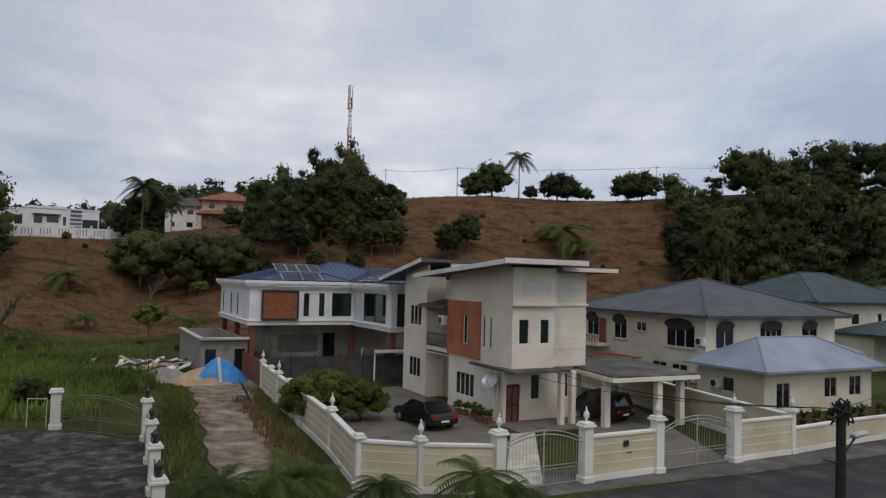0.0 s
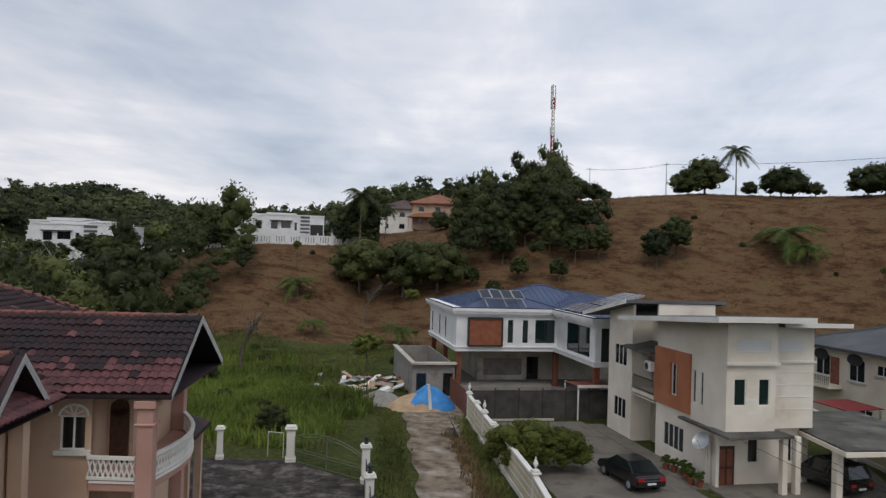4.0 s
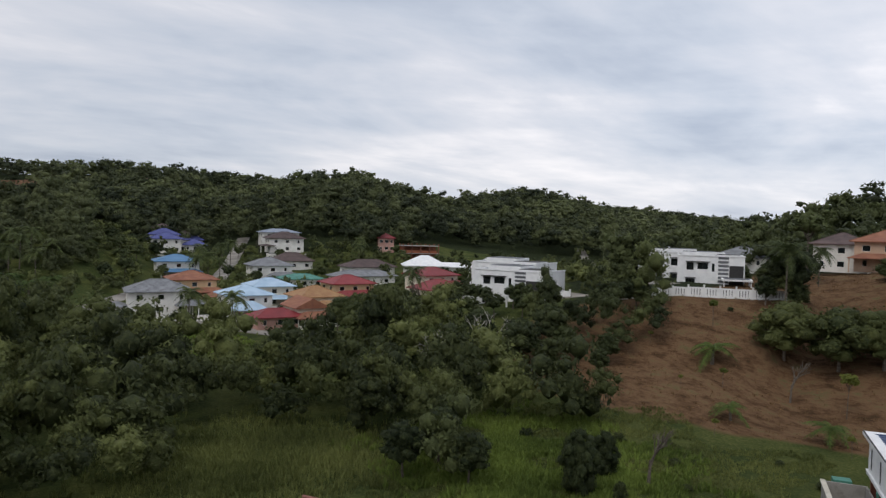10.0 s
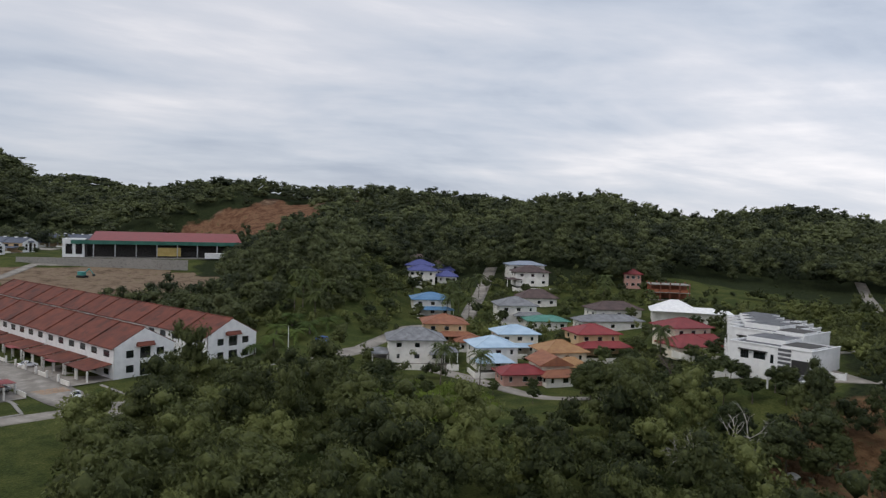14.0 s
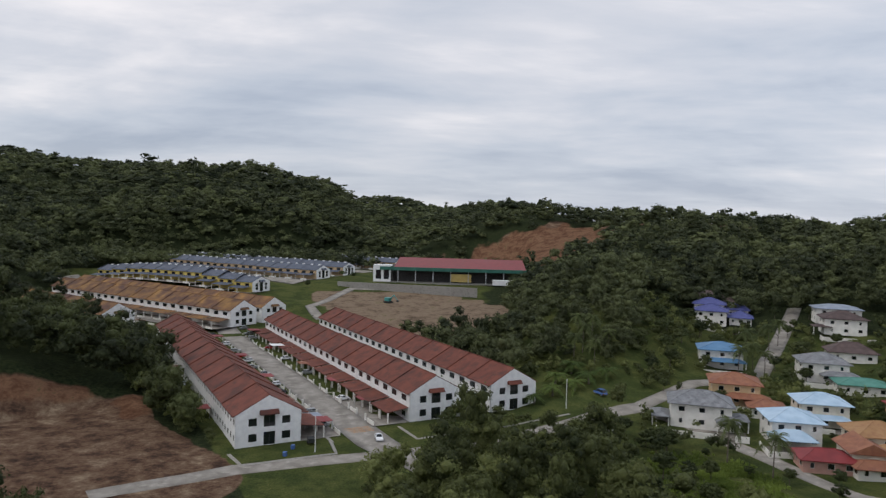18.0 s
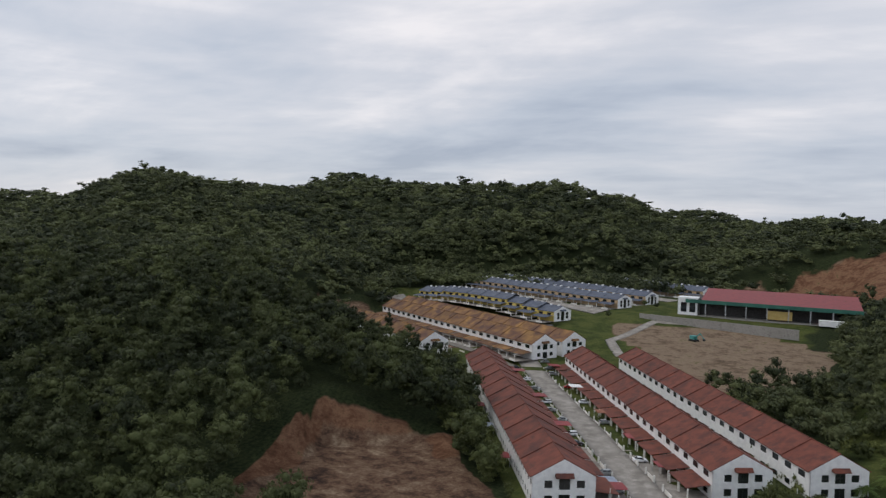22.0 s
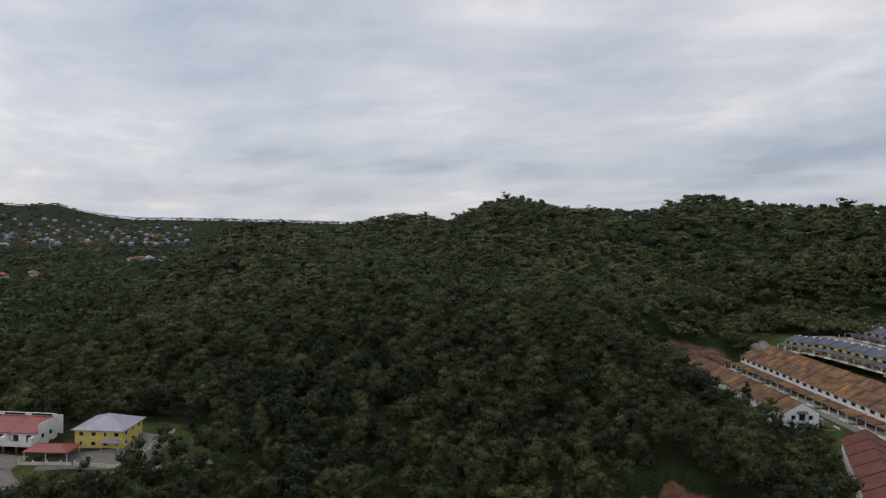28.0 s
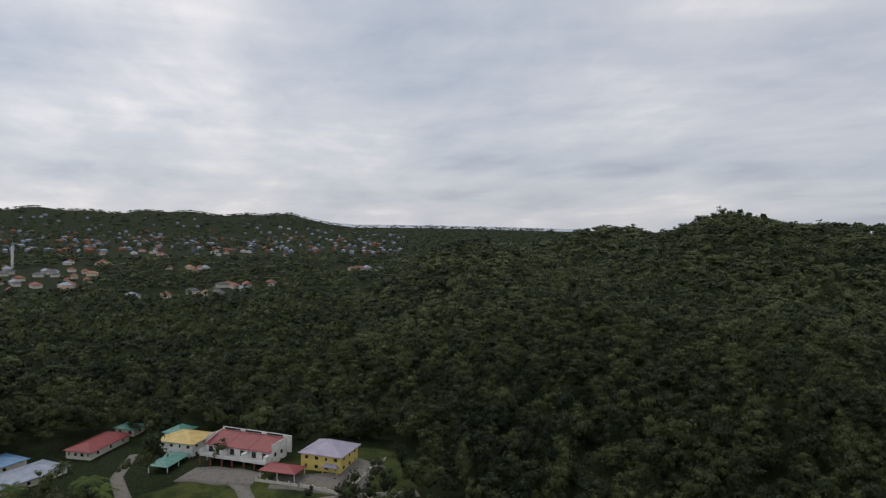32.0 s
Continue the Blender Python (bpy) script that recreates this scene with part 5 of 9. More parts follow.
heap = thing("spoil_heap", "heap of sand under a crumpled bright blue tarpaulin", "heap", pose(-17.3, 55.2, 0, 0, 0, 25))
mound("sand", -0.5, 0.1, 2.9, 2.2, 1.3, SAND, heap, 1)
mound("tarpaulin", 0.15, 0.0, 2.45, 2.0, 1.85, TARP, heap, 5, 26, 0.25)
strap = bmesh.new()
for k in range(8):
    y0, y1 = -1.9 + k * 0.3, -1.6 + k * 0.3
    z0_, z1_ = 1.9 * (1 - abs(y0 / 2.0) ** 1.6) + 0.06, 1.9 * (1 - abs(y1 / 2.0) ** 1.6) + 0.06
    v = [strap.verts.new(p) for p in ((-0.1, y0, z0_), (0.16, y0, z0_), (0.16, y1, z1_), (-0.1, y1, z1_))]
    strap.faces.new(v)
bmesh.ops.solidify(strap, geom=strap.faces[:], thickness=0.03)
part("strap", strap, PLASTIC, heap, "pale strap over the tarpaulin")
heap2 = thing("gravel_heap", "low grey gravel heap in the grass", "heap", pose(-21.5, 55.5, 0))
mound("gravel", 0, 0, 2.4, 1.7, 1.0, CONCRETE, heap2, 9)

# builder's rubble
rub = random.Random(4)
for k in range(46):
    x, y = -25.5 + rub.gauss(0, 2.3), 62.3 + rub.gauss(0, 2.2)
    b = thing("rubble_plank", "pale scrap of timber and plasterboard in a rubble heap", "rubble", pose(x, y, 0.1 + 0.5 * rub.random() * max(0, 1 - math.hypot(x + 25.5, y - 62.3) / 5), rub.uniform(-25, 25), rub.uniform(-25, 25), rub.uniform(0, 180)), "rubble")
    lx, ly = rub.uniform(0.6, 2.2), rub.uniform(0.2, 0.8)
    part("scrap", bevelled(boxes((-lx / 2, lx / 2, -ly / 2, ly / 2, 0, rub.uniform(0.06, 0.2))), 0.01), rub.choice((PLASTIC, BRIGHT, PLASTER, SAND, PLASTIC, CONCRETE, COPPER)), b)
sheet = thing("roofing_sheet", "dark corrugated roofing sheets leaning on the fence", "roofing sheet", pose(-11.9, 45.8, 0, 0, 0, 112) @ pose(0, 0, 0, 62, 0, 0))
bm = bmesh.new()
for k in range(16):
    box(bm, k * 0.22, k * 0.22 + 0.14, 0, 1.5, 0.0, 0.03)
box(bm, 0, 3.5, 0, 1.5, -0.02, 0.0)
part("sheet", bm, GREYROOF, sheet)

# ---- gated yard across the track ----
tagged(part("yard", solid([(-34, 34), (-24.5, 36.3), (-20.2, 37.5), (-14.6, 35.2), (-12.6, 31), (-8.2, 20.5), (-12, 14), (-34, 14)], 0.0, 0.06), PAVE, None), "dark weathered concrete yard with pale worn patches", "yard", kind="structure")
for x, y, hgt, wid in ((-20.1, 37.4, 1.95, 0.5), (-14.5, 35.4, 1.95, 0.42), (-12.6, 31.3, 1.75, 0.4), (-10.7, 27.0, 1.75, 0.4), (-8.8, 22.6, 1.75, 0.4), (-24.1, 36.2, 1.8, 0.34)):
    p = pillar(x, y, hgt, wid, False, "yard pillars")
    tagged(p, "cream yard pillar with white flat cap")
    if x > -15:
        part("lantern", bar(bar(bar(bmesh.new(), (0, 0, hgt + 0.2), (0, 0, hgt + 0.28), 0.12, 8), (0, 0, hgt + 0.28), (0, 0, hgt + 0.55), 0.07, 8, 0.14), (0, 0, hgt + 0.55), (0, 0, hgt + 0.72), 0.15, 8, 0.02), IRON, p, "black lantern with a dangling cable")
arched_gate((-20.1, 37.4), (-14.5, 35.4), 1.35, 2.0, shade("olive_ironwork", (0.10, 0.11, 0.075), (0.17, 0.18, 0.12), 4, 0.6, 0.05, vary=0.0), "olive wrought-iron double gate with arched top", 34)
goal = thing("steel_frame", "thin pale steel frame standing on the grass", "frame", pose(-21.9, 37.9, 0, 0, 0, 4))
part("hoop", bar(bar(bar(bmesh.new(), (0, 0, 0), (0, 0, 1.5), 0.025), (1.0, 0, 0), (1.0, 0, 1.5), 0.025), (0, 0, 1.5), (1.0, 0, 1.5), 0.025), PALEIRON, goal)
for k in range(3):
    x0, y0 = ((-14.5, 35.4), (-12.6, 31.3), (-10.7, 27.0))[k]
    x1, y1 = ((-12.6, 31.3), (-10.7, 27.0), (-8.8, 22.6))[k]
    d = Vector((x1 - x0, y1 - y0))
    f = thing("fence_panel", "low dark-topped yard wall", "fence", pose(x0, y0, 0, 0, 0, math.degrees(math.atan2(d.y, d.x))), "yard walls")
    part("body", boxes((0.2, d.length - 0.2, -0.08, 0.08, 0, 0.55)), CONCRETE, f)
    for q in range(1, 10):
        part("bar", boxes((d.length * q / 10 - 0.015, d.length * q / 10 + 0.015, -0.015, 0.015, 0.55, 1.4)), IRON, f)
    part("rail", boxes((0.2, d.length - 0.2, -0.02, 0.02, 1.36, 1.4)), IRON, f)


# ---- peach house with the tiled roof ----
AT_F = pose(-27.6, 17.5, 0, 0, 0, 22)


def tile_field(parent, a, b, c, d, spare, course=0.34, pitch=0.3):
    """Overlapping curved tiles over the roof face a-b (eaves), d-c (top); spare is the store for tiles kept as single parts."""
    a, b, c, d = map(Vector, (a, b, c, d))
    up = ((d + c) / 2 - (a + b) / 2)
    along = (b - a).normalized()
    nrm = along.cross(up).normalized()
    slope = (up - along * up.dot(along)).normalized()
    height = (d - a).dot(slope)
    rows = max(1, int(height / course))
    out_v, out_f = [], []
    for r in range(rows):
        f = r / rows
        s0 = a.lerp(d, f)
        s1 = b.lerp(c, f)
        n = max(1, int((s1 - s0).length / pitch))
        for k in range(n):
            o = s0 + along * (pitch * (k + 0.5)) + nrm * (0.03 + 0.012 * math.sin(k * 12.9 + r * 78.2))
            w, l = pitch * 0.5, height / rows * 1.12
            prof = ((-w, 0.0), (-w * 0.5, 0.055), (w * 0.1, 0.07), (w * 0.6, 0.02), (w, 0.0))
            base = len(out_v)
            for t, lift in ((0, 0.045), (1, 0.0)):
                for px, pz in prof:
                    out_v.append(o + along * px + slope * (l * t) + nrm * (pz + lift))
            for px, pz in prof:
                out_v.append(o + along * px + nrm * (pz + 0.012))
            for q in range(4):
                out_f.append((base + q, base + q + 1, base + 5 + q + 1, base + 5 + q))
                out_f.append((base + 10 + q, base + 10 + q + 1, base + q + 1, base + q))
    spare.append((out_v, out_f))


def peach_house():
    h = thing("house", "peach house with weathered red-brown tiled roofs and rounded balcony", "house", AT_F)
    store = []

    def gabled(x0, x1, y0, y1, eave, rise, name="roof"):
        """A gable with its ridge along x."""
        cy = (y0 + y1) / 2
        bm = solid([(x0, y0), (x1, y0), (x1, y1), (x0, y1)], eave - 0.12, eave - 0.1)
        for s, ya in ((1, y0), (-1, y1)):
            v = [bm.verts.new(p) for p in ((x0, ya, eave), (x1, ya, eave), (x1, cy, eave + rise), (x0, cy, eave + rise))]
            w = [bm.verts.new((p.co.x, p.co.y, p.co.z - 0.14)) for p in v]
            bm.faces.new(v)
            bm.faces.new(w[::-1])
            for k in range(4):
                bm.faces.new((v[k], w[k], w[(k + 1) % 4], v[(k + 1) % 4]))
        bmesh.ops.recalc_face_normals(bm, faces=bm.faces)
        part(name, bm, TILE, h)
        tile_field(h, (x0, y0, eave), (x1, y0, eave), (x1, cy, eave + rise), (x0, cy, eave + rise), store)
        cap = bmesh.new()
        for k in range(int((x1 - x0) / 0.4)):
            bar(cap, (x0 + k * 0.4, cy, eave + rise + 0.03), (x0 + k * 0.4 + 0.38, cy, eave + rise + 0.05), 0.12, 7)
        part("ridge_tiles", cap, RIDGE, h, "paler terracotta ridge tiles")
        for ya in (y0, y1):
            s = 1 if ya == y0 else -1
            bm = bmesh.new()
            v = [bm.verts.new(p) for p in ((x1 + 0.02, ya, eave - 0.2), (x1 + 0.02, ya, eave + 0.08), (x1 + 0.02, cy, eave + rise + 0.1), (x1 + 0.02, cy, eave + rise - 0.2))]
            bm.faces.new(v)
            bmesh.ops.solidify(bm, geom=bm.faces[:], thickness=0.05)
            part("bargeboard", bm, PLASTIC, h, "grey-white bargeboard")

    def hipped(x0, x1, y0, y1, eave, rise):
        part("roof", hip_mesh(x0, x1, y0, y1, eave, rise, 0.15), TILE, h)
        lx, ly = x1 - x0, y1 - y0
        cx, cy = (x0 + x1) / 2, (y0 + y1) / 2
        top = eave + rise
        if lx >= ly:
            p, q = (x0 + ly / 2, cy, top), (x1 - ly / 2, cy, top)
            faces = (((x0, y0, eave), (x1, y0, eave), q, p), ((x1, y0, eave), (x1, y1, eave), q, q), ((x1, y1, eave), (x0, y1, eave), p, q))
            hips = (((x0, y0, eave), p), ((x1, y0, eave), q), ((x1, y1, eave), q), (p, q), ((x0, y1, eave), p))
        else:
            p, q = (cx, y0 + lx / 2, top), (cx, y1 - lx / 2, top)
            faces = (((x0, y0, eave), (x1, y0, eave), p, p), ((x1, y0, eave), (x1, y1, eave), q, p), ((x1, y1, eave), (x0, y1, eave), q, q))
            hips = (((x0, y0, eave), p), ((x1, y0, eave), p), ((x1, y1, eave), q), (p, q), ((x0, y1, eave), q))
        for f in faces:
            tile_field(h, *f, store)
        for a, b in hips:
            a, b = Vector(a), Vector(b)
            n = int((b - a).length / 0.4)
            cap = bmesh.new()
            for k in range(n):
                bar(cap, a.lerp(b, k / n) + Vector((0, 0, 0.1)), a.lerp(b, (k + 0.96) / n) + Vector((0, 0, 0.04)), 0.13, 7, 0.11)
            if n:
                part("hip_tiles", cap, RIDGE, h, "paler terracotta hip tiles")

    # main pyramid
    base, top = [(-9.6, -9.6, 7.62), (9.6, -9.6, 7.62), (9.6, 9.6, 7.62), (-9.6, 9.6, 7.62)], (0, 0, 12.3)
    bm = bmesh.new()
    v = [bm.verts.new(p) for p in base] + [bm.verts.new(top)]
    for k in range(4):
        bm.faces.new((v[k], v[(k + 1) % 4], v[4]))
    bm.faces.new(v[3::-1])
    part("roof", bm, TILE, h)
    for k in range(2):
        tile_field(h, base[k], base[k + 1], top, top, store)
    for k, reach in ((0, 1.0), (1, 0.30), (2, 0.42), (3, 1.0)):
        cap, b = bmesh.new(), Vector(top)
        a = b.lerp(Vector(base[k]), reach)
        n = int((b - a).length / 0.4)
        for q in range(n):
            bar(cap, a.lerp(b, q / n) + Vector((0, 0, 0.12)), a.lerp(b, (q + 0.96) / n) + Vector((0, 0, 0.06)), 0.14, 7, 0.12)
        part("hip_tiles", cap, RIDGE, h, "paler terracotta hip tiles")
    # the long hipped roof across it, then the wing to the street and the small gable beside it
    hipped(-3.3, 8.9, -10.5, 10.1, 7.82, 2.98)
    gabled(-8.1, -2.6, -4.3, 2.6, 7.4, 2.6)
    verge = bmesh.new()
    for k in range(10):
        a, b = Vector((-8.05, -4.3 + 0.345 * k, 7.48 + 0.26 * k)), Vector((-8.05, -4.3 + 0.345 * (k + 0.96), 7.44 + 0.26 * (k + 0.96)))
        bar(verge, a, b, 0.13, 7, 0.11)
    part("verge_tiles", verge, RIDGE, h, "paler terracotta verge tiles")
    part("gable", placed(solid([(-3.9, 7.3), (2.2, 7.3), (-0.85, 9.7)], 0, 0.15), Matrix(((0, 0, 1, -7.9), (1, 0, 0, 0), (0, 1, 0, 0), (0, 0, 0, 1)))), PEACH, h)
    gabled(4.6, 12.75, -3.95, 3.55, 7.75, 2.1)
    gabled(5.9, 9.45, -8.15, -4.55, 7.5, 1.75)
    # the first 300 tiles along the street-side eaves stay single pieces, the rest are joined; the lowest courses are free of moss
    count = 0
    joined = {TILE.name: ([], []), CLEANTILE.name: ([], [])}
    worn = random.Random(17)
    for v, f in store[-2:] + store[:-2]:
        per, low = 15, min(q.z for q in v)
        for k in range(len(v) // per):
            tv = v[k * per:(k + 1) * per]
            tf = [(0 + q, 1 + q, 6 + q, 5 + q) for q in range(4)] + [(10 + q, 11 + q, 1 + q, q) for q in range(4)]
            mat = CLEANTILE if tv[0].z - low < worn.uniform(0.35, 1.0) or worn.random() < 0.012 else TILE
            if count < 300:
                me = bpy.data.meshes.new("roof_tile")
                me.from_pydata([p[:] for p in tv], [], tf)
                me.materials.append(mat)
                new("roof_tile", me).parent = h
                count += 1
            else:
                vs, fs = joined[mat.name]
                base = len(vs)
                vs += [p[:] for p in tv]
                fs += [tuple(base + i for i in q) for q in tf]
    for mat in (TILE, CLEANTILE):
        tagged(arrays("roof_tiles", *joined[mat.name], mat, h), kind="stuff")
    # walls below
    part("wall", boxes((-8.6, 7.9, -8.6, 8.8, 0, 7.5)), PEACH, h)
    part("wall", boxes((-2.4, 7.6, -9.6, -8.65, 0, 7.5)), PEACH, h)
    part("wall", boxes((7.95, 8.6, -7.6, -5.1, 0, 7.45)), PEACH, h)
    part("column", boxes((8.7, 9.1, -5.5, -5.1, 0, 7.45)), PEACH, h)
    part("column", boxes((8.7, 9.1, -7.6, -7.2, 0, 7.45)), PEACH, h)
    # the bay with the arched window, and the recess of the balcony door beside it
    wall(h, pose(8.0, -3.3, 0), 2.15, 7.6, [(1.2, 2.02, 5.85, 6.95, 2)], PEACH, casing=WHITE, sill=WHITE)
    arch = bmesh.new()
    for k in range(10):
        a0, a1 = math.pi * k / 10, math.pi * (k + 1) / 10
        bar(arch, (9.61 + math.cos(a0) * 0.44, -3.34, 6.95 + math.sin(a0) * 0.36), (9.61 + math.cos(a1) * 0.44, -3.34, 6.95 + math.sin(a1) * 0.36), 0.05, 5)
    for k in (2, 4, 6, 8):
        a0 = math.pi * k / 10
        bar(arch, (9.61, -3.34, 6.95), (9.61 + math.cos(a0) * 0.42, -3.34, 6.95 + math.sin(a0) * 0.34), 0.022, 5)
    part("window_arch", arch, WHITE, h, "white fanlight arch over the window")
    part("wall", boxes((9.95, 10.15, -3.28, -1.85, 0, 7.6)), PEACH, h)
    part("wall", boxes((10.15, 11.0, -1.9, -1.7, 0, 7.6)), PEACH, h)
    part("wall", boxes((10.8, 11.0, -1.7, 2.6, 0, 7.6)), PEACH, h)
    part("balcony_door", boxes((10.24, 10.86, -1.97, -1.9, 5.05, 6.9)), WOOD, h, "dark arched balcony door")
    part("door_arch", bar(bmesh.new(), (10.55, -1.97, 6.9), (10.55, -1.9, 6.9), 0.31, 16), WOOD, h)
    # balcony with rounded front between the two columns
    a, b = Vector((11.95, -3.75)), Vector((11.35, 3.1))
    side = Vector((b.y - a.y, a.x - b.x)).normalized()
    ring = [(10.15, -3.55), (11.65, -3.7)] + [tuple(a.lerp(b, k / 14) + side * 0.85 * math.sin(math.pi * k / 14)) for k in range(15)]
    part("balcony_slab", bevelled(solid(ring + [(10.9, 3.1), (10.15, -1.9)], 4.62, 5.0), 0.04), PINK, h)
    part("slab_moulding", solid([(x + 0.07, y - 0.05) for x, y in ring] + [(10.9, 3.1), (10.15, -1.9)], 4.9, 4.97), WHITE, h)
    for k in range(len(ring) - 1):
        p, q = Vector(ring[k]), Vector(ring[k + 1])
        d = q - p
        if k == 1:
            continue
        t = Matrix.Translation((p.x, p.y, 1.55)) @ Matrix.Rotation(math.atan2(d.y, d.x), 4, "Z")
        pan_ = part("balustrade_panel", placed(boxes((0, d.length, -0.05, 0.05, 3.46, 3.55), (0, d.length, -0.07, 0.07, 4.1, 4.2)), t), WHITE, h)
        lat = bmesh.new()
        n = max(2, int(d.length / 0.16))
        for c in range(n):
            x0, x1 = d.length * c / n, d.length * (c + 1) / n
            bar(lat, (x0, 0, 3.55), (x1, 0, 4.1), 0.028, 4)
            bar(lat, (x1, 0, 3.55), (x0, 0, 4.1), 0.028, 4)
        part("lattice", placed(lat, t), WHITE, pan_)
    for x, y in ((11.95, -3.6), (11.2, 3.0)):
        part("column", bevelled(boxes((x - 0.25, x + 0.25, y - 0.25, y + 0.25, 0, 7.6)), 0.02), PINK, h)
        part("capital", bevelled(boxes((x - 0.34, x + 0.34, y - 0.34, y + 0.34, 7.3, 7.55), (x - 0.31, x + 0.31, y - 0.31, y + 0.31, 6.75, 6.83)), 0.02), PINK, h)
    return h


peach_house()
porch = thing("porch_roof", "small lower tiled porch roof beside the peach house", "porch", AT_F)
part("roof", hip_mesh(8.4, 11.6, 4.0, 7.0, 4.4, 1.0), TILE, porch)
for x, y in ((11.2, 4.4), (11.2, 6.6)):
    part("post", boxes((x - 0.15, x + 0.15, y - 0.15, y + 0.15, 0, 4.3)), PEACH, porch)

# ---- neighbouring houses ----
HOUSES = []          # where houses stand, and how much room they take


def villa(x, y, z, turn, lx, ly, storeys, walls, roof, rise, label, eaves=0.9, wins=3, skirt=None, leaves=1, casing=WHITE, sill=None, gable=False, group="", floor=3.1):
    """A detached house: pierced walls with windows on every side, a hipped roof, an optional skirt roof."""
    z = land_at(x, y) if z is None else z
    HOUSES.append((x, y, 0.55 * math.hypot(lx, ly) + 1.5))
    h = thing("house", label, "house", pose(x, y, z - 0.3, 0, 0, turn), group)
    H = storeys * floor + 0.3
    for s, (m, n) in enumerate(sides(-lx / 2, lx / 2, -ly / 2, ly / 2)):
        w = []
        count = wins if s in (0, 2) else max(1, wins - 1)
        for f in range(storeys):
            for k in range(count):
                c = n * (k + 0.5) / count + 0.25 * math.sin(k * 7.1 + s + f)
                half = 0.75 if (k + f + s) % 3 else 0.45
                w.append((max(0.3, c - half), min(n - 0.3, c + half), f * floor + 1.25, f * floor + 2.55, leaves))
        wall(h, m, n, H, w, walls, 0.2, casing, GLASS, sill)
    part("roof", hip_mesh(-lx / 2 - eaves, lx / 2 + eaves, -ly / 2 - eaves, ly / 2 + eaves, H, rise, 0.2, gable), roof, h)
    if not gable:
        part("ridge_cap", ridge_bars(bmesh.new(), -lx / 2 - eaves, lx / 2 + eaves, -ly / 2 - eaves, ly / 2 + eaves, H, rise, 0.1), roof, h)
    if skirt:
        for (x0, x1, y0, y1, sz, sr) in skirt:
            sk = part("lower_roof", hip_mesh(x0, x1, y0, y1, sz, sr, 0.15), roof, h)
            for px in (x0 + 0.4, x1 - 0.4):
                part("post", boxes((px - 0.12, px + 0.12, y0 + 0.4, y0 + 0.64, 0, sz)), walls, h)
    return h


AT_C = pose(19.2, 51.2, 0, 0, 0, TURN)
hc = thing("house", "two-storey cream house with grey metal hip roof and arched dark windows", "house", AT_C)
CW = ((1.0, 16.2, 1.0, 15.4),)
x0, x1, y0, y1 = CW[0]
cw = sides(x0, x1, y0, y1)
wall(hc, cw[0][0], cw[0][1], 6.25, [(1.1, 3.1, 3.75, 5.45, 2), (6.0, 8.6, 4.25, 5.45, 4), (11, 13, 3.75, 5.45, 2)], CREAM, casing=PLASTIC, sill=PLASTER)
wall(hc, cw[3][0], cw[3][1], 6.25, [(0.6, 2.2, 3.8, 5.5, 2), (4.2, 5.8, 3.8, 5.5, 2), (6.9, 8.1, 4.6, 5.4, 2), (10.3, 13.2, 3.7, 5.45, 3), (5.2, 6.6, 1.2, 1.9, 2), (8.8, 10.4, 0.9, 2.4, 2), (10.9, 12.5, 0.4, 2.4, 2)], CREAM, casing=PLASTIC, sill=PLASTER)
for row_ in ((x1 - 0.2, x1, y0 + 0.2, y1 - 0.2, 0, 6.25), (x0, x1, y1 - 0.2, y1, 0, 6.25)):
    part("wall", boxes(row_), CREAM, hc)
for c, z, r in ((3.1, 5.45, 1.0), (8.3, 5.45, 1.3), (13.0, 5.45, 1.0)):
    hood = bmesh.new()
    for k in range(9):
        a0, a1 = math.pi * k / 9, math.pi * (k + 1) / 9
        bar(hood, (c + math.cos(a0) * r, 0.95, z + math.sin(a0) * 0.5), (c + math.cos(a1) * r, 0.95, z + math.sin(a1) * 0.5), 0.07, 5)
    part("window_hood", hood, PLASTER, hc, "arched moulding over the window")
    part("hood_panel", placed(bar(bmesh.new(), (0, 0, 0), (0, 0.03, 0), 1, 20), Matrix.Translation((c, 0.97, z)) @ Matrix.Diagonal((r * 0.95, 1, 0.46, 1))), DARKFRAME, hc)
for c in (14.0, 10.4, 3.65):
    r = 1.45 if c == 3.65 else 0.8
    part("hood_panel", placed(bar(bmesh.new(), (0, 0, 0), (0.03, 0, 0), 1, 20), Matrix.Translation((0.97, c, 5.45)) @ Matrix.Diagonal((1, r, 0.46, 1))), DARKFRAME, hc)
part("roof", hip_mesh(0, 17.2, 0, 16.4, 6.3, 2.75, 0.22), GREYROOF, hc)
part("ridge_cap", ridge_bars(bmesh.new(), 0, 17.2, 0, 16.4, 6.3, 2.75, 0.12), GREYROOF, hc)
bal = part("balcony", boxes((-0.3, 1.0, 11.6, 15.2, 3.0, 3.25)), CREAM, hc)
part("railing", boxes((-0.3, -0.24, 11.6, 15.2, 3.95, 4.02), (-0.3, -0.24, 11.6, 15.2, 3.3, 3.36)), PALEIRON, bal)
for k in range(18):
    part("baluster", boxes((-0.29, -0.25, 11.65 + k * 0.2, 11.68 + k * 0.2, 3.25, 4.0)), IRON, bal)
part("balcony_door", boxes((0.94, 1.0, 12.0, 12.9, 3.25, 5.4)), COPPER, hc, "brown balcony door")
air_conditioner(0.98, 1.3, 4.0, 270, AT_C)
air_conditioner(0.98, 0.9 + 1.2, 1.2, 270, AT_C)
red = thing("awning", "red sheet awning between the two houses", "awning", AT_C)
part("sheet", slanted(-3.4, -0.4, 6.0, 9.5, lambda x, y: 2.6 + 0.03 * x, 0.06), REDROOF, red)
for px in (-3.2, -0.6):
    part("post", boxes((px - 0.05, px + 0.05, 6.1, 6.2, 0, 2.5)), STEEL, red)
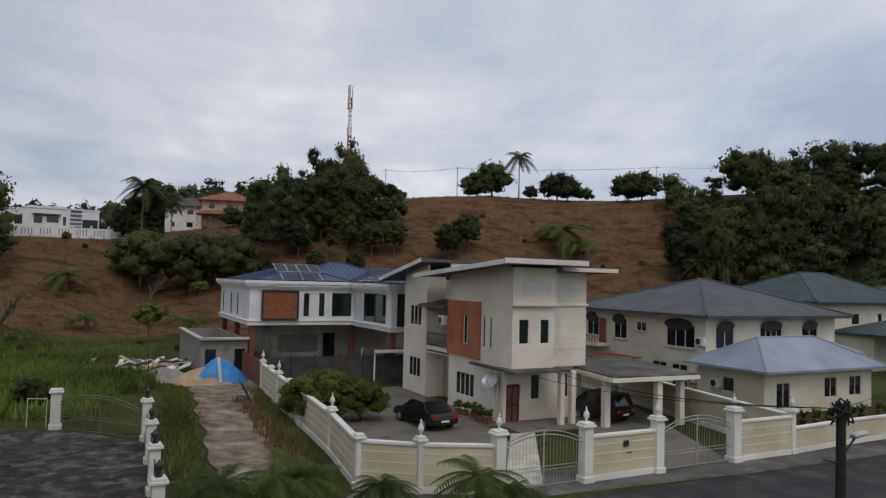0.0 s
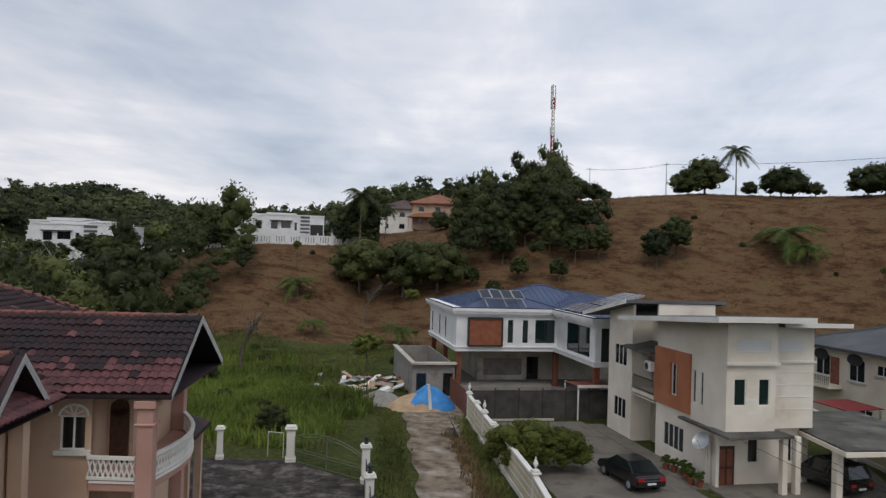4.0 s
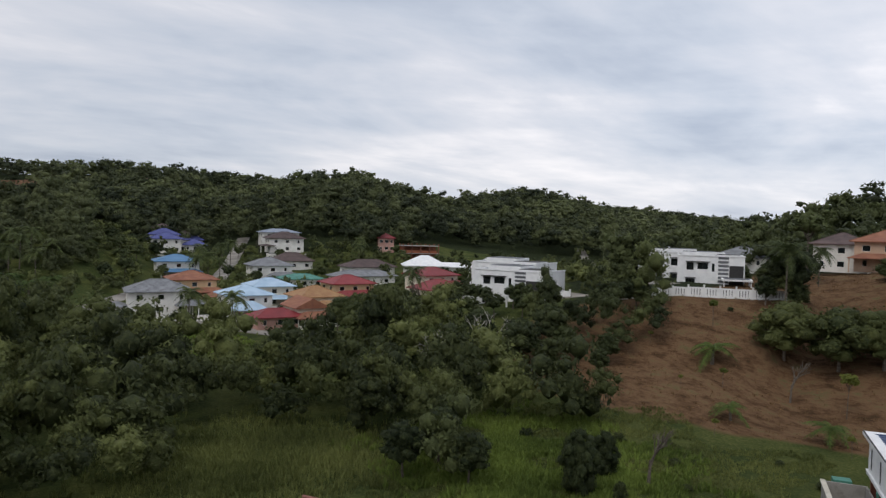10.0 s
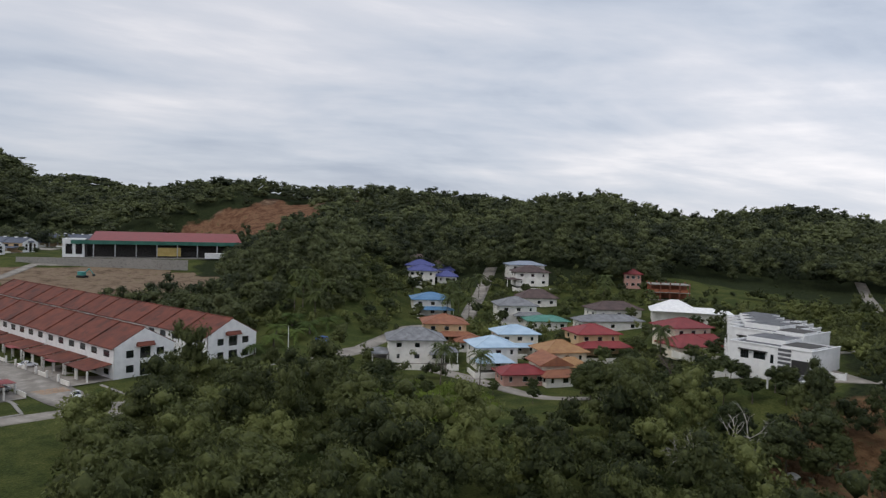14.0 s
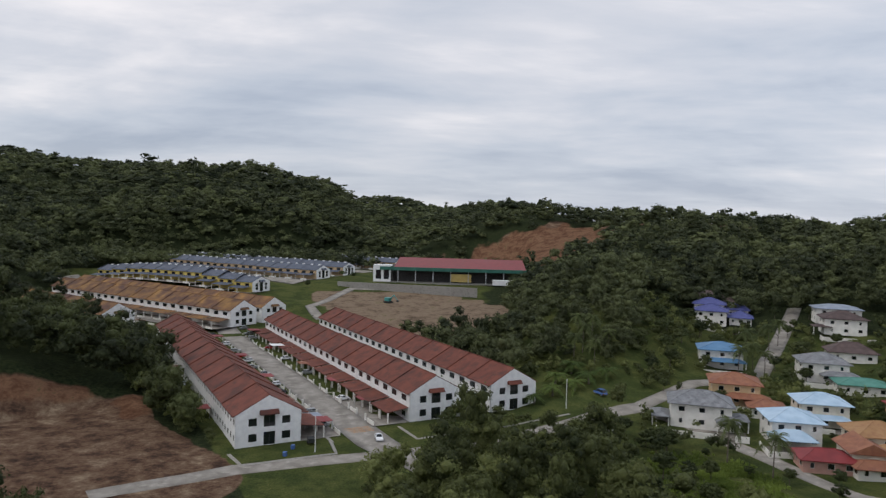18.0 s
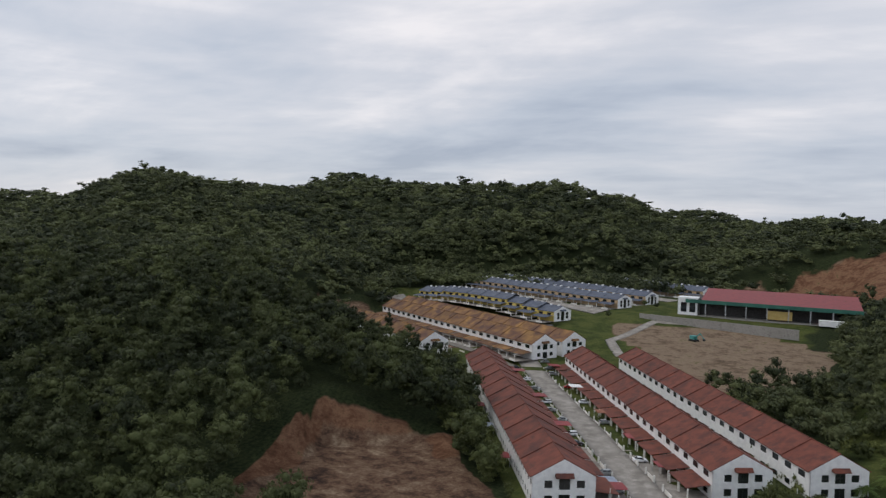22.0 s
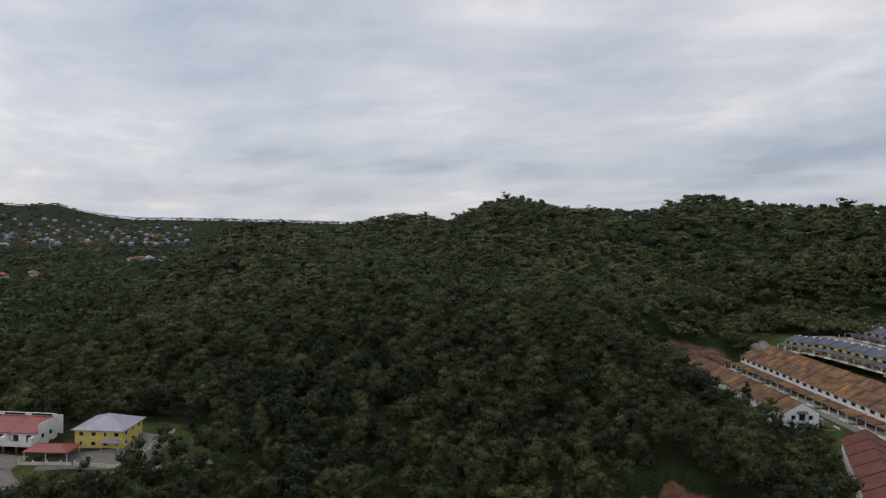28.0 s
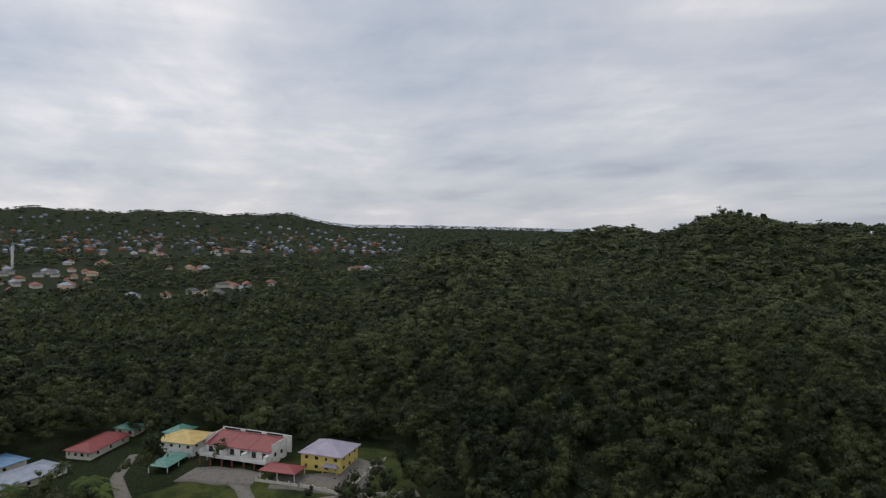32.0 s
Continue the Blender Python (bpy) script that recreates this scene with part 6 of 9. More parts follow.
AT_D = pose(21.0, 45.6, 0, 0, 0, TURN)
hd = thing("house", "single-storey cream annex with pale blue-grey hip roof", "house", AT_D)
dw = sides(0.8, 12.4, 0.8, 6.4)
wall(hd, dw[0][0], dw[0][1], 2.95, [(1.2, 2.6, 0.4, 2.1, 2), (6.2, 7.6, 0.9, 2.3, 2), (9, 10.4, 0.9, 2.3, 2)], CREAM, casing=PLASTER)
wall(hd, dw[3][0], dw[3][1], 2.95, [(2.0, 3.0, 1.2, 2.2, 1)], CREAM, casing=PLASTER)
for row_ in ((12.2, 12.4, 1.0, 6.2, 0, 2.95), (0.8, 12.4, 6.2, 6.4, 0, 2.95)):
    part("wall", boxes(row_), CREAM, hd)
part("roof", hip_mesh(0, 13.2, 0, 7.0, 3.0, 1.9, 0.16), PALEROOF, hd)
part("ridge_cap", ridge_bars(bmesh.new(), 0, 13.2, 0, 7.0, 3.0, 1.9, 0.08), PALEROOF, hd)
part("roof", hip_mesh(10.5, 18.5, 5.0, 12.0, 3.3, 1.6, 0.16), PALEROOF, hd)
air_conditioner(0.78, 4.6, 1.35, 270, AT_D)
he = villa(46, 88, 0, TURN, 19, 14, 2, CREAM, GREENROOF, 3.4, "two-storey cream house with dark green tiled hip roof", 1.0, 4, floor=3.55, sill=PLASTER)
part("lower_roof", hip_mesh(-8, 12, -17, -7.5, 4.2, 1.7, 0.2), GREENROOF, he, "dark green tiled roof over the porch")
for px in (-7.5, -2, 4, 11.5):
    part("post", boxes((px - 0.25, px + 0.25, -16.5, -16.0, 0, 4.1)), CREAM, he)
part("wall", boxes((-7, 11, -12, -7.2, 0, 3.9)), CREAM, he)
villa(66, 100, 0.0, TURN, 14, 12, 2, CREAM, GREYROOF, 2.5, "cream house with pale grey roof farther along the street", floor=3.6)
for k in range(14):
    px, py = in_frame(AT_D, 0.5 + k * 0.95, -2.2 + 0.5 * math.sin(k * 3.7))
    p = thing("potted_plant", "leafy green pot plant on the low street wall", "plant", pose(px, py, 0), "pot plants")
    part("pot", bar(bmesh.new(), (0, 0, 0), (0, 0, 0.4), 0.16, 10, 0.22), COPPER if k % 2 else IRON, p)
    bm = bmesh.new()
    rg = random.Random(k)
    for q in range(26):
        a, up = rg.random() * math.tau, rg.uniform(0.3, 1.0)
        tip = Vector((math.cos(a) * rg.uniform(0.15, 0.5), math.sin(a) * rg.uniform(0.15, 0.5), 0.4 + up * 0.7))
        side = Vector((-math.sin(a), math.cos(a), 0)) * 0.05
        b0 = Vector((0, 0, 0.4))
        mid = (b0 + tip) / 2 + Vector((0, 0, 0.08))
        bm.faces.new([bm.verts.new(b0), bm.verts.new(mid + side), bm.verts.new(tip), bm.verts.new(mid - side)])
    part("leaves", bm, LUSH, p)

# ---- the village in the valley ----
V = 76
villa(-188, 63, None, V, 15, 11, 2, WHITE, MIDROOF, 2.8, "two-storey white house with grey hip roof and porch roofs", skirt=[(-12.5, -7.6, -7, 2, 2.9, 0.8), (3.5, 9.5, -8.6, -4.8, 3.0, 1.4), (7.6, 12, -5.5, 2, 3.1, 0.9)])
villa(-177, 82, None, V + 6, 11.5, 11, 2, WHITE, SKYROOF, 2.4, "two-storey white house with pale blue hip roof", skirt=[(-7, 3.5, -11, -4, 3.2, 2.0)])
villa(-166, 97, None, V + 8, 11.5, 10, 2, CREAM, TANROOF, 2.6, "two-storey cream house with tan-orange hip roof", skirt=[(-5, 4.5, -11, -4, 3.6, 2.2)])
villa(-157.5, 81, None, V + 6, 11, 7, 1, PINK, REDROOF, 1.8, "low pink house with faded red sheet roof", floor=2.9)
villa(-152.5, 90, None, V + 8, 10, 4.5, 1, WHITE, TERRAROOF, 1.3, "small white outbuilding with rusty red roof", floor=2.6)
villa(-211, 80.5, None, V, 13, 12, 2, TAN, TERRAROOF, 2.4, "two-storey tan house with terracotta hip roof", skirt=[(-4, 9.5, -9.5, -4, 3.0, 1.2)])
villa(-199, 85, None, V, 9, 8, 1, WHITE, TERRAROOF, 1.6, "low white house with brown tiled roof")
villa(-250, 90, None, V, 14, 12, 2, WHITE, SOLIDBLUE, 2.2, "two-storey white house with bright blue roof behind palms", skirt=[(-6, 8, -9.5, -4, 3.0, 1.0)])
for k, (px, py, rf) in enumerate(((-316, 109, NAVYROOF), (-330, 113, NAVYROOF), (-344, 117, BROWNROOF), (-316, 122, NAVYROOF), (-330, 126, NAVYROOF), (-344, 130, BROWNROOF))):
    villa(px, py, None, 70, 13 if k < 3 else 9, 11, 2 if k < 3 else 1, WHITE, rf, 2.7, "two-storey white house with violet-blue hip roof in a row" if rf is NAVYROOF else "white house with dark violet-brown roof in a row", leaves=1)
villa(-288, 152, None, 74, 15, 12, 2, WHITE, BROWNROOF, 2.8, "large white house with dark slate-grey hip roof", leaves=1, skirt=[(-12, -5, -8, 0, 3.2, 0.6)])
villa(-303, 157, None, 74, 17, 11, 2, WHITE, PALEROOF, 1.6, "two-storey white house with pale roof", leaves=1)
villa(-257, 139, None, 74, 15, 10, 1, WHITE, BROWNROOF, 3.2, "low house with dark brown gabled roof", leaves=1, floor=3.4)
villa(-238, 119.5, None, V, 14, 12, 2, WHITE, MIDROOF, 2.8, "two-storey white house with grey tiled hip roof", leaves=1, skirt=[(-2, 10, -9.5, -4, 3.1, 1.2)])
villa(-194, 97.5, None, V + 4, 12, 10, 2, CREAM, SKYROOF, 2.2, "two-storey cream house with light blue hip roof", leaves=1, skirt=[(-8, 6, -8.5, -4, 3.0, 1.0)])
villa(-222, 124, None, V, 14, 9, 1, WHITE, GREENMETAL, 1.6, "low house with green sheet roof", leaves=1, floor=3.2)
villa(-185, 119.5, None, V + 6, 13, 11, 2, TAN, REDROOF, 2.4, "two-storey ochre house with red hip roof", leaves=1, skirt=[(-8, 9, -10.5, -4, 3.1, 1.6)])
villa(-176, 146, None, V + 12, 13, 11, 2, CREAM, REDROOF, 2.4, "two-storey cream house with red hip roof", leaves=1, skirt=[(-9, 9, -10.5, -4, 3.1, 1.8)])
villa(-162, 137, None, V + 12, 13, 10, 1, CREAM, REDROOF, 2.8, "cream house with large red hip roof", leaves=1, floor=3.6)
villa(-220, 151, None, V + 6, 18, 10, 1, WHITE, BROWNROOF, 2.6, "long low house with dark brown roof", leaves=1, floor=3.4)
villa(-207, 140, None, V + 6, 22, 8, 1, WHITE, MIDROOF, 1.8, "long low house with grey roof", leaves=1, floor=3.4)
villa(-159, 90, None, V + 6, 7.5, 9.5, 1, CREAM, TERRAROOF, 2.3, "narrow cream house with brown gabled roof", leaves=1, floor=4.6, gable=True, wins=2)
villa(-157, 225, None, 30, 13, 11, 2, CREAM, BROWNROOF, 2.6, "cream house with dull red-brown hip roof behind the villas", leaves=1)
villa(-260, 188, None, 60, 7, 7, 2, PINK, REDROOF, 2.2, "narrow pink house with red roof by the wood", leaves=1)
villa(-280.9, 396.6, 16.8, 50, 18, 12, 2, CREAM, REDROOF, 2.8, "cream house with red roof in the trees", leaves=1, wins=2)
villa(-268, 402, 17.5, 50, 16, 12, 2, CREAM, REDROOF, 2.8, "low house with red roof in the trees", leaves=1, wins=2)
villa(-205, 335, None, 40, 14, 12, 2, CREAM, REDROOF, 2.8, "house with red roof in distant trees", leaves=1, wins=2)
villa(-51.6, 169.5, 19.4, 14, 12, 11, 2, PEACH, TERRAROOF, 2.6, "two-storey salmon house with terracotta hip roof on the crest", skirt=[(-7, 2, -9, -4, 3.0, 1.0)])
villa(-63.5, 177, 18.6, 14, 11, 10, 2, WHITE, BROWNROOF, 2.6, "white house with dark grey roof on the crest")
villa(-97, 196, 14.0, 20, 14, 12, 2, WHITE, MIDROOF, 2.8, "white house with grey hip roof on the crest")
villa(-20, 186, 24.0, 14, 9, 8, 1, CREAM, REDROOF, 2.0, "small house with red roof beside the mast", leaves=1)

# concrete yards and low white walls of the village houses
for px, py, tr, wx, wy in ((-180, 61, V, 22, 8), (-167, 79, V + 6, 14, 8), (-157, 99, V + 8, 8, 6), (-204, 79, V, 12, 6), (-175, 117, V + 6, 16, 8), (-168, 144, V + 12, 18, 10), (-154, 137, V + 12, 16, 10), (-230, 118, V, 14, 6), (-278, 149, 74, 18, 6), (-304, 110, 70, 16, 8), (-240, 88, V, 14, 6), (-186, 95.5, V, 10, 5)):
    at = pose(px, py, land_at(px, py), 0, 0, tr)
    y_ = thing("yard", "stained concrete forecourt with low white wall", "yard", at, "village yards")
    part("slab", boxes((-wx / 2, wx / 2, -wy / 2, wy / 2, -0.5, 0.15)), DRIVE, y_)
    part("low_wall", boxes((-wx / 2, wx * 0.15, -wy / 2 - 0.15, -wy / 2, -0.5, 1.3)), WHITE, y_)
    part("low_wall", boxes((wx * 0.35, wx / 2, -wy / 2 - 0.15, -wy / 2, -0.5, 1.3)), WHITE, y_)
    part("low_wall", boxes((-wx / 2 - 0.15, -wx / 2, -wy / 2, wy / 2, -0.5, 1.3)), WHITE, y_)

# unfinished frame
fr = thing("unfinished_building", "unfinished two-storey brick and concrete frame building", "building", pose(-238, 190, land_at(-238, 190) - 0.3, 0, 0, 62))
for f in (0, 3.2, 6.4):
    part("slab", boxes((-8, 8, -5, 5, f, f + 0.25)), CONCRETE, fr)
for px in (-7.7, -3.8, 0, 3.8, 7.7):
    for py in (-4.7, 4.7):
        part("column", boxes((px - 0.2, px + 0.2, py - 0.2, py + 0.2, 0.25, 7.4)), COPPER, fr)
part("wall", boxes((-8, 8, 2.0, 2.2, 0.25, 6.4)), BRICK, fr)
for px in (-7.5, -3.6, 0.2, 4):
    part("infill_wall", boxes((px, px + 3.2, -4.6, -4.4, 3.45, 4.6)), BRICK, fr)

# long white canopy roof
tent = thing("canopy_hall", "long white sheet-roofed hall with a pointed ridge", "hall", pose(-201, 169, land_at(-201, 169), 0, 0, 56))
part("wall", boxes((-12, 14, -5, 5, -1, 4.0)), WHITE, tent)
part("roof", hip_mesh(-4, 15, -6, 6, 4.0, 1.4, 0.2), BRIGHT, tent)
part("roof", hip_mesh(-13, 4, -8, 6, 4.3, 3.6, 0.2), BRIGHT, tent)


# ---- white flat-roofed villas ----
def flat_villa(at, label):
    """A white cubic villa: parapets, stepped roof boxes, a strip of fins, a dark glazed bay and a carport."""
    W_, D_ = 17.0, 13.2
    h = thing("house", label, "house", at, "flat-roofed villas")
    w = sides(0, W_, 0, D_)
    wall(h, w[0][0], W_, 7.2, [(2.4, 4.2, 4.6, 6.0, 3), (5.2, 7.8, 4.8, 6.0, 2), (8.8, 9.5, 4.4, 5.9, 1), (2.2, 4.6, 1.0, 3.0, 3)], BRIGHT, casing=DARKFRAME)
    wall(h, w[3][0], D_ - 0.4, 7.2, [(2.2, 3.4, 4.5, 5.8, 1), (7.4, 8.6, 4.5, 5.8, 1)], BRIGHT, casing=DARKFRAME)
    part("wall", boxes((W_ - 0.2, W_, 0.2, D_ - 0.2, -3, 7.2)), BRIGHT, h)
    part("wall", boxes((0, W_, D_ - 0.2, D_, -3, 7.2)), BRIGHT, h)
    part("plinth", boxes((0.1, W_ - 0.3, 0.1, D_ - 0.3, -4, 0)), BRIGHT, h)
    part("roof", boxes((0.2, W_ - 0.2, 0.2, D_ - 0.2, 6.75, 7.1)), FLATROOF, h, "grey flat roof behind parapets")
    part("parapet", boxes((-0.15, W_ + 0.15, -0.15, 0.15, 7.2, 7.4)), BRIGHT, h)
    part("parapet", boxes((-0.15, 0.15, 0.15, D_, 7.2, 7.4)), BRIGHT, h)
    part("parapet", boxes((W_ - 0.15, W_ + 0.15, 0.15, D_, 7.2, 7.4)), BRIGHT, h)
    for k in range(9):
        part("fin", boxes((10.4, 13.0, -0.12, -0.02, 1.0 + k * 0.72, 1.4 + k * 0.72)), FLATROOF, h, "dark grey horizontal cladding fin")
    part("window_hood", boxes((2.1, 8.2, -0.7, 0, 6.1, 6.25)), DARKFRAME, h)
    part("window_hood", boxes((2.0, 4.8, -0.6, 0, 3.1, 3.22)), DARKFRAME, h)
    part("dark_bay", boxes((13.2, 16.7, -0.2, 0.0, 1.0, 5.6)), DARKFRAME, h)
    part("roof_box", boxes((1.0, 9.5, 5.0, 12.6, 6.75, 7.9)), BRIGHT, h)
    part("roof_box_top", boxes((1.15, 9.35, 5.15, 12.45, 7.9, 7.96)), FLATROOF, h)
    part("roof_box", boxes((10.0, 16.2, 2.0, 9.0, 6.75, 7.5)), BRIGHT, h)
    part("roof_box_top", boxes((10.15, 16.05, 2.15, 8.85, 7.5, 7.56)), DARKWALL, h)
    part("carport_roof", boxes((11.2, 18.5, -7.0, -0.3, 3.1, 3.4)), BRIGHT, h)
    part("carport_top", boxes((11.7, 18.0, -6.5, -0.8, 3.4, 3.45)), FLATROOF, h)
    for px, py in ((11.5, -6.6), (18.0, -6.6), (18.0, -1.0)):
        part("carport_post", boxes((px, px + 0.3, py, py + 0.3, -1.5, 3.1)), BRIGHT, h)
    return h


WHITE_ROW = "white two-storey flat-roofed villa with grey fins and stepped parapets"
TALLER = Matrix.Diagonal((1.0, 1, 1.22, 1))
first = flat_villa(pose(-118.0, 110.8, 7.9, 0, 0, 18) @ TALLER, WHITE_ROW)
HOUSES += [(-111.5 - 11.2 * k, 118.3 + 10.2 * k, 14) for k in range(5)] + [(-82 - 10.6 * k, 152 + 10 * k, 14) for k in range(4)] + [(-207, 165, 15), (-238, 190, 9)]
for k in range(1, 5):
    copy_thing(first, pose(-118.0 - 11.2 * k, 110.8 + 10.2 * k, 7.9 - 0.9 * k, 0, 0, 18) @ TALLER)
for k in range(4):
    copy_thing(first, pose(-87.0 - 9.4 * k, 145.4 + 8.8 * k, 12.4 + 0.3 * (k % 2), 0, 0, 30) @ Matrix.Diagonal((0.84, 1, 1, 1)))
for k in range(12):
    a, b = Vector((-86, 115.2)), Vector((-56, 131.4))
    p, q = a.lerp(b, k / 12), a.lerp(b, (k + 1) / 12)
    z = land_at(p.x, p.y)
    f = thing("fence_panel", "white rendered boundary wall with slots on the bank", "fence", pose(p.x, p.y, z - 0.3, 0, 0, TURN), "bank wall")
    n = (q - p).length
    part("body", boxes((0, n - 0.3, -0.1, 0.1, -0.5, 2.1)), BRIGHT, f)
    part("post", boxes((n - 0.3, n, -0.2, 0.2, -0.5, 2.6)), BRIGHT, f)
    for i in range(4):
        part("slot", boxes((0.4 + i * 0.5, 0.5 + i * 0.5, -0.13, -0.1, 0.7, 1.8)), DARKFRAME, f)
for k in range(11):
    p = Vector((-124, 116)).lerp(Vector((-166, 154)), k / 11)
    f = thing("fence_panel", "stepped white garden wall beside the villas", "fence", pose(p.x, p.y, land_at(p.x, p.y) + 1.0, 0, 0, 138), "stepped wall")
    part("body", boxes((0, 4.6, -0.12, 0.12, -2, 2.0)), BRIGHT, f)
    part("post", boxes((4.6, 5.0, -0.2, 0.2, -2, 2.6)), BRIGHT, f)
for k in range(10):
    p = Vector((-124, 112)).lerp(Vector((-98, 121)), k / 10)
    f = thing("fence_panel", "white garden wall in front of the villas", "fence", pose(p.x, p.y, land_at(p.x, p.y), 0, 0, 19), "front wall")
    part("body", boxes((0, 2.5, -0.12, 0.12, -0.8, 1.7)), BRIGHT, f)
    part("post", boxes((2.5, 2.76, -0.18, 0.18, -0.8, 2.1)), BRIGHT, f)
tagged(part("yard_white_villas", solid([(-118, 112), (-92, 122), (-84, 142), (-100, 146), (-150, 178), (-160, 168), (-112, 128)], lambda x, y: land_at(x, y) - 0.5, lambda x, y: land_at(x, y) + 0.08), LANE, None), "pale concrete court between the white villas", "yard", kind="structure")


# ---- terraces ----
def terrace_unit(w, walls, roof, porch_side, label, skylight=False, front=None, high=(7.5, 4.4)):
    """One terrace house, its street side at +y for porch_side 1; x along the row."""
    D_, (E, R) = 15.4, high
    h = thing("terrace_house", label, "terrace house")
    f = 1 if porch_side > 0 else 0
    near = roof is ROWRED
    back = [(w * (k + 0.5) / (4 if near else 3) - 0.55, w * (k + 0.5) / (4 if near else 3) + 0.55, z, z + 1.3, 1 if near else 0) for k in range(4 if near else 3) for z in ((1.5, E - 2.3) if near else (E - 2.3,))]
    street = [(w * 0.08, w * 0.32, E - 2.4, E - 0.8, 1 if near else 0), (w * 0.58, w * 0.82, E - 2.4, E - 0.8, 1 if near else 0)] + ([(w * 0.1, w * 0.3, 0.9, 2.3, 1), (w * 0.6, w * 0.8, 0.9, 2.3, 1)] if near else [])
    wall(h, pose(0, 0, 0), w, E, back if f else street, walls if f else (front or walls), casing=DARKFRAME)
    wall(h, pose(w, D_, 0, 0, 0, 180), w, E, street if f else back, (front or walls) if f else walls, casing=DARKFRAME)
    bm = bmesh.new()
    v = [bm.verts.new(p) for p in ((0, -0.6, E - 0.05), (w, -0.6, E - 0.05), (w, D_ / 2, E + R), (0, D_ / 2, E + R), (0, D_ + 0.6, E - 0.05), (w, D_ + 0.6, E - 0.05))]
    u = [bm.verts.new((p.co.x, p.co.y, p.co.z - 0.18)) for p in v]
    bm.faces.new((v[0], v[1], v[2], v[3]))
    bm.faces.new((v[3], v[2], v[5], v[4]))
    bm.faces.new((u[3], u[2], u[1], u[0]))
    bm.faces.new((u[4], u[5], u[2], u[3]))
    for a, b in ((0, 1), (1, 2), (2, 5), (5, 4), (4, 3), (3, 0)):
        bm.faces.new((v[a], u[a], u[b], v[b]))
    bmesh.ops.recalc_face_normals(bm, faces=bm.faces)
    part("roof", bm, roof, h)
    cap = bmesh.new()
    bar(cap, (0, D_ / 2, E + R + 0.04), (w, D_ / 2, E + R + 0.04), 0.14, 6)
    part("ridge_cap", cap, roof, h)
    rib = bmesh.new()
    for y0_, y1_ in ((-0.6, D_ / 2), (D_ + 0.6, D_ / 2)):
        bar(rib, (0, y0_, E + 0.08), (0, y1_, E + R + 0.12), 0.2, 6)
    part("party_ridge", rib, roof, h)
    if porch_side:
        s0, s1 = (D_, D_ + 6.2) if porch_side > 0 else (-6.2, 0)
        for a in (0.4, w / 2 + 0.2):
            if porch_side > 0:
                zf = lambda x, y: 3.6 - 0.13 * (y - D_)
            else:
                zf = lambda x, y: 3.6 + 0.13 * y
            wide = w / 2 - 0.7 if a < 1 else w / 2 - 0.9
            if a < 1:
                part("porch_roof", solid([(a, s0), (a + w - 1.2, s0), (a + w - 1.2, s1), (a, s1)], zf, lambda x, y: zf(x, y) + 0.9 * (1 - abs(x - a - (w - 1.2) / 2) / ((w - 1.2) / 2)) + 0.15), roof, h)
            for px in ((a + 0.2, a + wide) if near else (a + 0.2,)):
                py = s1 - 0.3 if porch_side > 0 else s0 + 0.3
                part("porch_post", boxes((px - 0.15, px + 0.15, py - 0.15, py + 0.15, 0, 2.8)), WHITE, h)
        ye = s1 + 3.8 if porch_side > 0 else s0 - 3.8
        for px in ((0.1, w / 2) if near else (0.1,)):
            part("gate_post", boxes((px, px + 0.35, ye - 0.2, ye + 0.2, 0, 1.9)), WHITE, h)
        part("front_wall", boxes((w * 0.62, w - 0.4, ye - 0.08, ye + 0.08, 0, 1.1)), WHITE, h)
        part("forecourt", boxes((0, w, min(s0, ye), max(s1, ye), 0.02, 0.12)), LANE, h)
    if skylight:
        for xx in (w * 0.3, w * 0.75):
            part("roof_hatch", boxes((xx - 0.7, xx + 0.7, D_ / 2 - 0.6, D_ / 2 + 0.6, E + R - 0.2, E + R + 0.5)), BRIGHT, h, "white roof hatch")
    return h


def gable_end(h, x, outward, walls, roof, high):
    """The end wall of a terrace: gable, windows, a little tiled hood."""
    D_, (E, R) = 15.4, high
    m = pose(0, D_, 0, 0, 0, 270) if outward < 0 else pose(x, 0, 0, 0, 0, 90)
    w = [(3.0, 4.9, 1.2, 3.0, 1), (6.5, 9.2, 0.2, 3.2, 2), (10.8, 12.8, 1.2, 3.0, 1), (3.0, 4.9, E - 2.7, E - 0.9, 1), (6.5, 9.2, E - 3.1, E - 0.4, 2), (10.8, 12.8, E - 2.7, E - 0.9, 1)]
    wall(h, m, D_, E, w, walls, 0.18, casing=DARKFRAME)
    xs = (0.0, 0.2) if outward < 0 else (x - 0.2, x)
    part("gable", placed(solid([(0, E), (D_, E), (D_ / 2, E + R - 0.1)], 0, 0.2), Matrix(((0, 0, 1, xs[0]), (1, 0, 0, 0), (0, 1, 0, 0), (0, 0, 0, 1)))), walls, h)
    xo = -0.9 if outward < 0 else x
    hood = placed(hip_mesh(-2.2, 2.2, -0.9, 0.9, 0, 0.9, 0.15, True), pose(xo + (0.45 if outward < 0 else 0.45), D_ / 2, E + 0.1, 0, 0, 90))
    part("window_hood_roof", hood, roof, h, "little tiled hood over the end windows")


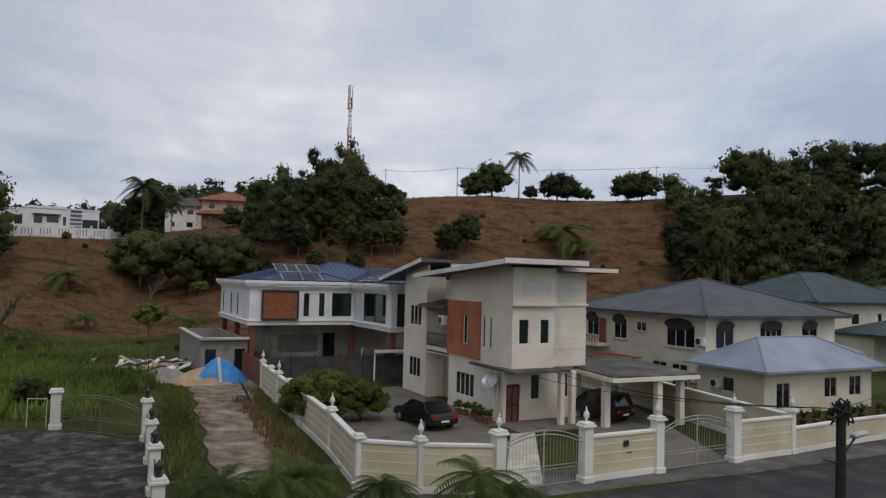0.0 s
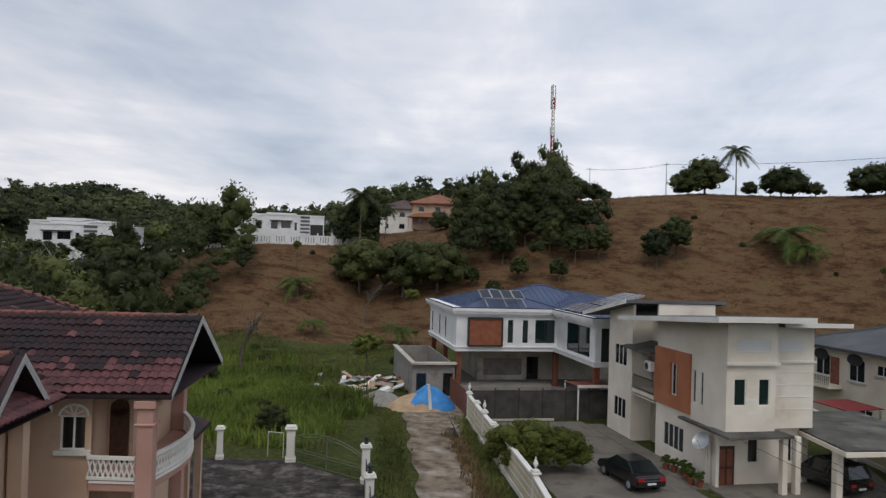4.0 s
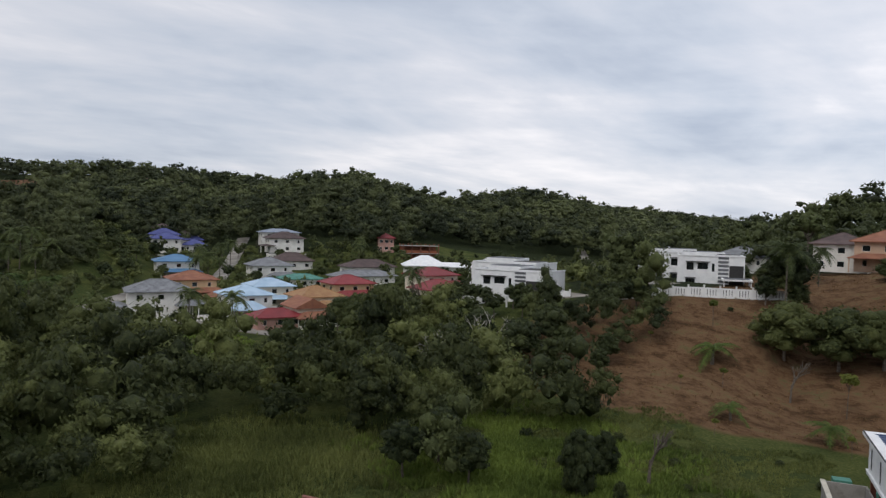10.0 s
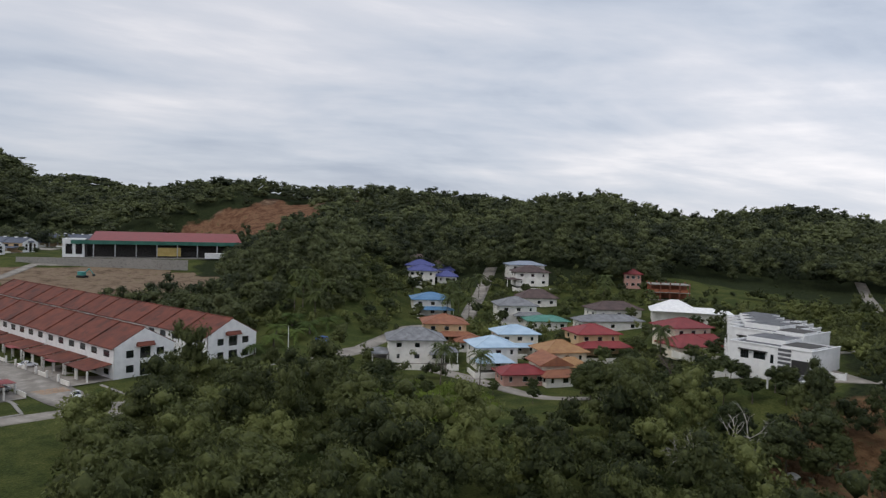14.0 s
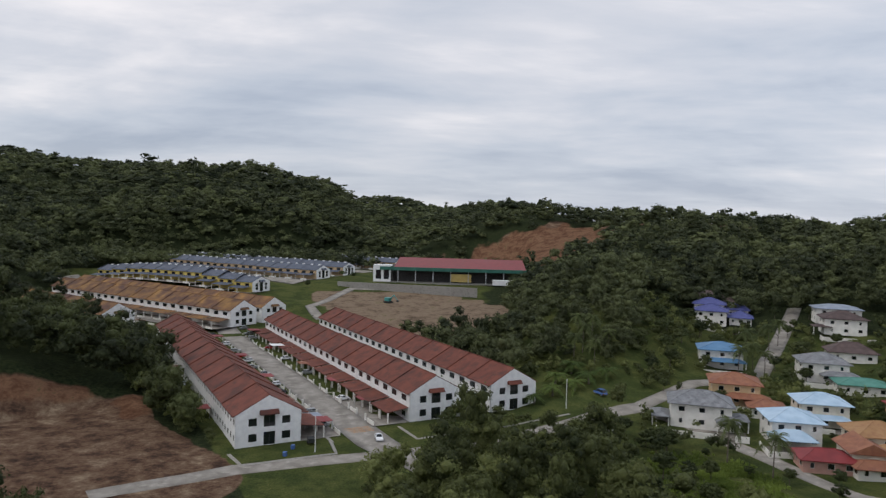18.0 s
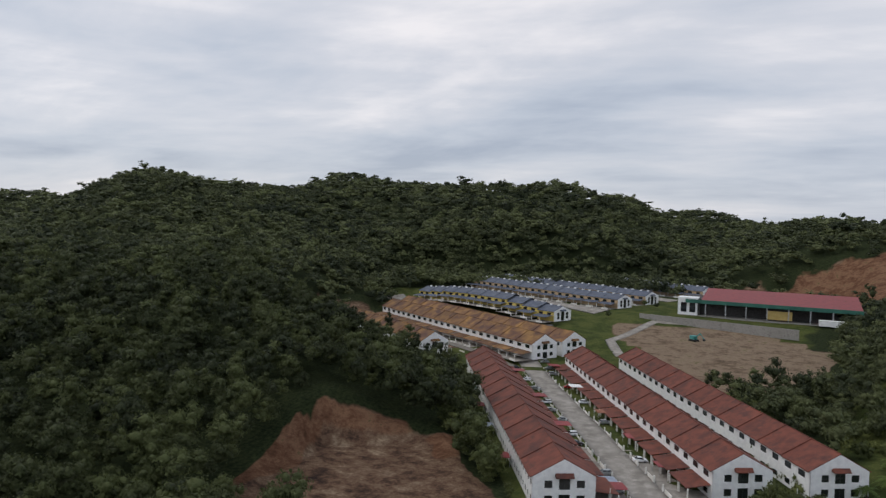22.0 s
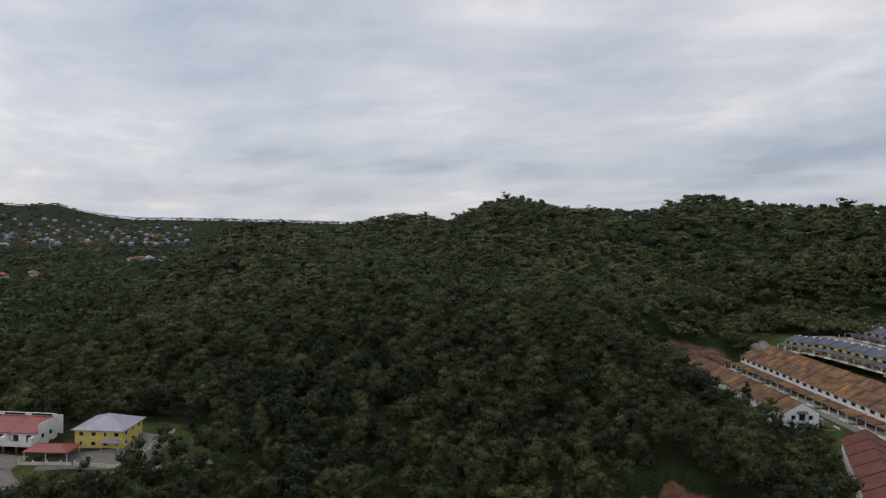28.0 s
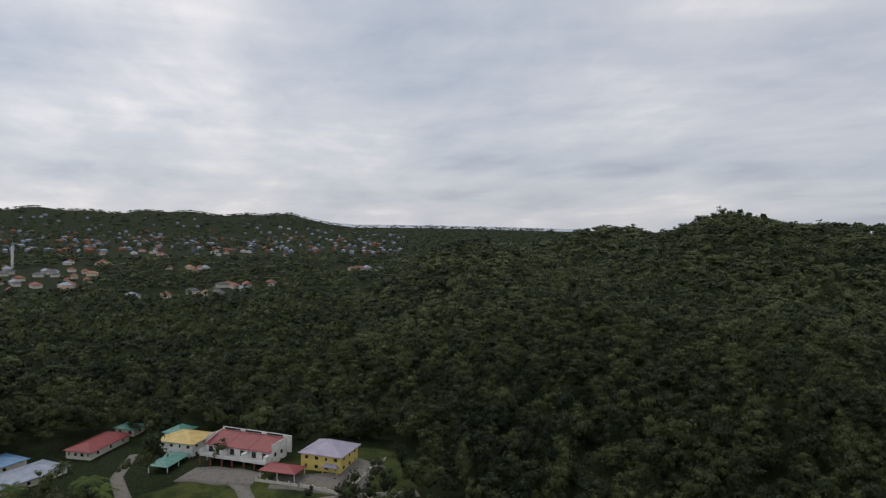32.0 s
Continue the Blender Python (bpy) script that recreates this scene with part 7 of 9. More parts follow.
def terrace(u0, v0, count, w, walls, roof, porch, label, at, d, n, z=None, group="terrace", skylight=False, front=None, high=(7.5, 4.4)):
    first = terrace_unit(w, walls, roof, porch, label, skylight, front, high)
    turn = math.degrees(math.atan2(d[1], d[0]))
    flip = d[0] * n[1] - d[1] * n[0] < 0        # rows are laid out left-handed: mirror by walking from the far end
    made = []
    for k in range(count):
        u = u0 + (k + 1) * w if flip else u0 + k * w
        v = v0 + 0.06 * (k % 3)
        x, y = at[0] + d[0] * u + n[0] * v, at[1] + d[1] * u + n[1] * v
        cx, cy = at[0] + d[0] * (u0 + (k + 0.5) * w) + n[0] * (v0 + 7.7), at[1] + d[1] * (u0 + (k + 0.5) * w) + n[1] * (v0 + 7.7)
        zz = (land_at(cx, cy) if z is None else z) + 0.07 * (k % 2)
        m = pose(x, y, zz - 0.1, 0, 0, turn + (180 if flip else 0))
        if k == 0:
            first.matrix_basis = m
            first["group"] = group
            made.append(first)
        else:
            made.append(copy_thing(first, m))
    gable_end(made[0], w, 1 if flip else -1, walls, roof, high)
    gable_end(made[-1], w, -1 if flip else 1, walls, roof, high)
    return made


RED_LABEL = "white two-storey terrace house with red-brown tiled roof and porch"
terrace(0, 0, 12, 12.6, BRIGHT, ROWRED, 1, RED_LABEL, ROW_AT, ROW_D, ROW_N, 0.5, "red-roofed terraces")
terrace(4, 46, 12, 12.5, BRIGHT, ROWRED, -1, RED_LABEL, ROW_AT, ROW_D, ROW_N, 0.6, "red-roofed terraces")
terrace(3, 70.5, 12, 12.4, BRIGHT, ROWRED, 0, RED_LABEL, ROW_AT, ROW_D, ROW_N, 0.9, "red-roofed terraces")
OD, ON = (-0.515, -0.857), (-0.857, 0.515)
OCHRE = "white two-storey terrace house with ochre lichen-stained tiled roof"
terrace(0, 7, 12, 12.7, BRIGHT, ROWORANGE, -1, OCHRE, (-309, -111), OD, ON, None, "ochre-roofed terraces")
terrace(0, 26, 13, 12.7, BRIGHT, ROWORANGE, 0, OCHRE, (-309, -111), OD, ON, None, "ochre-roofed terraces")
terrace(28, -38, 8, 12.4, BRIGHT, ROWORANGE, 1, OCHRE, (-309, -111), OD, ON, None, "ochre-roofed terraces")
GD, GN = (-0.40, -0.916), (-0.916, 0.40)
SLATE = "pale yellow and white terrace house with slate-blue roof and roof hatches"
for at, n in (((-394, -122), 10), ((-452, -98), 11), ((-482, -86), 11), ((-540, -56), 8)):
    terrace(0, 0, n, 12.7, BRIGHT, ROWGREY, -1, SLATE, at, GD, GN, None, "slate-roofed terraces", True, YELLOW if at[0] > -400 else TAN, (5.9, 2.9))

# drains round the end lawns and the painted hump at the junction
for k, (pts, w_) in enumerate((([row_place(-3, -2), row_place(-11, -1), row_place(-12, 20), row_place(-2, 22)], 0.8), ([row_place(2, 42), row_place(-9, 42), row_place(-10, 88)], 0.8), ([row_place(2, 22), row_place(-4, 22)], 0.8))):
    ribbon("drain_%d" % (k + 1), pts, w_, CONCRETE, "shallow concrete drain along the lawn", 0.12, "drain")
for k in range(5):
    px, py = row_place(1.5 + 0.9 * k, 31.5)
    st = thing("road_stripe", "worn yellow stripe painted across the street", "road marking", pose(px, py, land_at(px, py) + 0.085, 0, 0, math.degrees(math.atan2(ROW_N[1], ROW_N[0]))), "junction stripes")
    part("paint", boxes((-3.6, 3.6, -0.22, 0.22, 0, 0.012)), TANROOF, st)

for k, (ax, ay) in enumerate(((-384, -124), (-434, -104), (-516, -72))):
    ribbon("road_rows_%d" % (k + 1), [(ax, ay), (ax + GD[0] * 145, ay + GD[1] * 145)], 15, LANE, "pale concrete street between slate-roofed rows", 0.3, "road", 6)
ribbon("road_ochre", [(-309 + OD[0] * -8 + ON[0] * -6, -111 + OD[1] * -8 + ON[1] * -6), (-309 + OD[0] * 160 + ON[0] * -6, -111 + OD[1] * 160 + ON[1] * -6)], 5.5, DRIVE, "stained concrete street before the ochre-roofed terrace", 0.3, "road", 6)
ribbon("road_field", [(-345, -72), (-372, -84), (-425, -70), (-432, -30)], 5, LANE, "pale lane round the cleared field", 0.25, "road", 5)

# ---- warehouse ----
wh = thing("warehouse", "long warehouse with red sheet roof, green fascia and open dark bays", "warehouse", pose(-452, -11, 15.4, 0, 0, 90) @ Matrix.Diagonal((1.13, 1.05, 1.15, 1)))
part("plinth", boxes((-44, 44, -2, 34, -6, 0)), CONCRETE, wh)
for row_ in ((-42, 42, 6, 32, 0, 8.2), (-42, -33, 0, 6, 0, 8.5)):
    part("wall", boxes(row_), DARKWALL, wh)
part("end_block", boxes((-44, -34, -1.5, 8, 0, 9.2)), BRIGHT, wh, "white office block at the end")
for k in range(2):
    part("window", boxes((-42.5 + k * 4.5, -39.5 + k * 4.5, -1.6, -1.5, 1.5, 6.5)), GLASS, wh)
part("roof", slanted(-32, 43, -3, 34, lambda x, y: 8.4 + 0.11 * y, 0.3), REDROOF, wh)
part("fascia", boxes((-40, 43.2, -3.3, -3.0, 6.6, 8.5)), shade("green_sheet", (0.02, 0.10, 0.075), (0.04, 0.15, 0.11), 0.3, 0.5, 0.05, vary=0.0), wh, "dark green sheet fascia")
for k in range(8):
    part("column", boxes((-30 + k * 10, -29.5 + k * 10, -2.6, -2.1, 0, 6.6)), STEEL, wh)
part("sign_panel", boxes((0, 12, -1.2, -1.0, 0.8, 5.2)), YELLOWROOF, wh, "pale yellow hoarding in a bay")
part("kiosk", boxes((24, 40, -7, -2, 0, 2.8)), BRIGHT, wh)
part("low_block", boxes((43.2, 52, 4, 28, 0, 7.0)), FLATROOF, wh)
rw = thing("retaining_wall", "long stained retaining wall below the warehouse", "wall", pose(-431, -80, 10.6, 0, 0, 78))
for k in range(11):
    part("wall_panel", boxes((k * 8, k * 8 + 7.9, -0.3, 0.3, 0, 5.6)), CONCRETE, rw)

# ---- villas to the south ----
S = 144
villa(-43.7, -253.4, 11.2, S, 15.6, 15.0, 2, YELLOW, LILAC, 3.4, "two-storey bright yellow house with lilac-grey hip roof", wins=4, skirt=[(1.2, 7.4, -9.6, -6.8, 2.9, 1.0)])
yc = thing("carport", "wide red sheet carport on white posts", "carport", pose(-26.0, -247.6, 10.6, 0, 0, S + 2))
part("roof", hip_mesh(-7, 7, -4.5, 4.5, 3.0, 1.0, 0.15), REDROOF, yc)
for px in (-6.5, 0, 6.5):
    for py in (-4, 4):
        part("post", boxes((px - 0.12, px + 0.12, py - 0.12, py + 0.12, 0, 2.95)), WHITE, yc)
row = thing("house_row", "row of three unfinished white houses with red sloping roofs", "house row", pose(-14.6, -271.0, 9.0, 0, 0, S - 1.5) @ Matrix.Diagonal((1.0, 0.98, 1.05, 1)))
for k in range(3):
    a = -14 + k * 9.4
    wall(row, pose(a, -4, 3.4), 9.2, 3.0, [(0.8, 2.6, 0.0, 2.1, 2), (5.2, 7.0, 0.0, 2.1, 2)], WHITE, casing=DARKFRAME)
    for row_ in ((a, a + 9.2, -8.5, -4, 3.1, 3.4), (a, a + 9.2, -8.5, -8.35, 3.4, 4.2)):
        part("balcony", boxes(row_), WHITE, row)
    for row_ in ((a - 0.1, a + 0.1, -8.5, -4, 3.4, 5.2), (a + 8.0, a + 9.2, -7.6, -4, 3.4, 5.6)):
        part("divider", boxes(row_), WHITE, row)
    part("roof", solid([(a - 0.15, -5.2), (a + 9.1, -5.2), (a + 9.1, 6), (a - 0.15, 6)], lambda x, y: 6.2 + 0.22 * (y + 5.2), lambda x, y: 6.45 + 0.22 * (y + 5.2)), REDROOF, row)
    for row_ in ((a, a + 0.5, -8.4, -7.9, 0, 3.1), (a + 4.4, a + 4.9, -8.4, -7.9, 0, 3.1)):
        part("column", boxes(row_), COPPER, row)
    part("clerestory", boxes((a + 1.0, a + 8.0, 5.85, 6.0, 9.1, 9.7)), DARKFRAME, row)
wall(row, pose(14.2, -4, 0, 0, 0, 90), 10.6, 9.0, [(1.5, 3, 4.2, 5.6, 2), (6, 7.5, 4.2, 5.6, 2), (1.5, 3, 1, 2.4, 2), (6, 7.5, 1, 2.4, 2)], WHITE, casing=DARKFRAME)
for row_ in ((-14, 14.2, 6.0, 6.3, 0, 9.9), (-14.2, -14, -4, 6.3, 0, 9), (-14, 14.0, -1.0, -0.8, 0, 3.1), (-14, 14.2, 10, 10.3, 0, 8.5)):
    part("wall", boxes(row_), WHITE, row)
gh = villa(6.4, -296.8, 6.4, S + 2, 15.6, 15.0, 2, WHITE, YELLOWROOF, 2.6, "two-storey white house with mustard and green hip roofs", wins=4)
part("lower_roof", hip_mesh(-12.5, -3, 1, 12.5, 6.6, 2.2, 0.2), GREENMETAL, gh, "green sheet roof wing")
part("wall", boxes((-11.6, -8.0, 1.9, 11.6, 0, 6.5)), WHITE, gh)
gc = thing("carport", "green sheet carport on white posts", "carport", pose(12.2, -279.6, 6.4, 0, 0, S + 6))
part("roof", hip_mesh(-4.2, 4.2, -8, 8, 3.0, 1.2, 0.15), GREENMETAL, gc)
for px in (-3.8, 3.8):
    for py in (-7.4, 0, 7.4):
        part("post", boxes((px - 0.12, px + 0.12, py - 0.12, py + 0.12, 0, 2.95)), WHITE, gc)
villa(40.3, -312.2, None, 150, 11, 24, 1, CREAM, REDROOF, 2.4, "low bungalow with faded red roof", wins=4)
villa(30, -331, None, 150, 9, 8, 1, CREAM, GREENMETAL, 1.6, "small outbuilding with green roof", wins=2)
villa(61.2, -283.3, None, 138, 13, 25, 1, CREAM, PALEROOF, 1.8, "bungalow with pale blue-grey sheet roof", wins=5)
villa(74, -297, None, 138, 12, 18, 1, CREAM, SOLIDBLUE, 1.6, "bungalow with bright blue sheet roof", wins=2)
ribbon("road_villas", [(-70, -228), (-30, -226), (0, -232), (24, -246), (30, -275), (26, -300)], [4, 4.5, 5, 5, 4.5, 3.5], DRIVE, "stained concrete lane to the villas", 0.07)
ribbon("yard_villas", [(-22, -245), (-44, -236), (-58, -252)], [9, 16, 15], DRIVE, "stained concrete yard round the yellow house", 0.1, "yard", 1.5, 0.4)
ribbon("yard_row", [(6, -267), (-7, -257), (-18, -250)], [13, 14, 10], DRIVE, "patchy concrete yard before the row of houses", 0.12, "yard", 1.5, 0.8)
ribbon("drive_villas", [(-9, -254), (-12, -244), (-14, -232)], [5, 5, 4.5], DRIVE, "broken concrete drive down to the lane", 0.11, "drive", 1.5, 0.4)
for k in range(15):
    pts_ = [(-17, -248), (-30, -238), (-43.5, -227.7), (-54.5, -241), (-65, -253.8)]
    t = k / 15 * 4
    a, b = Vector(pts_[int(t)]), Vector(pts_[int(t) + 1])
    p, q = a.lerp(b, t - int(t)), a.lerp(b, min(1, t - int(t) + 4 / 15))
    d = q - p
    f = thing("fence_panel", "pale yellow yard wall with small pillars", "fence", pose(p.x, p.y, land_at(p.x, p.y) - 0.2, 0, 0, math.degrees(math.atan2(d.y, d.x))), "yard wall")
    part("body", boxes((0, max(0.5, d.length), -0.08, 0.08, 0, 1.3)), CREAM, f)
    part("post", boxes((-0.2, 0.2, -0.2, 0.2, 0, 1.8)), CREAM, f)

# ---- the town in the plain ----
town = random.Random(11)
ROOFS = (REDROOF, TERRAROOF, GREYROOF, PALEROOF, BRIGHT, TANROOF, FLATROOF, WHITE)
QUARTERS = [(190.3, 1260, 65, 150, 20), (192, 1040, 60, 50, 8), (187, 1500, 70, 50, 6), (179.8, 940, 40, 34, 4), (177.8, 1010, 28, 34, 5), (180.8, 1330, 34, 40, 5), (174.5, 1060, 16, 20, 2), (167.8, 1330, 52, 36, 6), (183.5, 900, 30, 22, 3), (176, 1900, 110, 120, 8), (184, 1850, 140, 140, 10)]
for k, (h0_, r0_, wide_, deep_) in enumerate(q[:4] for q in QUARTERS for _ in range(q[4])):
    o = (town.uniform(-1, 1), town.uniform(-1, 1))
    h_, r_ = h0_ + math.degrees(o[0] * wide_ / r0_), r0_ + o[1] * deep_
    x, y = -math.sin(radians(h_)) * r_, math.cos(radians(h_)) * r_
    lx, ly = town.uniform(10, 18), town.uniform(8, 12)
    hs = thing("house", "distant pale house with coloured roof among trees", "house", pose(x, y, land_at(x, y), 0, 0, town.choice((12, 20, 102, 110)) + town.uniform(-6, 6)), "town houses")
    part("wall", boxes((-lx / 2, lx / 2, -ly / 2, ly / 2, -6, 4.4)), CREAM, hs)
    part("roof", hip_mesh(-lx / 2 - 1, lx / 2 + 1, -ly / 2 - 1, ly / 2 + 1, 4.4, 3.6), ROOFS[town.choice((0, 1, 1, 1, 2, 3, 3, 5, 6))], hs)
mina = thing("minaret", "slender pale minaret above the town", "minaret", pose(math.sin(radians(12.4)) * 1430, -math.cos(radians(12.4)) * 1430, 0))
part("shaft", bar(bmesh.new(), (0, 0, 0), (0, 0, 38), 2.2, 12), WHITE, mina)
part("spire", bar(bmesh.new(), (0, 0, 38), (0, 0, 46), 2.0, 12, 0.2), PALEROOF, mina)
tower_block = thing("apartment_block", "long pale apartment block far off near the sea", "building", pose(-1560, -3950, 8, 0, 0, 20))
part("wall", boxes((-45, 45, -12, 12, 0, 46)), WHITE, tower_block)
for k in range(9):
    part("floor_band", boxes((-45.5, 45.5, 12, 12.5, 3 + k * 4.8, 5 + k * 4.8)), GLASS, tower_block)


def roof_scatter(name, n, r0, r1, h0, h1, material, label, seed):
    rg = random.Random(seed)
    vs, fs = [], []
    for _ in range(n):
        h_, r_ = radians(rg.uniform(h0, h1)), math.exp(rg.uniform(math.log(r0), math.log(r1)))
        x, y = -math.sin(h_) * r_, math.cos(h_) * r_
        z = land_at(x, y)
        lx, ly, a = rg.uniform(4, 10), rg.uniform(3, 6), rg.uniform(0, math.pi)
        c, s = math.cos(a), math.sin(a)
        b = len(vs)
        for px, py, pz in ((-lx, -ly, -1), (lx, -ly, -1), (lx, ly, -1), (-lx, ly, -1), (-lx, -ly, 6), (lx, -ly, 6), (lx, ly, 6), (-lx, ly, 6), (-lx * 0.5, 0, 9), (lx * 0.5, 0, 9)):
            vs.append((x + px * c - py * s, y + px * s + py * c, z + pz))
        fs += [(b, b + 1, b + 5, b + 4), (b + 1, b + 2, b + 6, b + 5), (b + 2, b + 3, b + 7, b + 6), (b + 3, b, b + 4, b + 7), (b + 4, b + 5, b + 9, b + 8), (b + 5, b + 6, b + 9, b + 9), (b + 6, b + 7, b + 8, b + 9), (b + 7, b + 4, b + 8, b + 8)]
    me = bpy.data.meshes.new(name)
    me.from_pydata(vs, [], [tuple(dict.fromkeys(f)) for f in fs])
    me.materials.append(material)
    tagged(new(name, me), label, "town", kind="stuff")


roof_scatter("far_town_white", 150, 1900, 3900, 164, 203, FLATROOF, "pale houses of the distant town", 1)
roof_scatter("far_town_red", 110, 1900, 3400, 166, 203, TERRAROOF, "red-roofed houses of the distant town", 2)
roof_scatter("far_town_grey", 170, 1900, 3900, 164, 203, PALEROOF, "grey-roofed houses of the distant town", 3)
coast = [(-math.sin(radians(h_)) * r_, math.cos(radians(h_)) * r_) for r_ in (4250, 4690) for h_ in np.arange(150, 174, 2.0)]
n_ = len(coast) // 2
tagged(arrays("sea", [(x, y, land_at(x, y) + (2 if k < n_ else 9)) for k, (x, y) in enumerate(coast)], [(k, k + 1, k + 1 + n_, k + n_) for k in range(n_ - 1)], glassy("pale_sea", (0.25, 0.28, 0.32), 0.25)), "pale flat sea at the horizon", "sea", kind="structure")

# ---- forest ----
def crown_cloud(rng, clumps, per, leaf, flat=0.75, low=-0.45):
    """One crown of unit radius: lumpy boughs, each set round with leaf sprays."""
    bm = bmesh.new()
    bmesh.ops.create_icosphere(bm, subdivisions=1, radius=1.0)
    ball = np.array([v.co[:] for v in bm.verts])
    ball_f = np.array([[v.index for v in f.verts] for f in bm.faces])
    bm.free()
    vs, fs, n0 = [], [], 0

    def lump(centre, size):
        nonlocal n0
        v = ball * size * (0.75 + 0.5 * rng.random((len(ball), 1))) + centre
        vs.append(v)
        fs.append(ball_f + n0)
        n0 += len(v)

    lump(np.zeros(3), np.array([0.5, 0.5, 0.5 * flat / 0.8]))
    for c in range(clumps):
        up = low + (0.98 - low) * (c + rng.random()) / clumps
        a = c * 2.4 + rng.random() * 1.1
        ring = math.sqrt(max(0.05, 1 - up * up)) * (0.52 + 0.3 * rng.random())
        cen = np.array([math.cos(a) * ring, math.sin(a) * ring, up * 0.74 * flat])
        rad = (0.20 + 0.20 * rng.random()) * (1.0 if clumps < 14 else 0.85)
        lump(cen, np.array([rad, rad, rad * 0.8]) * 0.78)
        d = rng.normal(size=(per, 3))
        d[:, 2] = np.abs(d[:, 2]) * 0.9 - 0.3
        d /= np.linalg.norm(d, axis=1)[:, None]
        p = cen + d * rad * (0.72 + 0.5 * rng.random((per, 1)) ** 1.5) * np.array([1, 1, 0.85])
        nrm = d + rng.normal(size=(per, 3)) * 0.5 + np.array([0, 0, 0.4])
        nrm /= np.linalg.norm(nrm, axis=1)[:, None]
        t = np.cross(nrm, rng.normal(size=(per, 3)))
        t /= np.linalg.norm(t, axis=1)[:, None] + 1e-9
        b = np.cross(nrm, t)
        s = leaf * (0.55 + 0.9 * rng.random((per, 1)))
        q = np.stack([p - t * s * 0.6, p + b * s * 0.5, p + t * s * 0.6 - b * s * 0.35], 1).reshape(-1, 3)
        vs.append(q)
        fs.append(n0 + np.arange(per * 3).reshape(-1, 3))
        n0 += per * 3
    return np.concatenate(vs), np.concatenate(fs)


# heading, distance and half-sizes of the town's quarters in the plain
TOWNS = [(190.3, 1260, 75, 160), (192, 1040, 70, 60), (187, 1500, 80, 60), (179.8, 940, 46, 40), (177.8, 1010, 34, 40), (180.8, 1330, 40, 50),
         (174.5, 1060, 26, 30), (167.8, 1330, 60, 45), (183.5, 900, 40, 30), (176, 1900, 120, 130), (184, 1850, 150, 150), (171, 2100, 110, 120)]


def wooded(x, y):
    """Where the forest stands."""
    r, h = np.hypot(x, y), heading_of(x, y)
    u, v = row_uv(x, y)
    open_ = (r < np.interp(h, (36, 46, 55, 62, 70, 100, 125, 204), (90, 86, 72, 64, 60, 62, 84, 84))) | (oval(x, y, -70, 34, 13, 12) > 0) | (slope_mask(x, y) > 0.02) | (soil_mask(x, y) > 0.62)
    open_ |= (u > -34) & (u < 178) & (v > -7) & (v < 92)
    open_ |= (h > 92) & (h < np.interp(r, (300, 340, 440, 560), (113, 125, 123.5, 117))) & (r > 298) & (r < 545)
    open_ |= (h > 86.5) & (h < 100) & (r > 318) & (r < 480)
    open_ |= (h > 36) & (h < 74.5) & (r > 150) & (r < 318)
    open_ |= (h > 57) & (h < 76) & (r > 119) & (r < 350)
    open_ |= (np.abs(x * -0.462 + y * 0.887 - 160) < 34) & (np.abs(x * 0.887 + y * 0.462 + 25) < 45)
    open_ |= (h > 74) & (h < 86) & (r > 188) & (r < 236)
    open_ |= (oval(x, y, -22, -243, 60, 31, 8) > 0) | (oval(x, y, 10, -292, 22, 16, 0) > 0) | (oval(x, y, 50, -286, 32, 22, -20) > 0)
    open_ |= (oval(x, y, -18, -276, 20, 10, 159) > 0) | (oval(x, y, 12, -283, 17, 17) > 0) | (oval(x, y, 56, -266, 34, 17) > 0) | (oval(x, y, 40, -300, 16, 20) > 0)
    open_ |= (oval(x, y, -142, 62, 32, 15, 60) > 0) | (oval(x, y, -148, 50, 17, 13) > 0) | (oval(x, y, -128, 44, 13, 9) > 0)
    open_ |= (h > 39) & (h < 48) & (r > 114) & (r < 170)
    open_ |= oval(x, y, -395, -262, 14, 28, 15) > 0
    open_ |= (h > 98) & (h < 123) & (r < 152)
    ou, ov = (x + 309) * -0.515 + (y + 111) * -0.857, (x + 309) * -0.857 + (y + 111) * 0.515
    open_ |= (ou > -8) & (ou < 172) & (ov > -48) & (ov < 48)
    open_ |= (oval(x, y, -215, 262, 75, 45, 50) > 0)
    open_ |= ((h < 36) | (h > 300)) & (r < 200)
    for h_, r_, a_, b_ in TOWNS:
        tx, ty = -math.sin(radians(h_)) * r_, math.cos(radians(h_)) * r_
        open_ |= oval(x, y, tx, ty, a_, b_, h_) > 0
    thin = (r > 760) & (h > 163) & (np.sin(x * 12.9898 + y * 78.233) * 43758.5453 % 1 < 0.35)
    return ~(open_ | thin)


def in_sight(x, y, top):
    """Whether a crown of that height can be seen over the land from some height of the flight."""
    seen = np.zeros(len(x), bool)
    f = np.linspace(0.12, 0.97, 40)[None]
    gl = land(x[:, None] * f, y[:, None] * f)
    ok = np.ones(len(x), bool)
    eye = np.interp(heading_of(x, y), (0, 30, 70, 100, 125, 160, 200), (14, 26, 50, 70, 90, 102, 102))
    line = eye[:, None] + (top - eye)[:, None] * f
    ok = (line > gl - 2).all(1)
    return ok


LANES = [[(-126, -70), (-143, -48), (-153, -24), (-168, 8), (-190, 36), (-197, 49), (-185, 60), (-165, 70), (-140, 79), (-128, 90)],
         [(-197, 49), (-222, 72), (-236, 98), (-262, 112), (-330, 152)], [(-140, 100), (-160, 113), (-172, 122)]]


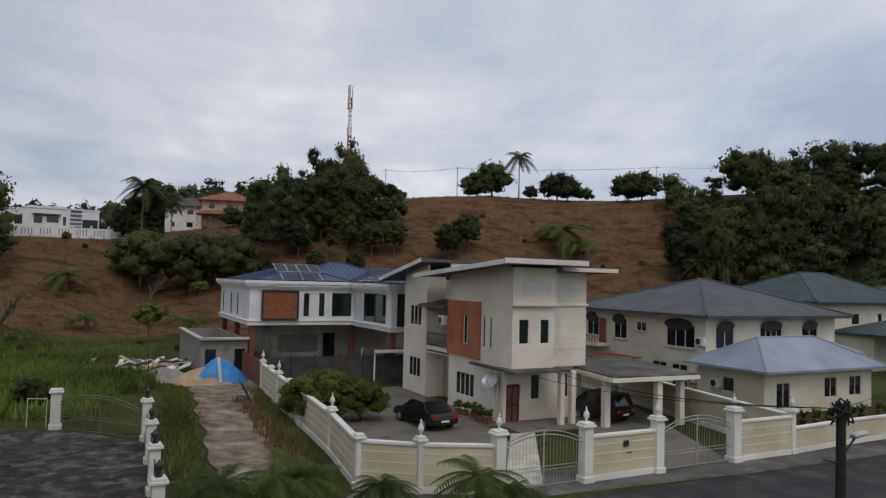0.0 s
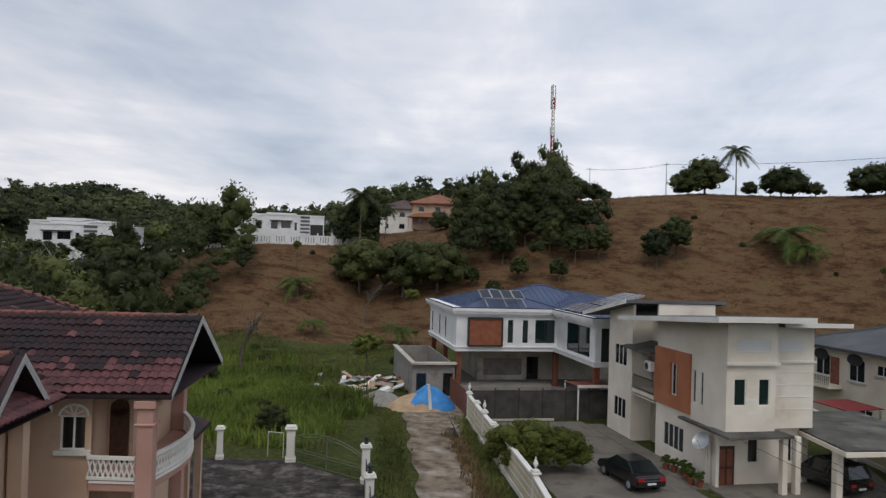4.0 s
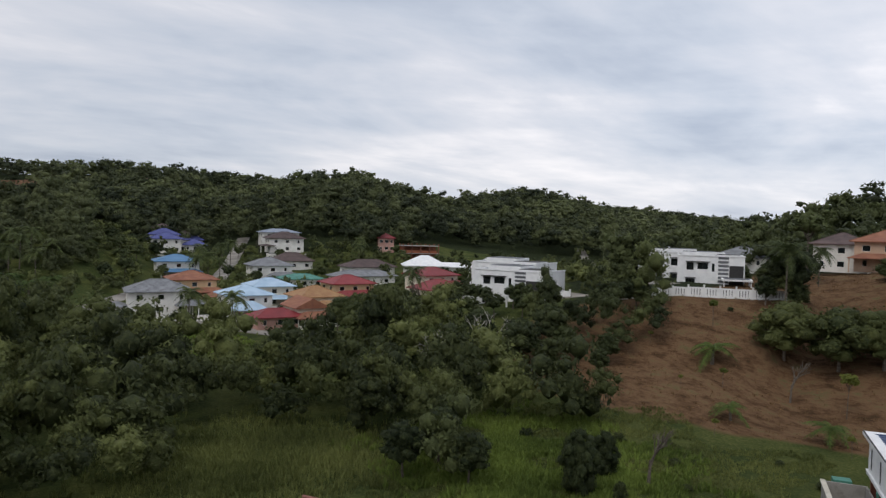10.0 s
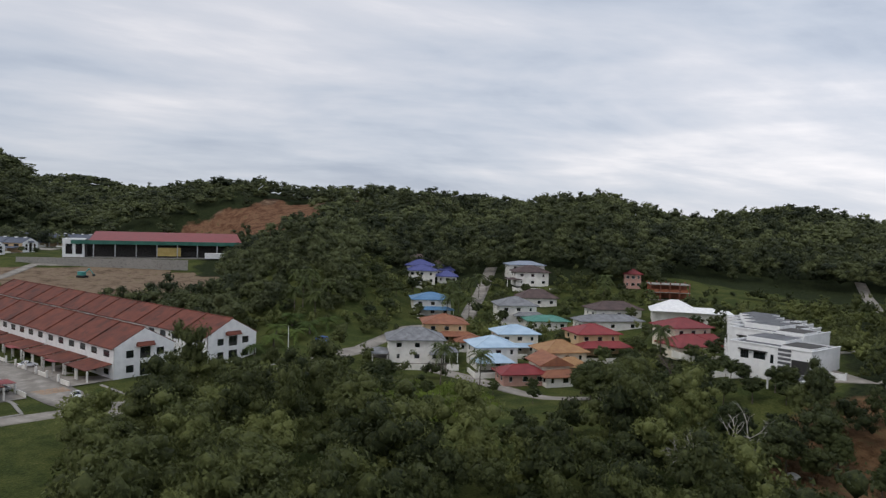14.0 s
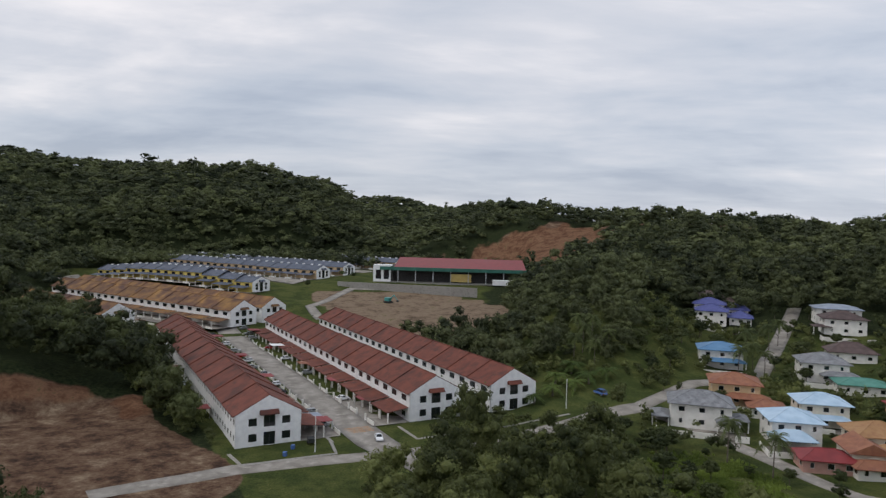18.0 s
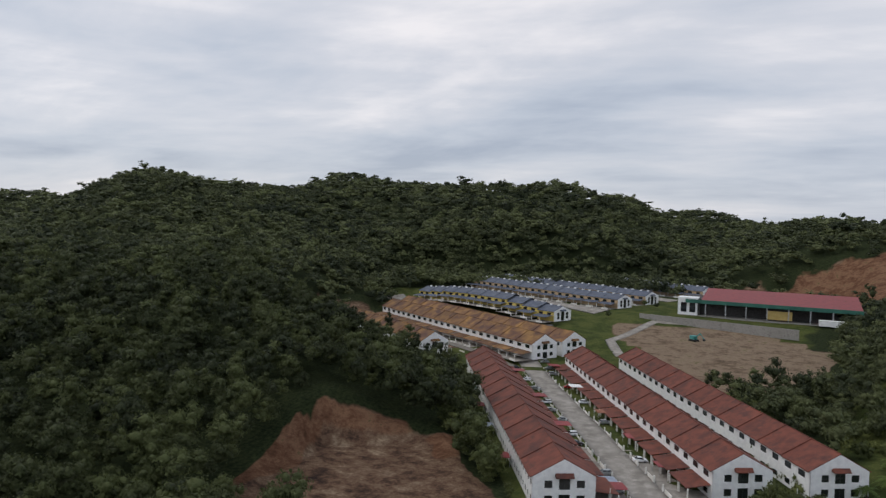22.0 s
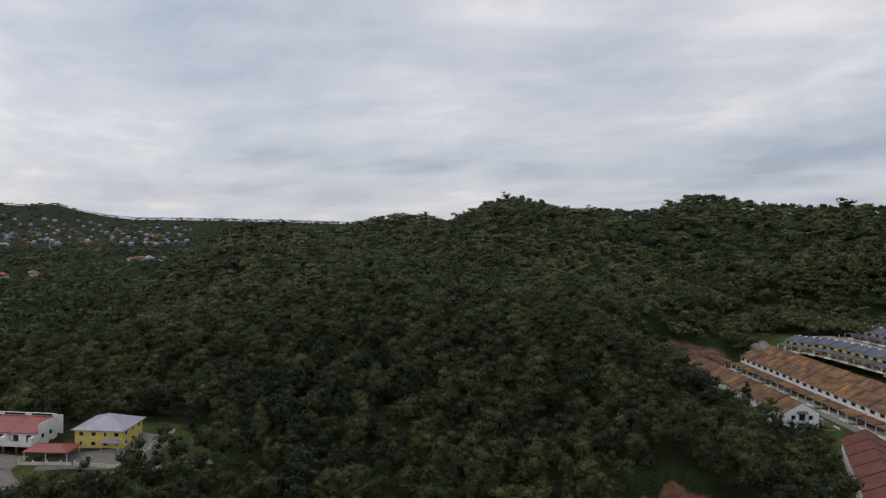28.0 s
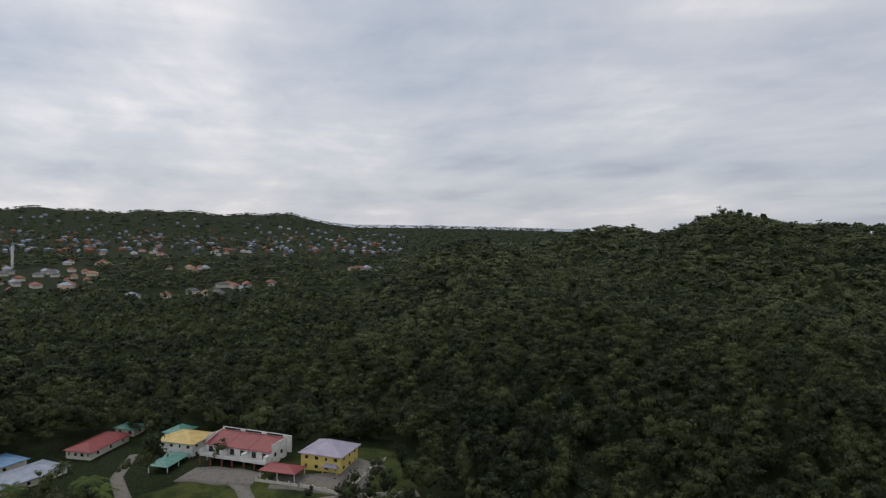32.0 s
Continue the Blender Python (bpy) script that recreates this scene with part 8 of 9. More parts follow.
def gardens(x, y):
    """Greenery of the village, off the houses and lanes."""
    h, r = heading_of(x, y), np.hypot(x, y)
    ok = ~wooded(x, y) & (oval(x, y, -148, 50, 17, 13) < 0) & (oval(x, y, -128, 44, 13, 9) < 0) & (soil_mask(x, y) < 0.05) & (slope_mask(x, y) < 0.1) & (np.sin(x * 3.1 + y * 1.7) * 917.3 % 1 < np.where(r < 175, 0.34, 0.8))
    for hx, hy, hr in HOUSES:
        d = math.hypot(hx, hy)
        ok &= np.hypot(x - hx, y - hy) > hr + 1.0
        near = 1 - hr * 0.85 / d
        ok &= (np.hypot(x - hx * near, y - hy * near) > hr * 0.75)
    for line in LANES:
        for (ax, ay), (bx, by) in zip(line, line[1:]):
            t = np.clip(((x - ax) * (bx - ax) + (y - ay) * (by - ay)) / ((bx - ax) ** 2 + (by - ay) ** 2), 0, 1)
            ok &= np.hypot(x - ax - t * (bx - ax), y - ay - t * (by - ay)) > 5
    ok &= ~((h > 30) & (h < 48) & (r < 152))
    return ok & (oval(x, y, -142, 62, 36, 18, 60) < 0) & ~((h > 76) & (h < 87) & (r > 186) & (r < 225)) & (oval(x, y, -240, 205, 40, 14, 50) < 0)


def thickets(x, y):
    """Close-grown clumps on the slope, on its crest and beside the houses."""
    a = oval(x, y, -23, 133, 17, 8, 0) + 0.2 * np.sin(x / 2.3) * np.sin(y / 2.9)
    b = ease((x - 37 - 0.15 * (y - 100)) / 3) * ease((y - 103 - 5 * np.sin(x / 7.0)) / 5) * ease((158 - y) / 5) - 0.5
    c = oval(x, y, -27, 150, 12, 12, 20)
    d = oval(x, y, -80, 103, 13, 6, 28) + 0.25 * np.sin(x / 2.9)
    e = oval(x, y, -57, 129, 5, 4, 20)
    f = oval(x, y, -77, 113, 7, 4.5, 28)
    g = oval(x, y, -78, 88, 9, 6, 30)
    i = oval(x, y, -60, 46, 9, 7, 30)
    best = np.zeros(len(x)) - 1
    for m in (a, b, c, d, e, f, g, i):
        best = np.maximum(best, m)
    return best > 0


def mass_crown(rng, boughs, per, leaf, flat=0.85):
    """One crown of unit radius for massed trees: uneven boughs of loose leaf sprays round small dark hearts."""
    bm = bmesh.new()
    bmesh.ops.create_icosphere(bm, subdivisions=1, radius=1.0)
    ball = np.array([v.co[:] for v in bm.verts])
    ball_f = np.array([[v.index for v in f.verts] for f in bm.faces])
    bm.free()
    vs, fs, n0 = [], [], 0
    lean = rng.normal(size=2) * 0.12
    for c in range(boughs + 1):
        up = rng.uniform(-0.35, 0.75) if c else 0.05
        a = c * 2.4 + rng.uniform(-0.6, 0.6)
        ring = math.sqrt(1 - up * up) * rng.uniform(0.30, 0.78) if c else 0.0
        cen = np.array([math.cos(a) * ring + lean[0] * up, math.sin(a) * ring + lean[1] * up, up * flat])
        rad = rng.uniform(0.22, 0.44) if c else 0.56
        wide = np.array([1.15, 1.15, 0.72])
        v = ball * rad * 0.66 * wide * rng.uniform(0.7, 1.2, (len(ball), 1)) + cen
        vs.append(v)
        fs.append(ball_f + n0)
        n0 += len(v)
        count = max(3, int(per * (rad / 0.33) ** 2))
        d = rng.normal(size=(count, 3))
        d[:, 2] = np.abs(d[:, 2]) * 0.9 - 0.25
        d /= np.linalg.norm(d, axis=1)[:, None]
        p = cen + d * rad * wide * (0.55 + 0.62 * rng.random((count, 1)) ** 0.8)
        face = 0.7 * d + np.array([0, 0, 0.55]) + 0.55 * rng.normal(size=(count, 3))
        t = np.cross(face, rng.normal(size=(count, 3)))
        t /= np.linalg.norm(t, axis=1)[:, None] + 1e-9
        b = np.cross(face, t)
        b /= np.linalg.norm(b, axis=1)[:, None] + 1e-9
        z = leaf * rng.uniform(0.5, 1.35, (count, 1))
        vs.append(np.stack([p - t * z * 0.55, p + b * z * 0.62, p + t * z * 0.55 - b * z * 0.25], 1).reshape(-1, 3))
        fs.append(n0 + np.arange(count * 3).reshape(-1, 3))
        n0 += count * 3
    return np.concatenate(vs), np.concatenate(fs)


NEAREST = leafy("thicket_leaves", (0.016, 0.026, 0.011), (0.118, 0.138, 0.046))
rng = np.random.default_rng(7)
FINE = [mass_crown(rng, 9, 62, 0.105) for _ in range(8)]
MIDDLE = [mass_crown(rng, 6, 40, 0.145) for _ in range(8)]
COARSE = [mass_crown(rng, 4, 17, 0.21) for _ in range(8)]
TINY = [mass_crown(rng, 1, 8, 0.34) for _ in range(6)]


def forest(name, r0, r1, h0, h1, spacing, crowns, label, grow=1.0, material=LEAF, stems=6.5, where=wooded):
    vs, fs, ts, n0 = [], [], [], 0
    xs, ys, ss = [], [], []
    r = r0
    while r < r1:
        s = spacing(r)
        count = int(radians(h1 - h0) * r / s)
        a = np.radians(h0 + (np.arange(count) + rng.random(count)) * (h1 - h0) / count)
        q = r + rng.random(count) * s
        xs.append(-np.sin(a) * q)
        ys.append(np.cos(a) * q)
        ss.append(np.full(count, s))
        r += s * 0.9
    x, y, s = np.concatenate(xs), np.concatenate(ys), np.concatenate(ss)
    keep = where(x, y)
    x, y, s = x[keep], y[keep], s[keep]
    rad = s * (0.44 + 0.62 * rng.random(len(x)) ** 2.2) * grow
    tall = np.minimum(rad * rng.uniform(1.1, 1.9, len(x)), 8.5)
    z = land(x, y) + tall * 0.4 + 0.3 * stems + stems * rng.random(len(x)) + 0.45 * stems * np.sin(x / 31.0) * np.sin(y / 27.0)
    spire = (rng.random(len(x)) < 0.05) & (s < 26)
    z, rad = z + spire * (2 + 4 * rng.random(len(x))), np.where(spire, rad * 0.75, rad)
    keep = in_sight(x, y, z + tall)
    tone = rng.random(len(x)) ** 1.6 * 0.85 + 0.3 * (0.5 + 0.5 * np.sin(x / 47.0 + 1) * np.sin(y / 53.0))
    for x_, y_, z_, r_, t_, h_ in zip(x[keep], y[keep], z[keep], rad[keep], tone[keep], tall[keep]):
        v, f = crowns[rng.integers(len(crowns))]
        a = rng.random() * math.tau
        c, sn = math.cos(a) * r_, math.sin(a) * r_
        w = np.empty_like(v)
        w[:, 0], w[:, 1], w[:, 2] = v[:, 0] * c - v[:, 1] * sn + x_, v[:, 0] * sn + v[:, 1] * c + y_, v[:, 2] * h_ + z_
        vs.append(w)
        fs.append(f + n0)
        ts.append(np.full(len(v), t_))
        n0 += len(v)
    ob = arrays(name, np.concatenate(vs), np.concatenate(fs), material, None, np.concatenate(ts))
    return tagged(ob, label, "forest", kind="stuff")


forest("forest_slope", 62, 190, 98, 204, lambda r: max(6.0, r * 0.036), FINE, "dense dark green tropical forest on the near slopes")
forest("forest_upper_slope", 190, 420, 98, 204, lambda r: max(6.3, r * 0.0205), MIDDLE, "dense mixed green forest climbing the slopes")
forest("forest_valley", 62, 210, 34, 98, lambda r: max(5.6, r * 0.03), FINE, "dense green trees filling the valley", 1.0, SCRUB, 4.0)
forest("forest_foothills", 210, 420, 34, 98, lambda r: max(6.0, r * 0.0205), MIDDLE, "green trees at the foot of the hills", 1.0, HAZELEAF, 4.5)
forest("forest_hill_north", 420, 900, 8, 98, lambda r: r * 0.0190, COARSE, "green forest on the hills behind the village", 1.0, HAZELEAF, 3.0)
forest("forest_hills", 420, 900, 98, 168, lambda r: r * 0.0182, COARSE, "dark green forest covering the hills", 1.0, HAZELEAF, 3.0)
forest("forest_crests", 900, 1700, 28, 165, lambda r: r * 0.0165, TINY, "far dark green forest on the crests", 1.0, HAZELEAF, 3.0)
forest("forest_plain", 420, 1700, 165, 204, lambda r: max(9, r * 0.0165), TINY, "dark wooded plain between the quarters of the town", 0.85, LEAF, 2.0)
forest("forest_far", 1700, 4650, 152, 204, lambda r: r * 0.017, TINY, "dark woods reaching to the far hills", 0.45, LEAF, 1.0)
forest("forest_row_edge", 535, 700, 97, 129, lambda r: 8.0, COARSE, "dark trees close behind the farthest rows", 1.0, HAZELEAF, 3.0)
forest("forest_behind", 190, 420, 7, 36, lambda r: max(7.0, r * 0.028), COARSE, "dark trees behind the crest of the slope", 1.0, LEAF, 4.0)
forest("garden_greenery", 119, 330, 36, 92, lambda r: 4.4, COARSE, "garden trees and shrubs between the village houses", 0.75, SCRUB, 0.7, gardens)
forest("slope_thickets", 60, 172, -47, 50, lambda r: 4.4, FINE, "close dark clumps of trees on the slope", 1.15, NEAREST, 3.0, thickets)


def terrace_belt(x, y):
    """The strip of scrub between the clearing and the back of the terrace."""
    u, v = row_uv(x, y)
    return (u > 4) & (u < 168) & (v > -15 + 2 * np.sin(u / 5.0)) & (v < -4) & (soil_mask(x, y) < 0.5)


forest("terrace_scrub", 140, 330, 100, 122, lambda r: 3.6, MIDDLE, "green scrub behind the terrace", 0.95, SCRUB, 1.2, terrace_belt)

# ---- trees, palms and shrubs ----
def leaf_crown(seed, clumps, per, leaf, flat=0.8, low=-0.6):
    return crown_cloud(np.random.default_rng(seed), clumps, per, leaf, flat, low)


def broadleaf(name, seed, height, radius, material, label, trunk=0.22, flat=0.8, clumps=20, per=60, leaf=0.13, wood=TRUNK, low=0.35):
    """A tree with a tapered trunk, limbs, and a crown of many leaf sprays."""
    rg = random.Random(seed)
    t = thing(name, label, "tree" if name != "bush" else "bush")
    cz = height - radius * flat * 0.95
    bm = bmesh.new()
    top = Vector((rg.uniform(-0.4, 0.4), rg.uniform(-0.4, 0.4), cz))
    mid = Vector((top.x * 0.3, top.y * 0.6, cz * 0.5))
    bar(bm, (0, 0, -0.3), mid, trunk, 8, trunk * 0.75)
    bar(bm, mid, top, trunk * 0.75, 8, trunk * 0.4)
    for k in range(7):
        a = k / 7 * math.tau + rg.uniform(-0.3, 0.3)
        p = mid.lerp(top, rg.uniform(0.1, 0.9))
        q = Vector((math.cos(a) * radius * 0.7, math.sin(a) * radius * 0.7, cz + rg.uniform(-0.2, 0.5) * radius))
        bar(bm, p, p.lerp(q, 0.55) + Vector((0, 0, 0.2)), trunk * 0.4, 6, trunk * 0.25)
        bar(bm, p.lerp(q, 0.55) + Vector((0, 0, 0.2)), q, trunk * 0.25, 5, trunk * 0.06)
    part("trunk", bm, wood, t)
    v, f = leaf_crown(seed, clumps, per, leaf, flat)
    arrays("crown", v * radius + np.array([top.x, top.y, cz]), f, material, t)
    return t


def palm(seed, height, spread, label, fronds=17, material=PALM, droop=1.0):
    rg = random.Random(seed)
    t = thing("palm", label, "palm")
    bm = bmesh.new()
    lean = Vector((rg.uniform(-0.08, 0.08), rg.uniform(-0.08, 0.08), 0)) * height
    pts = [Vector((lean.x * f * f, lean.y * f * f, height * f - (0.3 if f == 0 else 0))) for f in (0, 0.25, 0.5, 0.75, 1)]
    for a, b, r in zip(pts, pts[1:], (0.2, 0.16, 0.14, 0.12)):
        bar(bm, a, b, r, 8, r * 0.85)
    part("trunk", bm, TRUNK, t)
    vs, fs = [], []
    for k in range(fronds):
        a = k * 2.4 + rg.uniform(-0.2, 0.2)
        lift = rg.uniform(-0.25, 0.95)
        L = spread * rg.uniform(0.85, 1.1)
        out = Vector((math.cos(a), math.sin(a), 0))
        side = Vector((-math.sin(a), math.cos(a), 0))
        line = []
        for s in range(11):
            f = s / 10
            line.append(pts[-1] + out * L * f * (0.75 + 0.25 * (1 - lift)) + Vector((0, 0, L * (lift * f * 0.9 - droop * 0.75 * f * f))))
        for s in range(10):
            p, q = line[s], line[s + 1]
            w = L * 0.24 * math.sin(math.pi * (0.12 + 0.86 * (s + 0.5) / 10)) ** 0.7
            for sg in (1, -1):
                for c in range(2):
                    o = p.lerp(q, c * 0.5)
                    e = p.lerp(q, c * 0.5 + 0.46)
                    tip = o + side * sg * w + (q - p) * 0.9 + Vector((0, 0, -w * 0.45))
                    b = len(vs)
                    vs += [o[:], e[:], tip[:]]
                    fs.append((b, b + 1, b + 2))
    arrays("fronds", vs, fs, material, t)
    return t


def dead_tree(seed, height, label, material=DEADWOOD, spread=0.45):
    rg = random.Random(seed)
    t = thing("dead_tree", label, "dead tree")
    bm = bmesh.new()

    def grow(p, d, l, r, depth):
        q = p + d * l
        bar(bm, p, q, r, 6, r * 0.65)
        if depth == 0:
            return
        for _ in range(3 if depth > 1 else 2):
            n = (d + Vector((rg.gauss(0, spread), rg.gauss(0, spread), rg.gauss(0.12, 0.25)))).normalized()
            grow(p.lerp(q, rg.uniform(0.6, 1.0)), n, l * rg.uniform(0.55, 0.8), r * 0.6, depth - 1)

    grow(Vector((0, 0, -0.3)), Vector((0.04, 0.02, 1)), height * 0.36, 0.2, 4)
    part("branchwork", bm, material, t)
    return t


def set_down(ob, x, y, turn=0.0, size=1.0, z=None, first=False):
    z = land_at(x, y) if z is None else z
    m = pose(x, y, z, 0, 0, turn) @ Matrix.Diagonal((size, size, size, 1))
    if first:
        ob.matrix_basis = m
        return ob
    return copy_thing(ob, m)


spots = random.Random(21)


def plant(proto, places):
    for k, (x, y, s) in enumerate(places):
        set_down(proto, x, y, spots.uniform(0, 360), s, None, k == 0)


dark = [broadleaf("tree", 31 + k, 13, 5.2, NEARLEAF, "dark green spreading tree on the slope", 0.3, 1.12, 40, 62, 0.085) for k in range(3)]
plant(dark[0], [(71, 113, 0.6), (82, 112, 0.65), (64, 104, 0.5), (92, 122, 0.8), (60, 134, 0.75), (-33.5, 134, 1.0), (-23, 133, 1.05), (-82, 112, 0.75), (-58, 127, 0.72),  (52, 126, 0.85), (66, 122, 0.8), (80, 130, 0.95), (-30, 120, 0.5), (-22, 122, 0.6), (-33, 152, 1.0), (-27, 154, 1.05), (-37, 150, 0.9), (-34, 161, 0.95), (-22, 160, 0.9), (-26, 145, 1.1), (-86, 92, 0.85), (-50, 47, 0.75), (-55.5, 43, 0.8), (58, 140, 0.8), (-120, 98, 0.55), (46, 108, 0.75), (-68, 92, 0.6), (75, 105, 0.55)])
plant(dark[1], [(43, 128, 0.7), (50, 131, 0.75), (78, 121, 0.75), (88, 132, 0.8), (40, 120, 0.5), (57, 106, 0.5), (-28, 131, 1.1), (-18, 131, 0.95), (-13, 128, 0.72), (-76, 113.5, 0.8), (60, 118, 0.75), (72, 126, 0.9), (47, 122, 0.75), (86, 120, 0.9), (-15, 122, 0.5), (-20, 152, 1.1), (-76, 93, 0.75), (-81, 88, 0.9), (-57, 49, 0.7), (-20, 139, 1.05), (-12, 136, 0.8), (-70, 57, 0.6), (64, 132, 0.8), (-64, 141, 0.7), (-116, 92, 0.6), (92, 136, 0.8), (54, 100, 0.65)])
plant(dark[2], [(62, 126, 0.75), (70, 131, 0.8), (84, 126, 0.8), (95, 128, 0.8), (48, 113, 0.55), (54, 117, 0.6), (74, 106, 0.5), (-31, 139, 1.15), (-9, 129, 0.72), (1, 129, 0.78), (4.5, 132, 0.85), (56, 130, 0.85), (68, 112, 0.7), (78, 138, 0.95), (-16, 134, 1.0), (-26, 127, 0.75), (-53, 129, 0.6), (-92, 107, 0.75), (-70, 96.5, 0.6), (-90, 86, 0.95), (-62, 54, 0.65), (-78, 60, 0.7), (-24, 112, 0.5), (-18, 112, 0.45), (41, 112, 0.7), (-76, 88, 0.62), (84, 146, 0.8), (50, 136, 0.9), (-126, 104, 0.5)])
round_ = broadleaf("tree", 51, 9.6, 6.0, ROUNDLEAF, "broad rounded green tree at the foot of the slope", 0.28, 0.80, 44, 70, 0.075)
plant(round_, [(-42, 118, 1.05), (-50, 117, 0.95), (-36, 119, 0.9), (-130, 84, 0.8), (-124, 90, 0.9)])
bare = dead_tree(3, 9, "thin grey half-bare tree before the green ones", TRUNK, 0.3)
plant(bare, [(-44.5, 107, 0.95), (-39.2, 62, 1.0), (-118, 96, 1.2)])
white_dead = dead_tree(8, 13, "bleached white dead tree in the scrub", DEADWOOD, 0.5)
plant(white_dead, [(-83, 79.5, 1.0), (-83, 71, 0.9)])
crest = broadleaf("tree", 61, 5.6, 3.3, NEARLEAF, "small crest tree against the sky", 0.16, 0.8, 22, 50, 0.10)
for k, (x, y, s) in enumerate([(7.5, 162, 1.35), (11, 163, 1.3), (26, 162, 1.05), (28.5, 163, 0.95), (42, 161, 1.05), (45.5, 162, 1.1), (-13, 164, 0.7), (-11, 166, 0.5), (-17, 158, 1.0), (-22, 156, 1.1), (-45, 150, 0.7), (-66, 152, 0.8), (-78, 156, 0.8), (20, 163, 0.5), (33, 164, 0.5)]):
    set_down(crest, x, y, spots.uniform(0, 360), s, land_at(x, y) - 1.4 * s, k == 0)
bush = broadleaf("bush", 71, 3.4, 2.7, NEARLEAF, "dense rounded green bush on the grass", 0.1, 0.8, 20, 60, 0.10)
plant(bush, [(-25, 44, 0.5), (-23.5, 50, 0.45), (-28, 48, 0.6), (-31, 45, 0.55), (-26, 53.5, 0.4), (-33, 50, 0.7), (-38, 47, 0.6), (-22.5, 46.5, 0.35), (-29, 55, 0.45), (-36, 64, 0.5), (-41, 70, 0.6), (-28, 76, 0.5), (-34, 80, 0.45), (-46, 76, 0.6), (-26, 119, 1.2), (-19.5, 117, 1.2), (-14, 118, 0.9), (-62, 122, 0.5), (16, 138, 0.5), (24, 141, 0.45), (30, 132, 0.4), (38, 122, 0.8), (-35, 57, 0.5), (-50, 72, 0.7), (8, 145, 0.5), (44, 98, 1.0), (36, 106, 0.8), (-58, 64, 0.8)])
garden = broadleaf("tree", 81, 3.7, 2.5, YELLOWLEAF, "bushy young fruit tree inside the fence", 0.1, 0.75, 34, 90, 0.085)
plant(garden, [(-6.6, 40.2, 0.86), (-4.6, 41.8, 0.8), (-8.2, 42.2, 0.68)])
conifer = thing("tree", "dense upright green tree in the meadow", "tree")
v, f = leaf_crown(91, 40, 90, 0.075, 1.0, -0.95)
arrays("crown", v * np.array([2.3, 2.3, 4.3]) * (1 - 0.22 * v[:, 2:3]) + np.array([0, 0, 4.2]), f, NEARLEAF, conifer)
part("trunk", bar(bmesh.new(), (0, 0, -0.3), (0, 0, 4), 0.18, 8, 0.08), TRUNK, conifer)
plant(conifer, [(-41.8, 53.9, 0.93), (-43.5, 60.5, 0.75), (-38, 55.5, 0.35)])
tall = thing("tree", "tall vine-covered tree rising over the wood", "tree")
v, f = leaf_crown(92, 44, 70, 0.08, 1.0, -0.9)
arrays("crown", v * np.array([2.6, 2.6, 8.5]) * (1 + 0.25 * np.sin(v[:, 2:3] * 7)) + np.array([0, 0, 10]), f, NEARLEAF, tall)
part("trunk", bar(bmesh.new(), (0, 0, -0.3), (0, 0, 16), 0.3, 8, 0.1), TRUNK, tall)
plant(tall, [(45.5, 117, 1.05)])
coco = palm(5, 11, 4.6, "tall coconut palm with drooping fronds", 24)
plant(coco, [(-54, 126, 1.1), (17, 160.5, 0.8), (43, 118, 0.7), (-20, 160, 0.75), (-159, 60, 0.8), (-149, 66, 0.78), (-150, 118, 0.95), (-238, 92, 0.8), (-241, 98, 0.85), (-236, 100, 0.75), (-228, 42, 0.7), (-233, 36, 0.75), (-240, 40, 0.8), (-246, 44, 0.8), (-236, 48, 0.7), (-250, 40, 0.75), (-276, 118, 0.8), (-282, 124, 0.8), (-262, 104, 0.9), (-240, 160, 0.7), (-246, 165, 0.8), (46, -268, 0.8), (-58, 150, 0.6)])
small = palm(6, 1.6, 2.6, "young palm with arching fronds", 15, LUSH, 0.8)
plant(small, [(26, 134.5, 1.9), (23, 136, 1.5), (34, 97, 1.9), (38, 98, 2.2), (42, 99, 2.2), (46, 96, 2.0), (50, 96, 2.1), (54, 94, 1.9), (30, 96, 1.6), (-215, 38, 1.0), (-219, 44, 0.95), (-224, 34, 1.1), (-210, 33, 0.9), (-206, 26, 0.9), (-200, 20, 0.8), (-216, 28, 1.0), (-57, 107, 0.9), (-34, 94, 0.7), (38, -262, 1.6), (32, -252, 1.5), (60, -262, 1.7), (-46, 92, 0.6)])
low_palm = palm(12, 1.15, 1.6, "low bushy palm beside the street wall", 24, LUSH, 0.75)
plant(low_palm, [(-7.3, 24.2, 1.2), (-5.5, 24.4, 1.12), (-4.6, 24.8, 1.0), (-1.9, 25.2, 0.85), (1.5, 25.0, 1.15), (2.7, 24.9, 0.85)])
sapling = broadleaf("tree", 95, 5.5, 1.15, YELLOWLEAF, "slim sapling with yellow-green leaves", 0.06, 0.7, 10, 24, 0.3)
plant(sapling, [(-75, 115, 1.2), (-62, 116, 0.7), (-36, 105, 0.95), (-52, 101, 0.45), (-44, 84, 0.35), (-68, 106, 0.35), (-80, 98, 0.35), (-56, 96, 0.3), (-30, 90, 0.4), (-21.7, 53, 0.9), (36, 128, 0.6), (18, 142, 0.35), (-88, 96, 0.4), (-72, 100, 0.3), (10, 118, 0.4)])
village_tree = broadleaf("tree", 97, 7, 3.2, NEARLEAF, "garden tree between the houses", 0.16, 0.85, 16, 42, 0.13)
wide = random.Random(5)
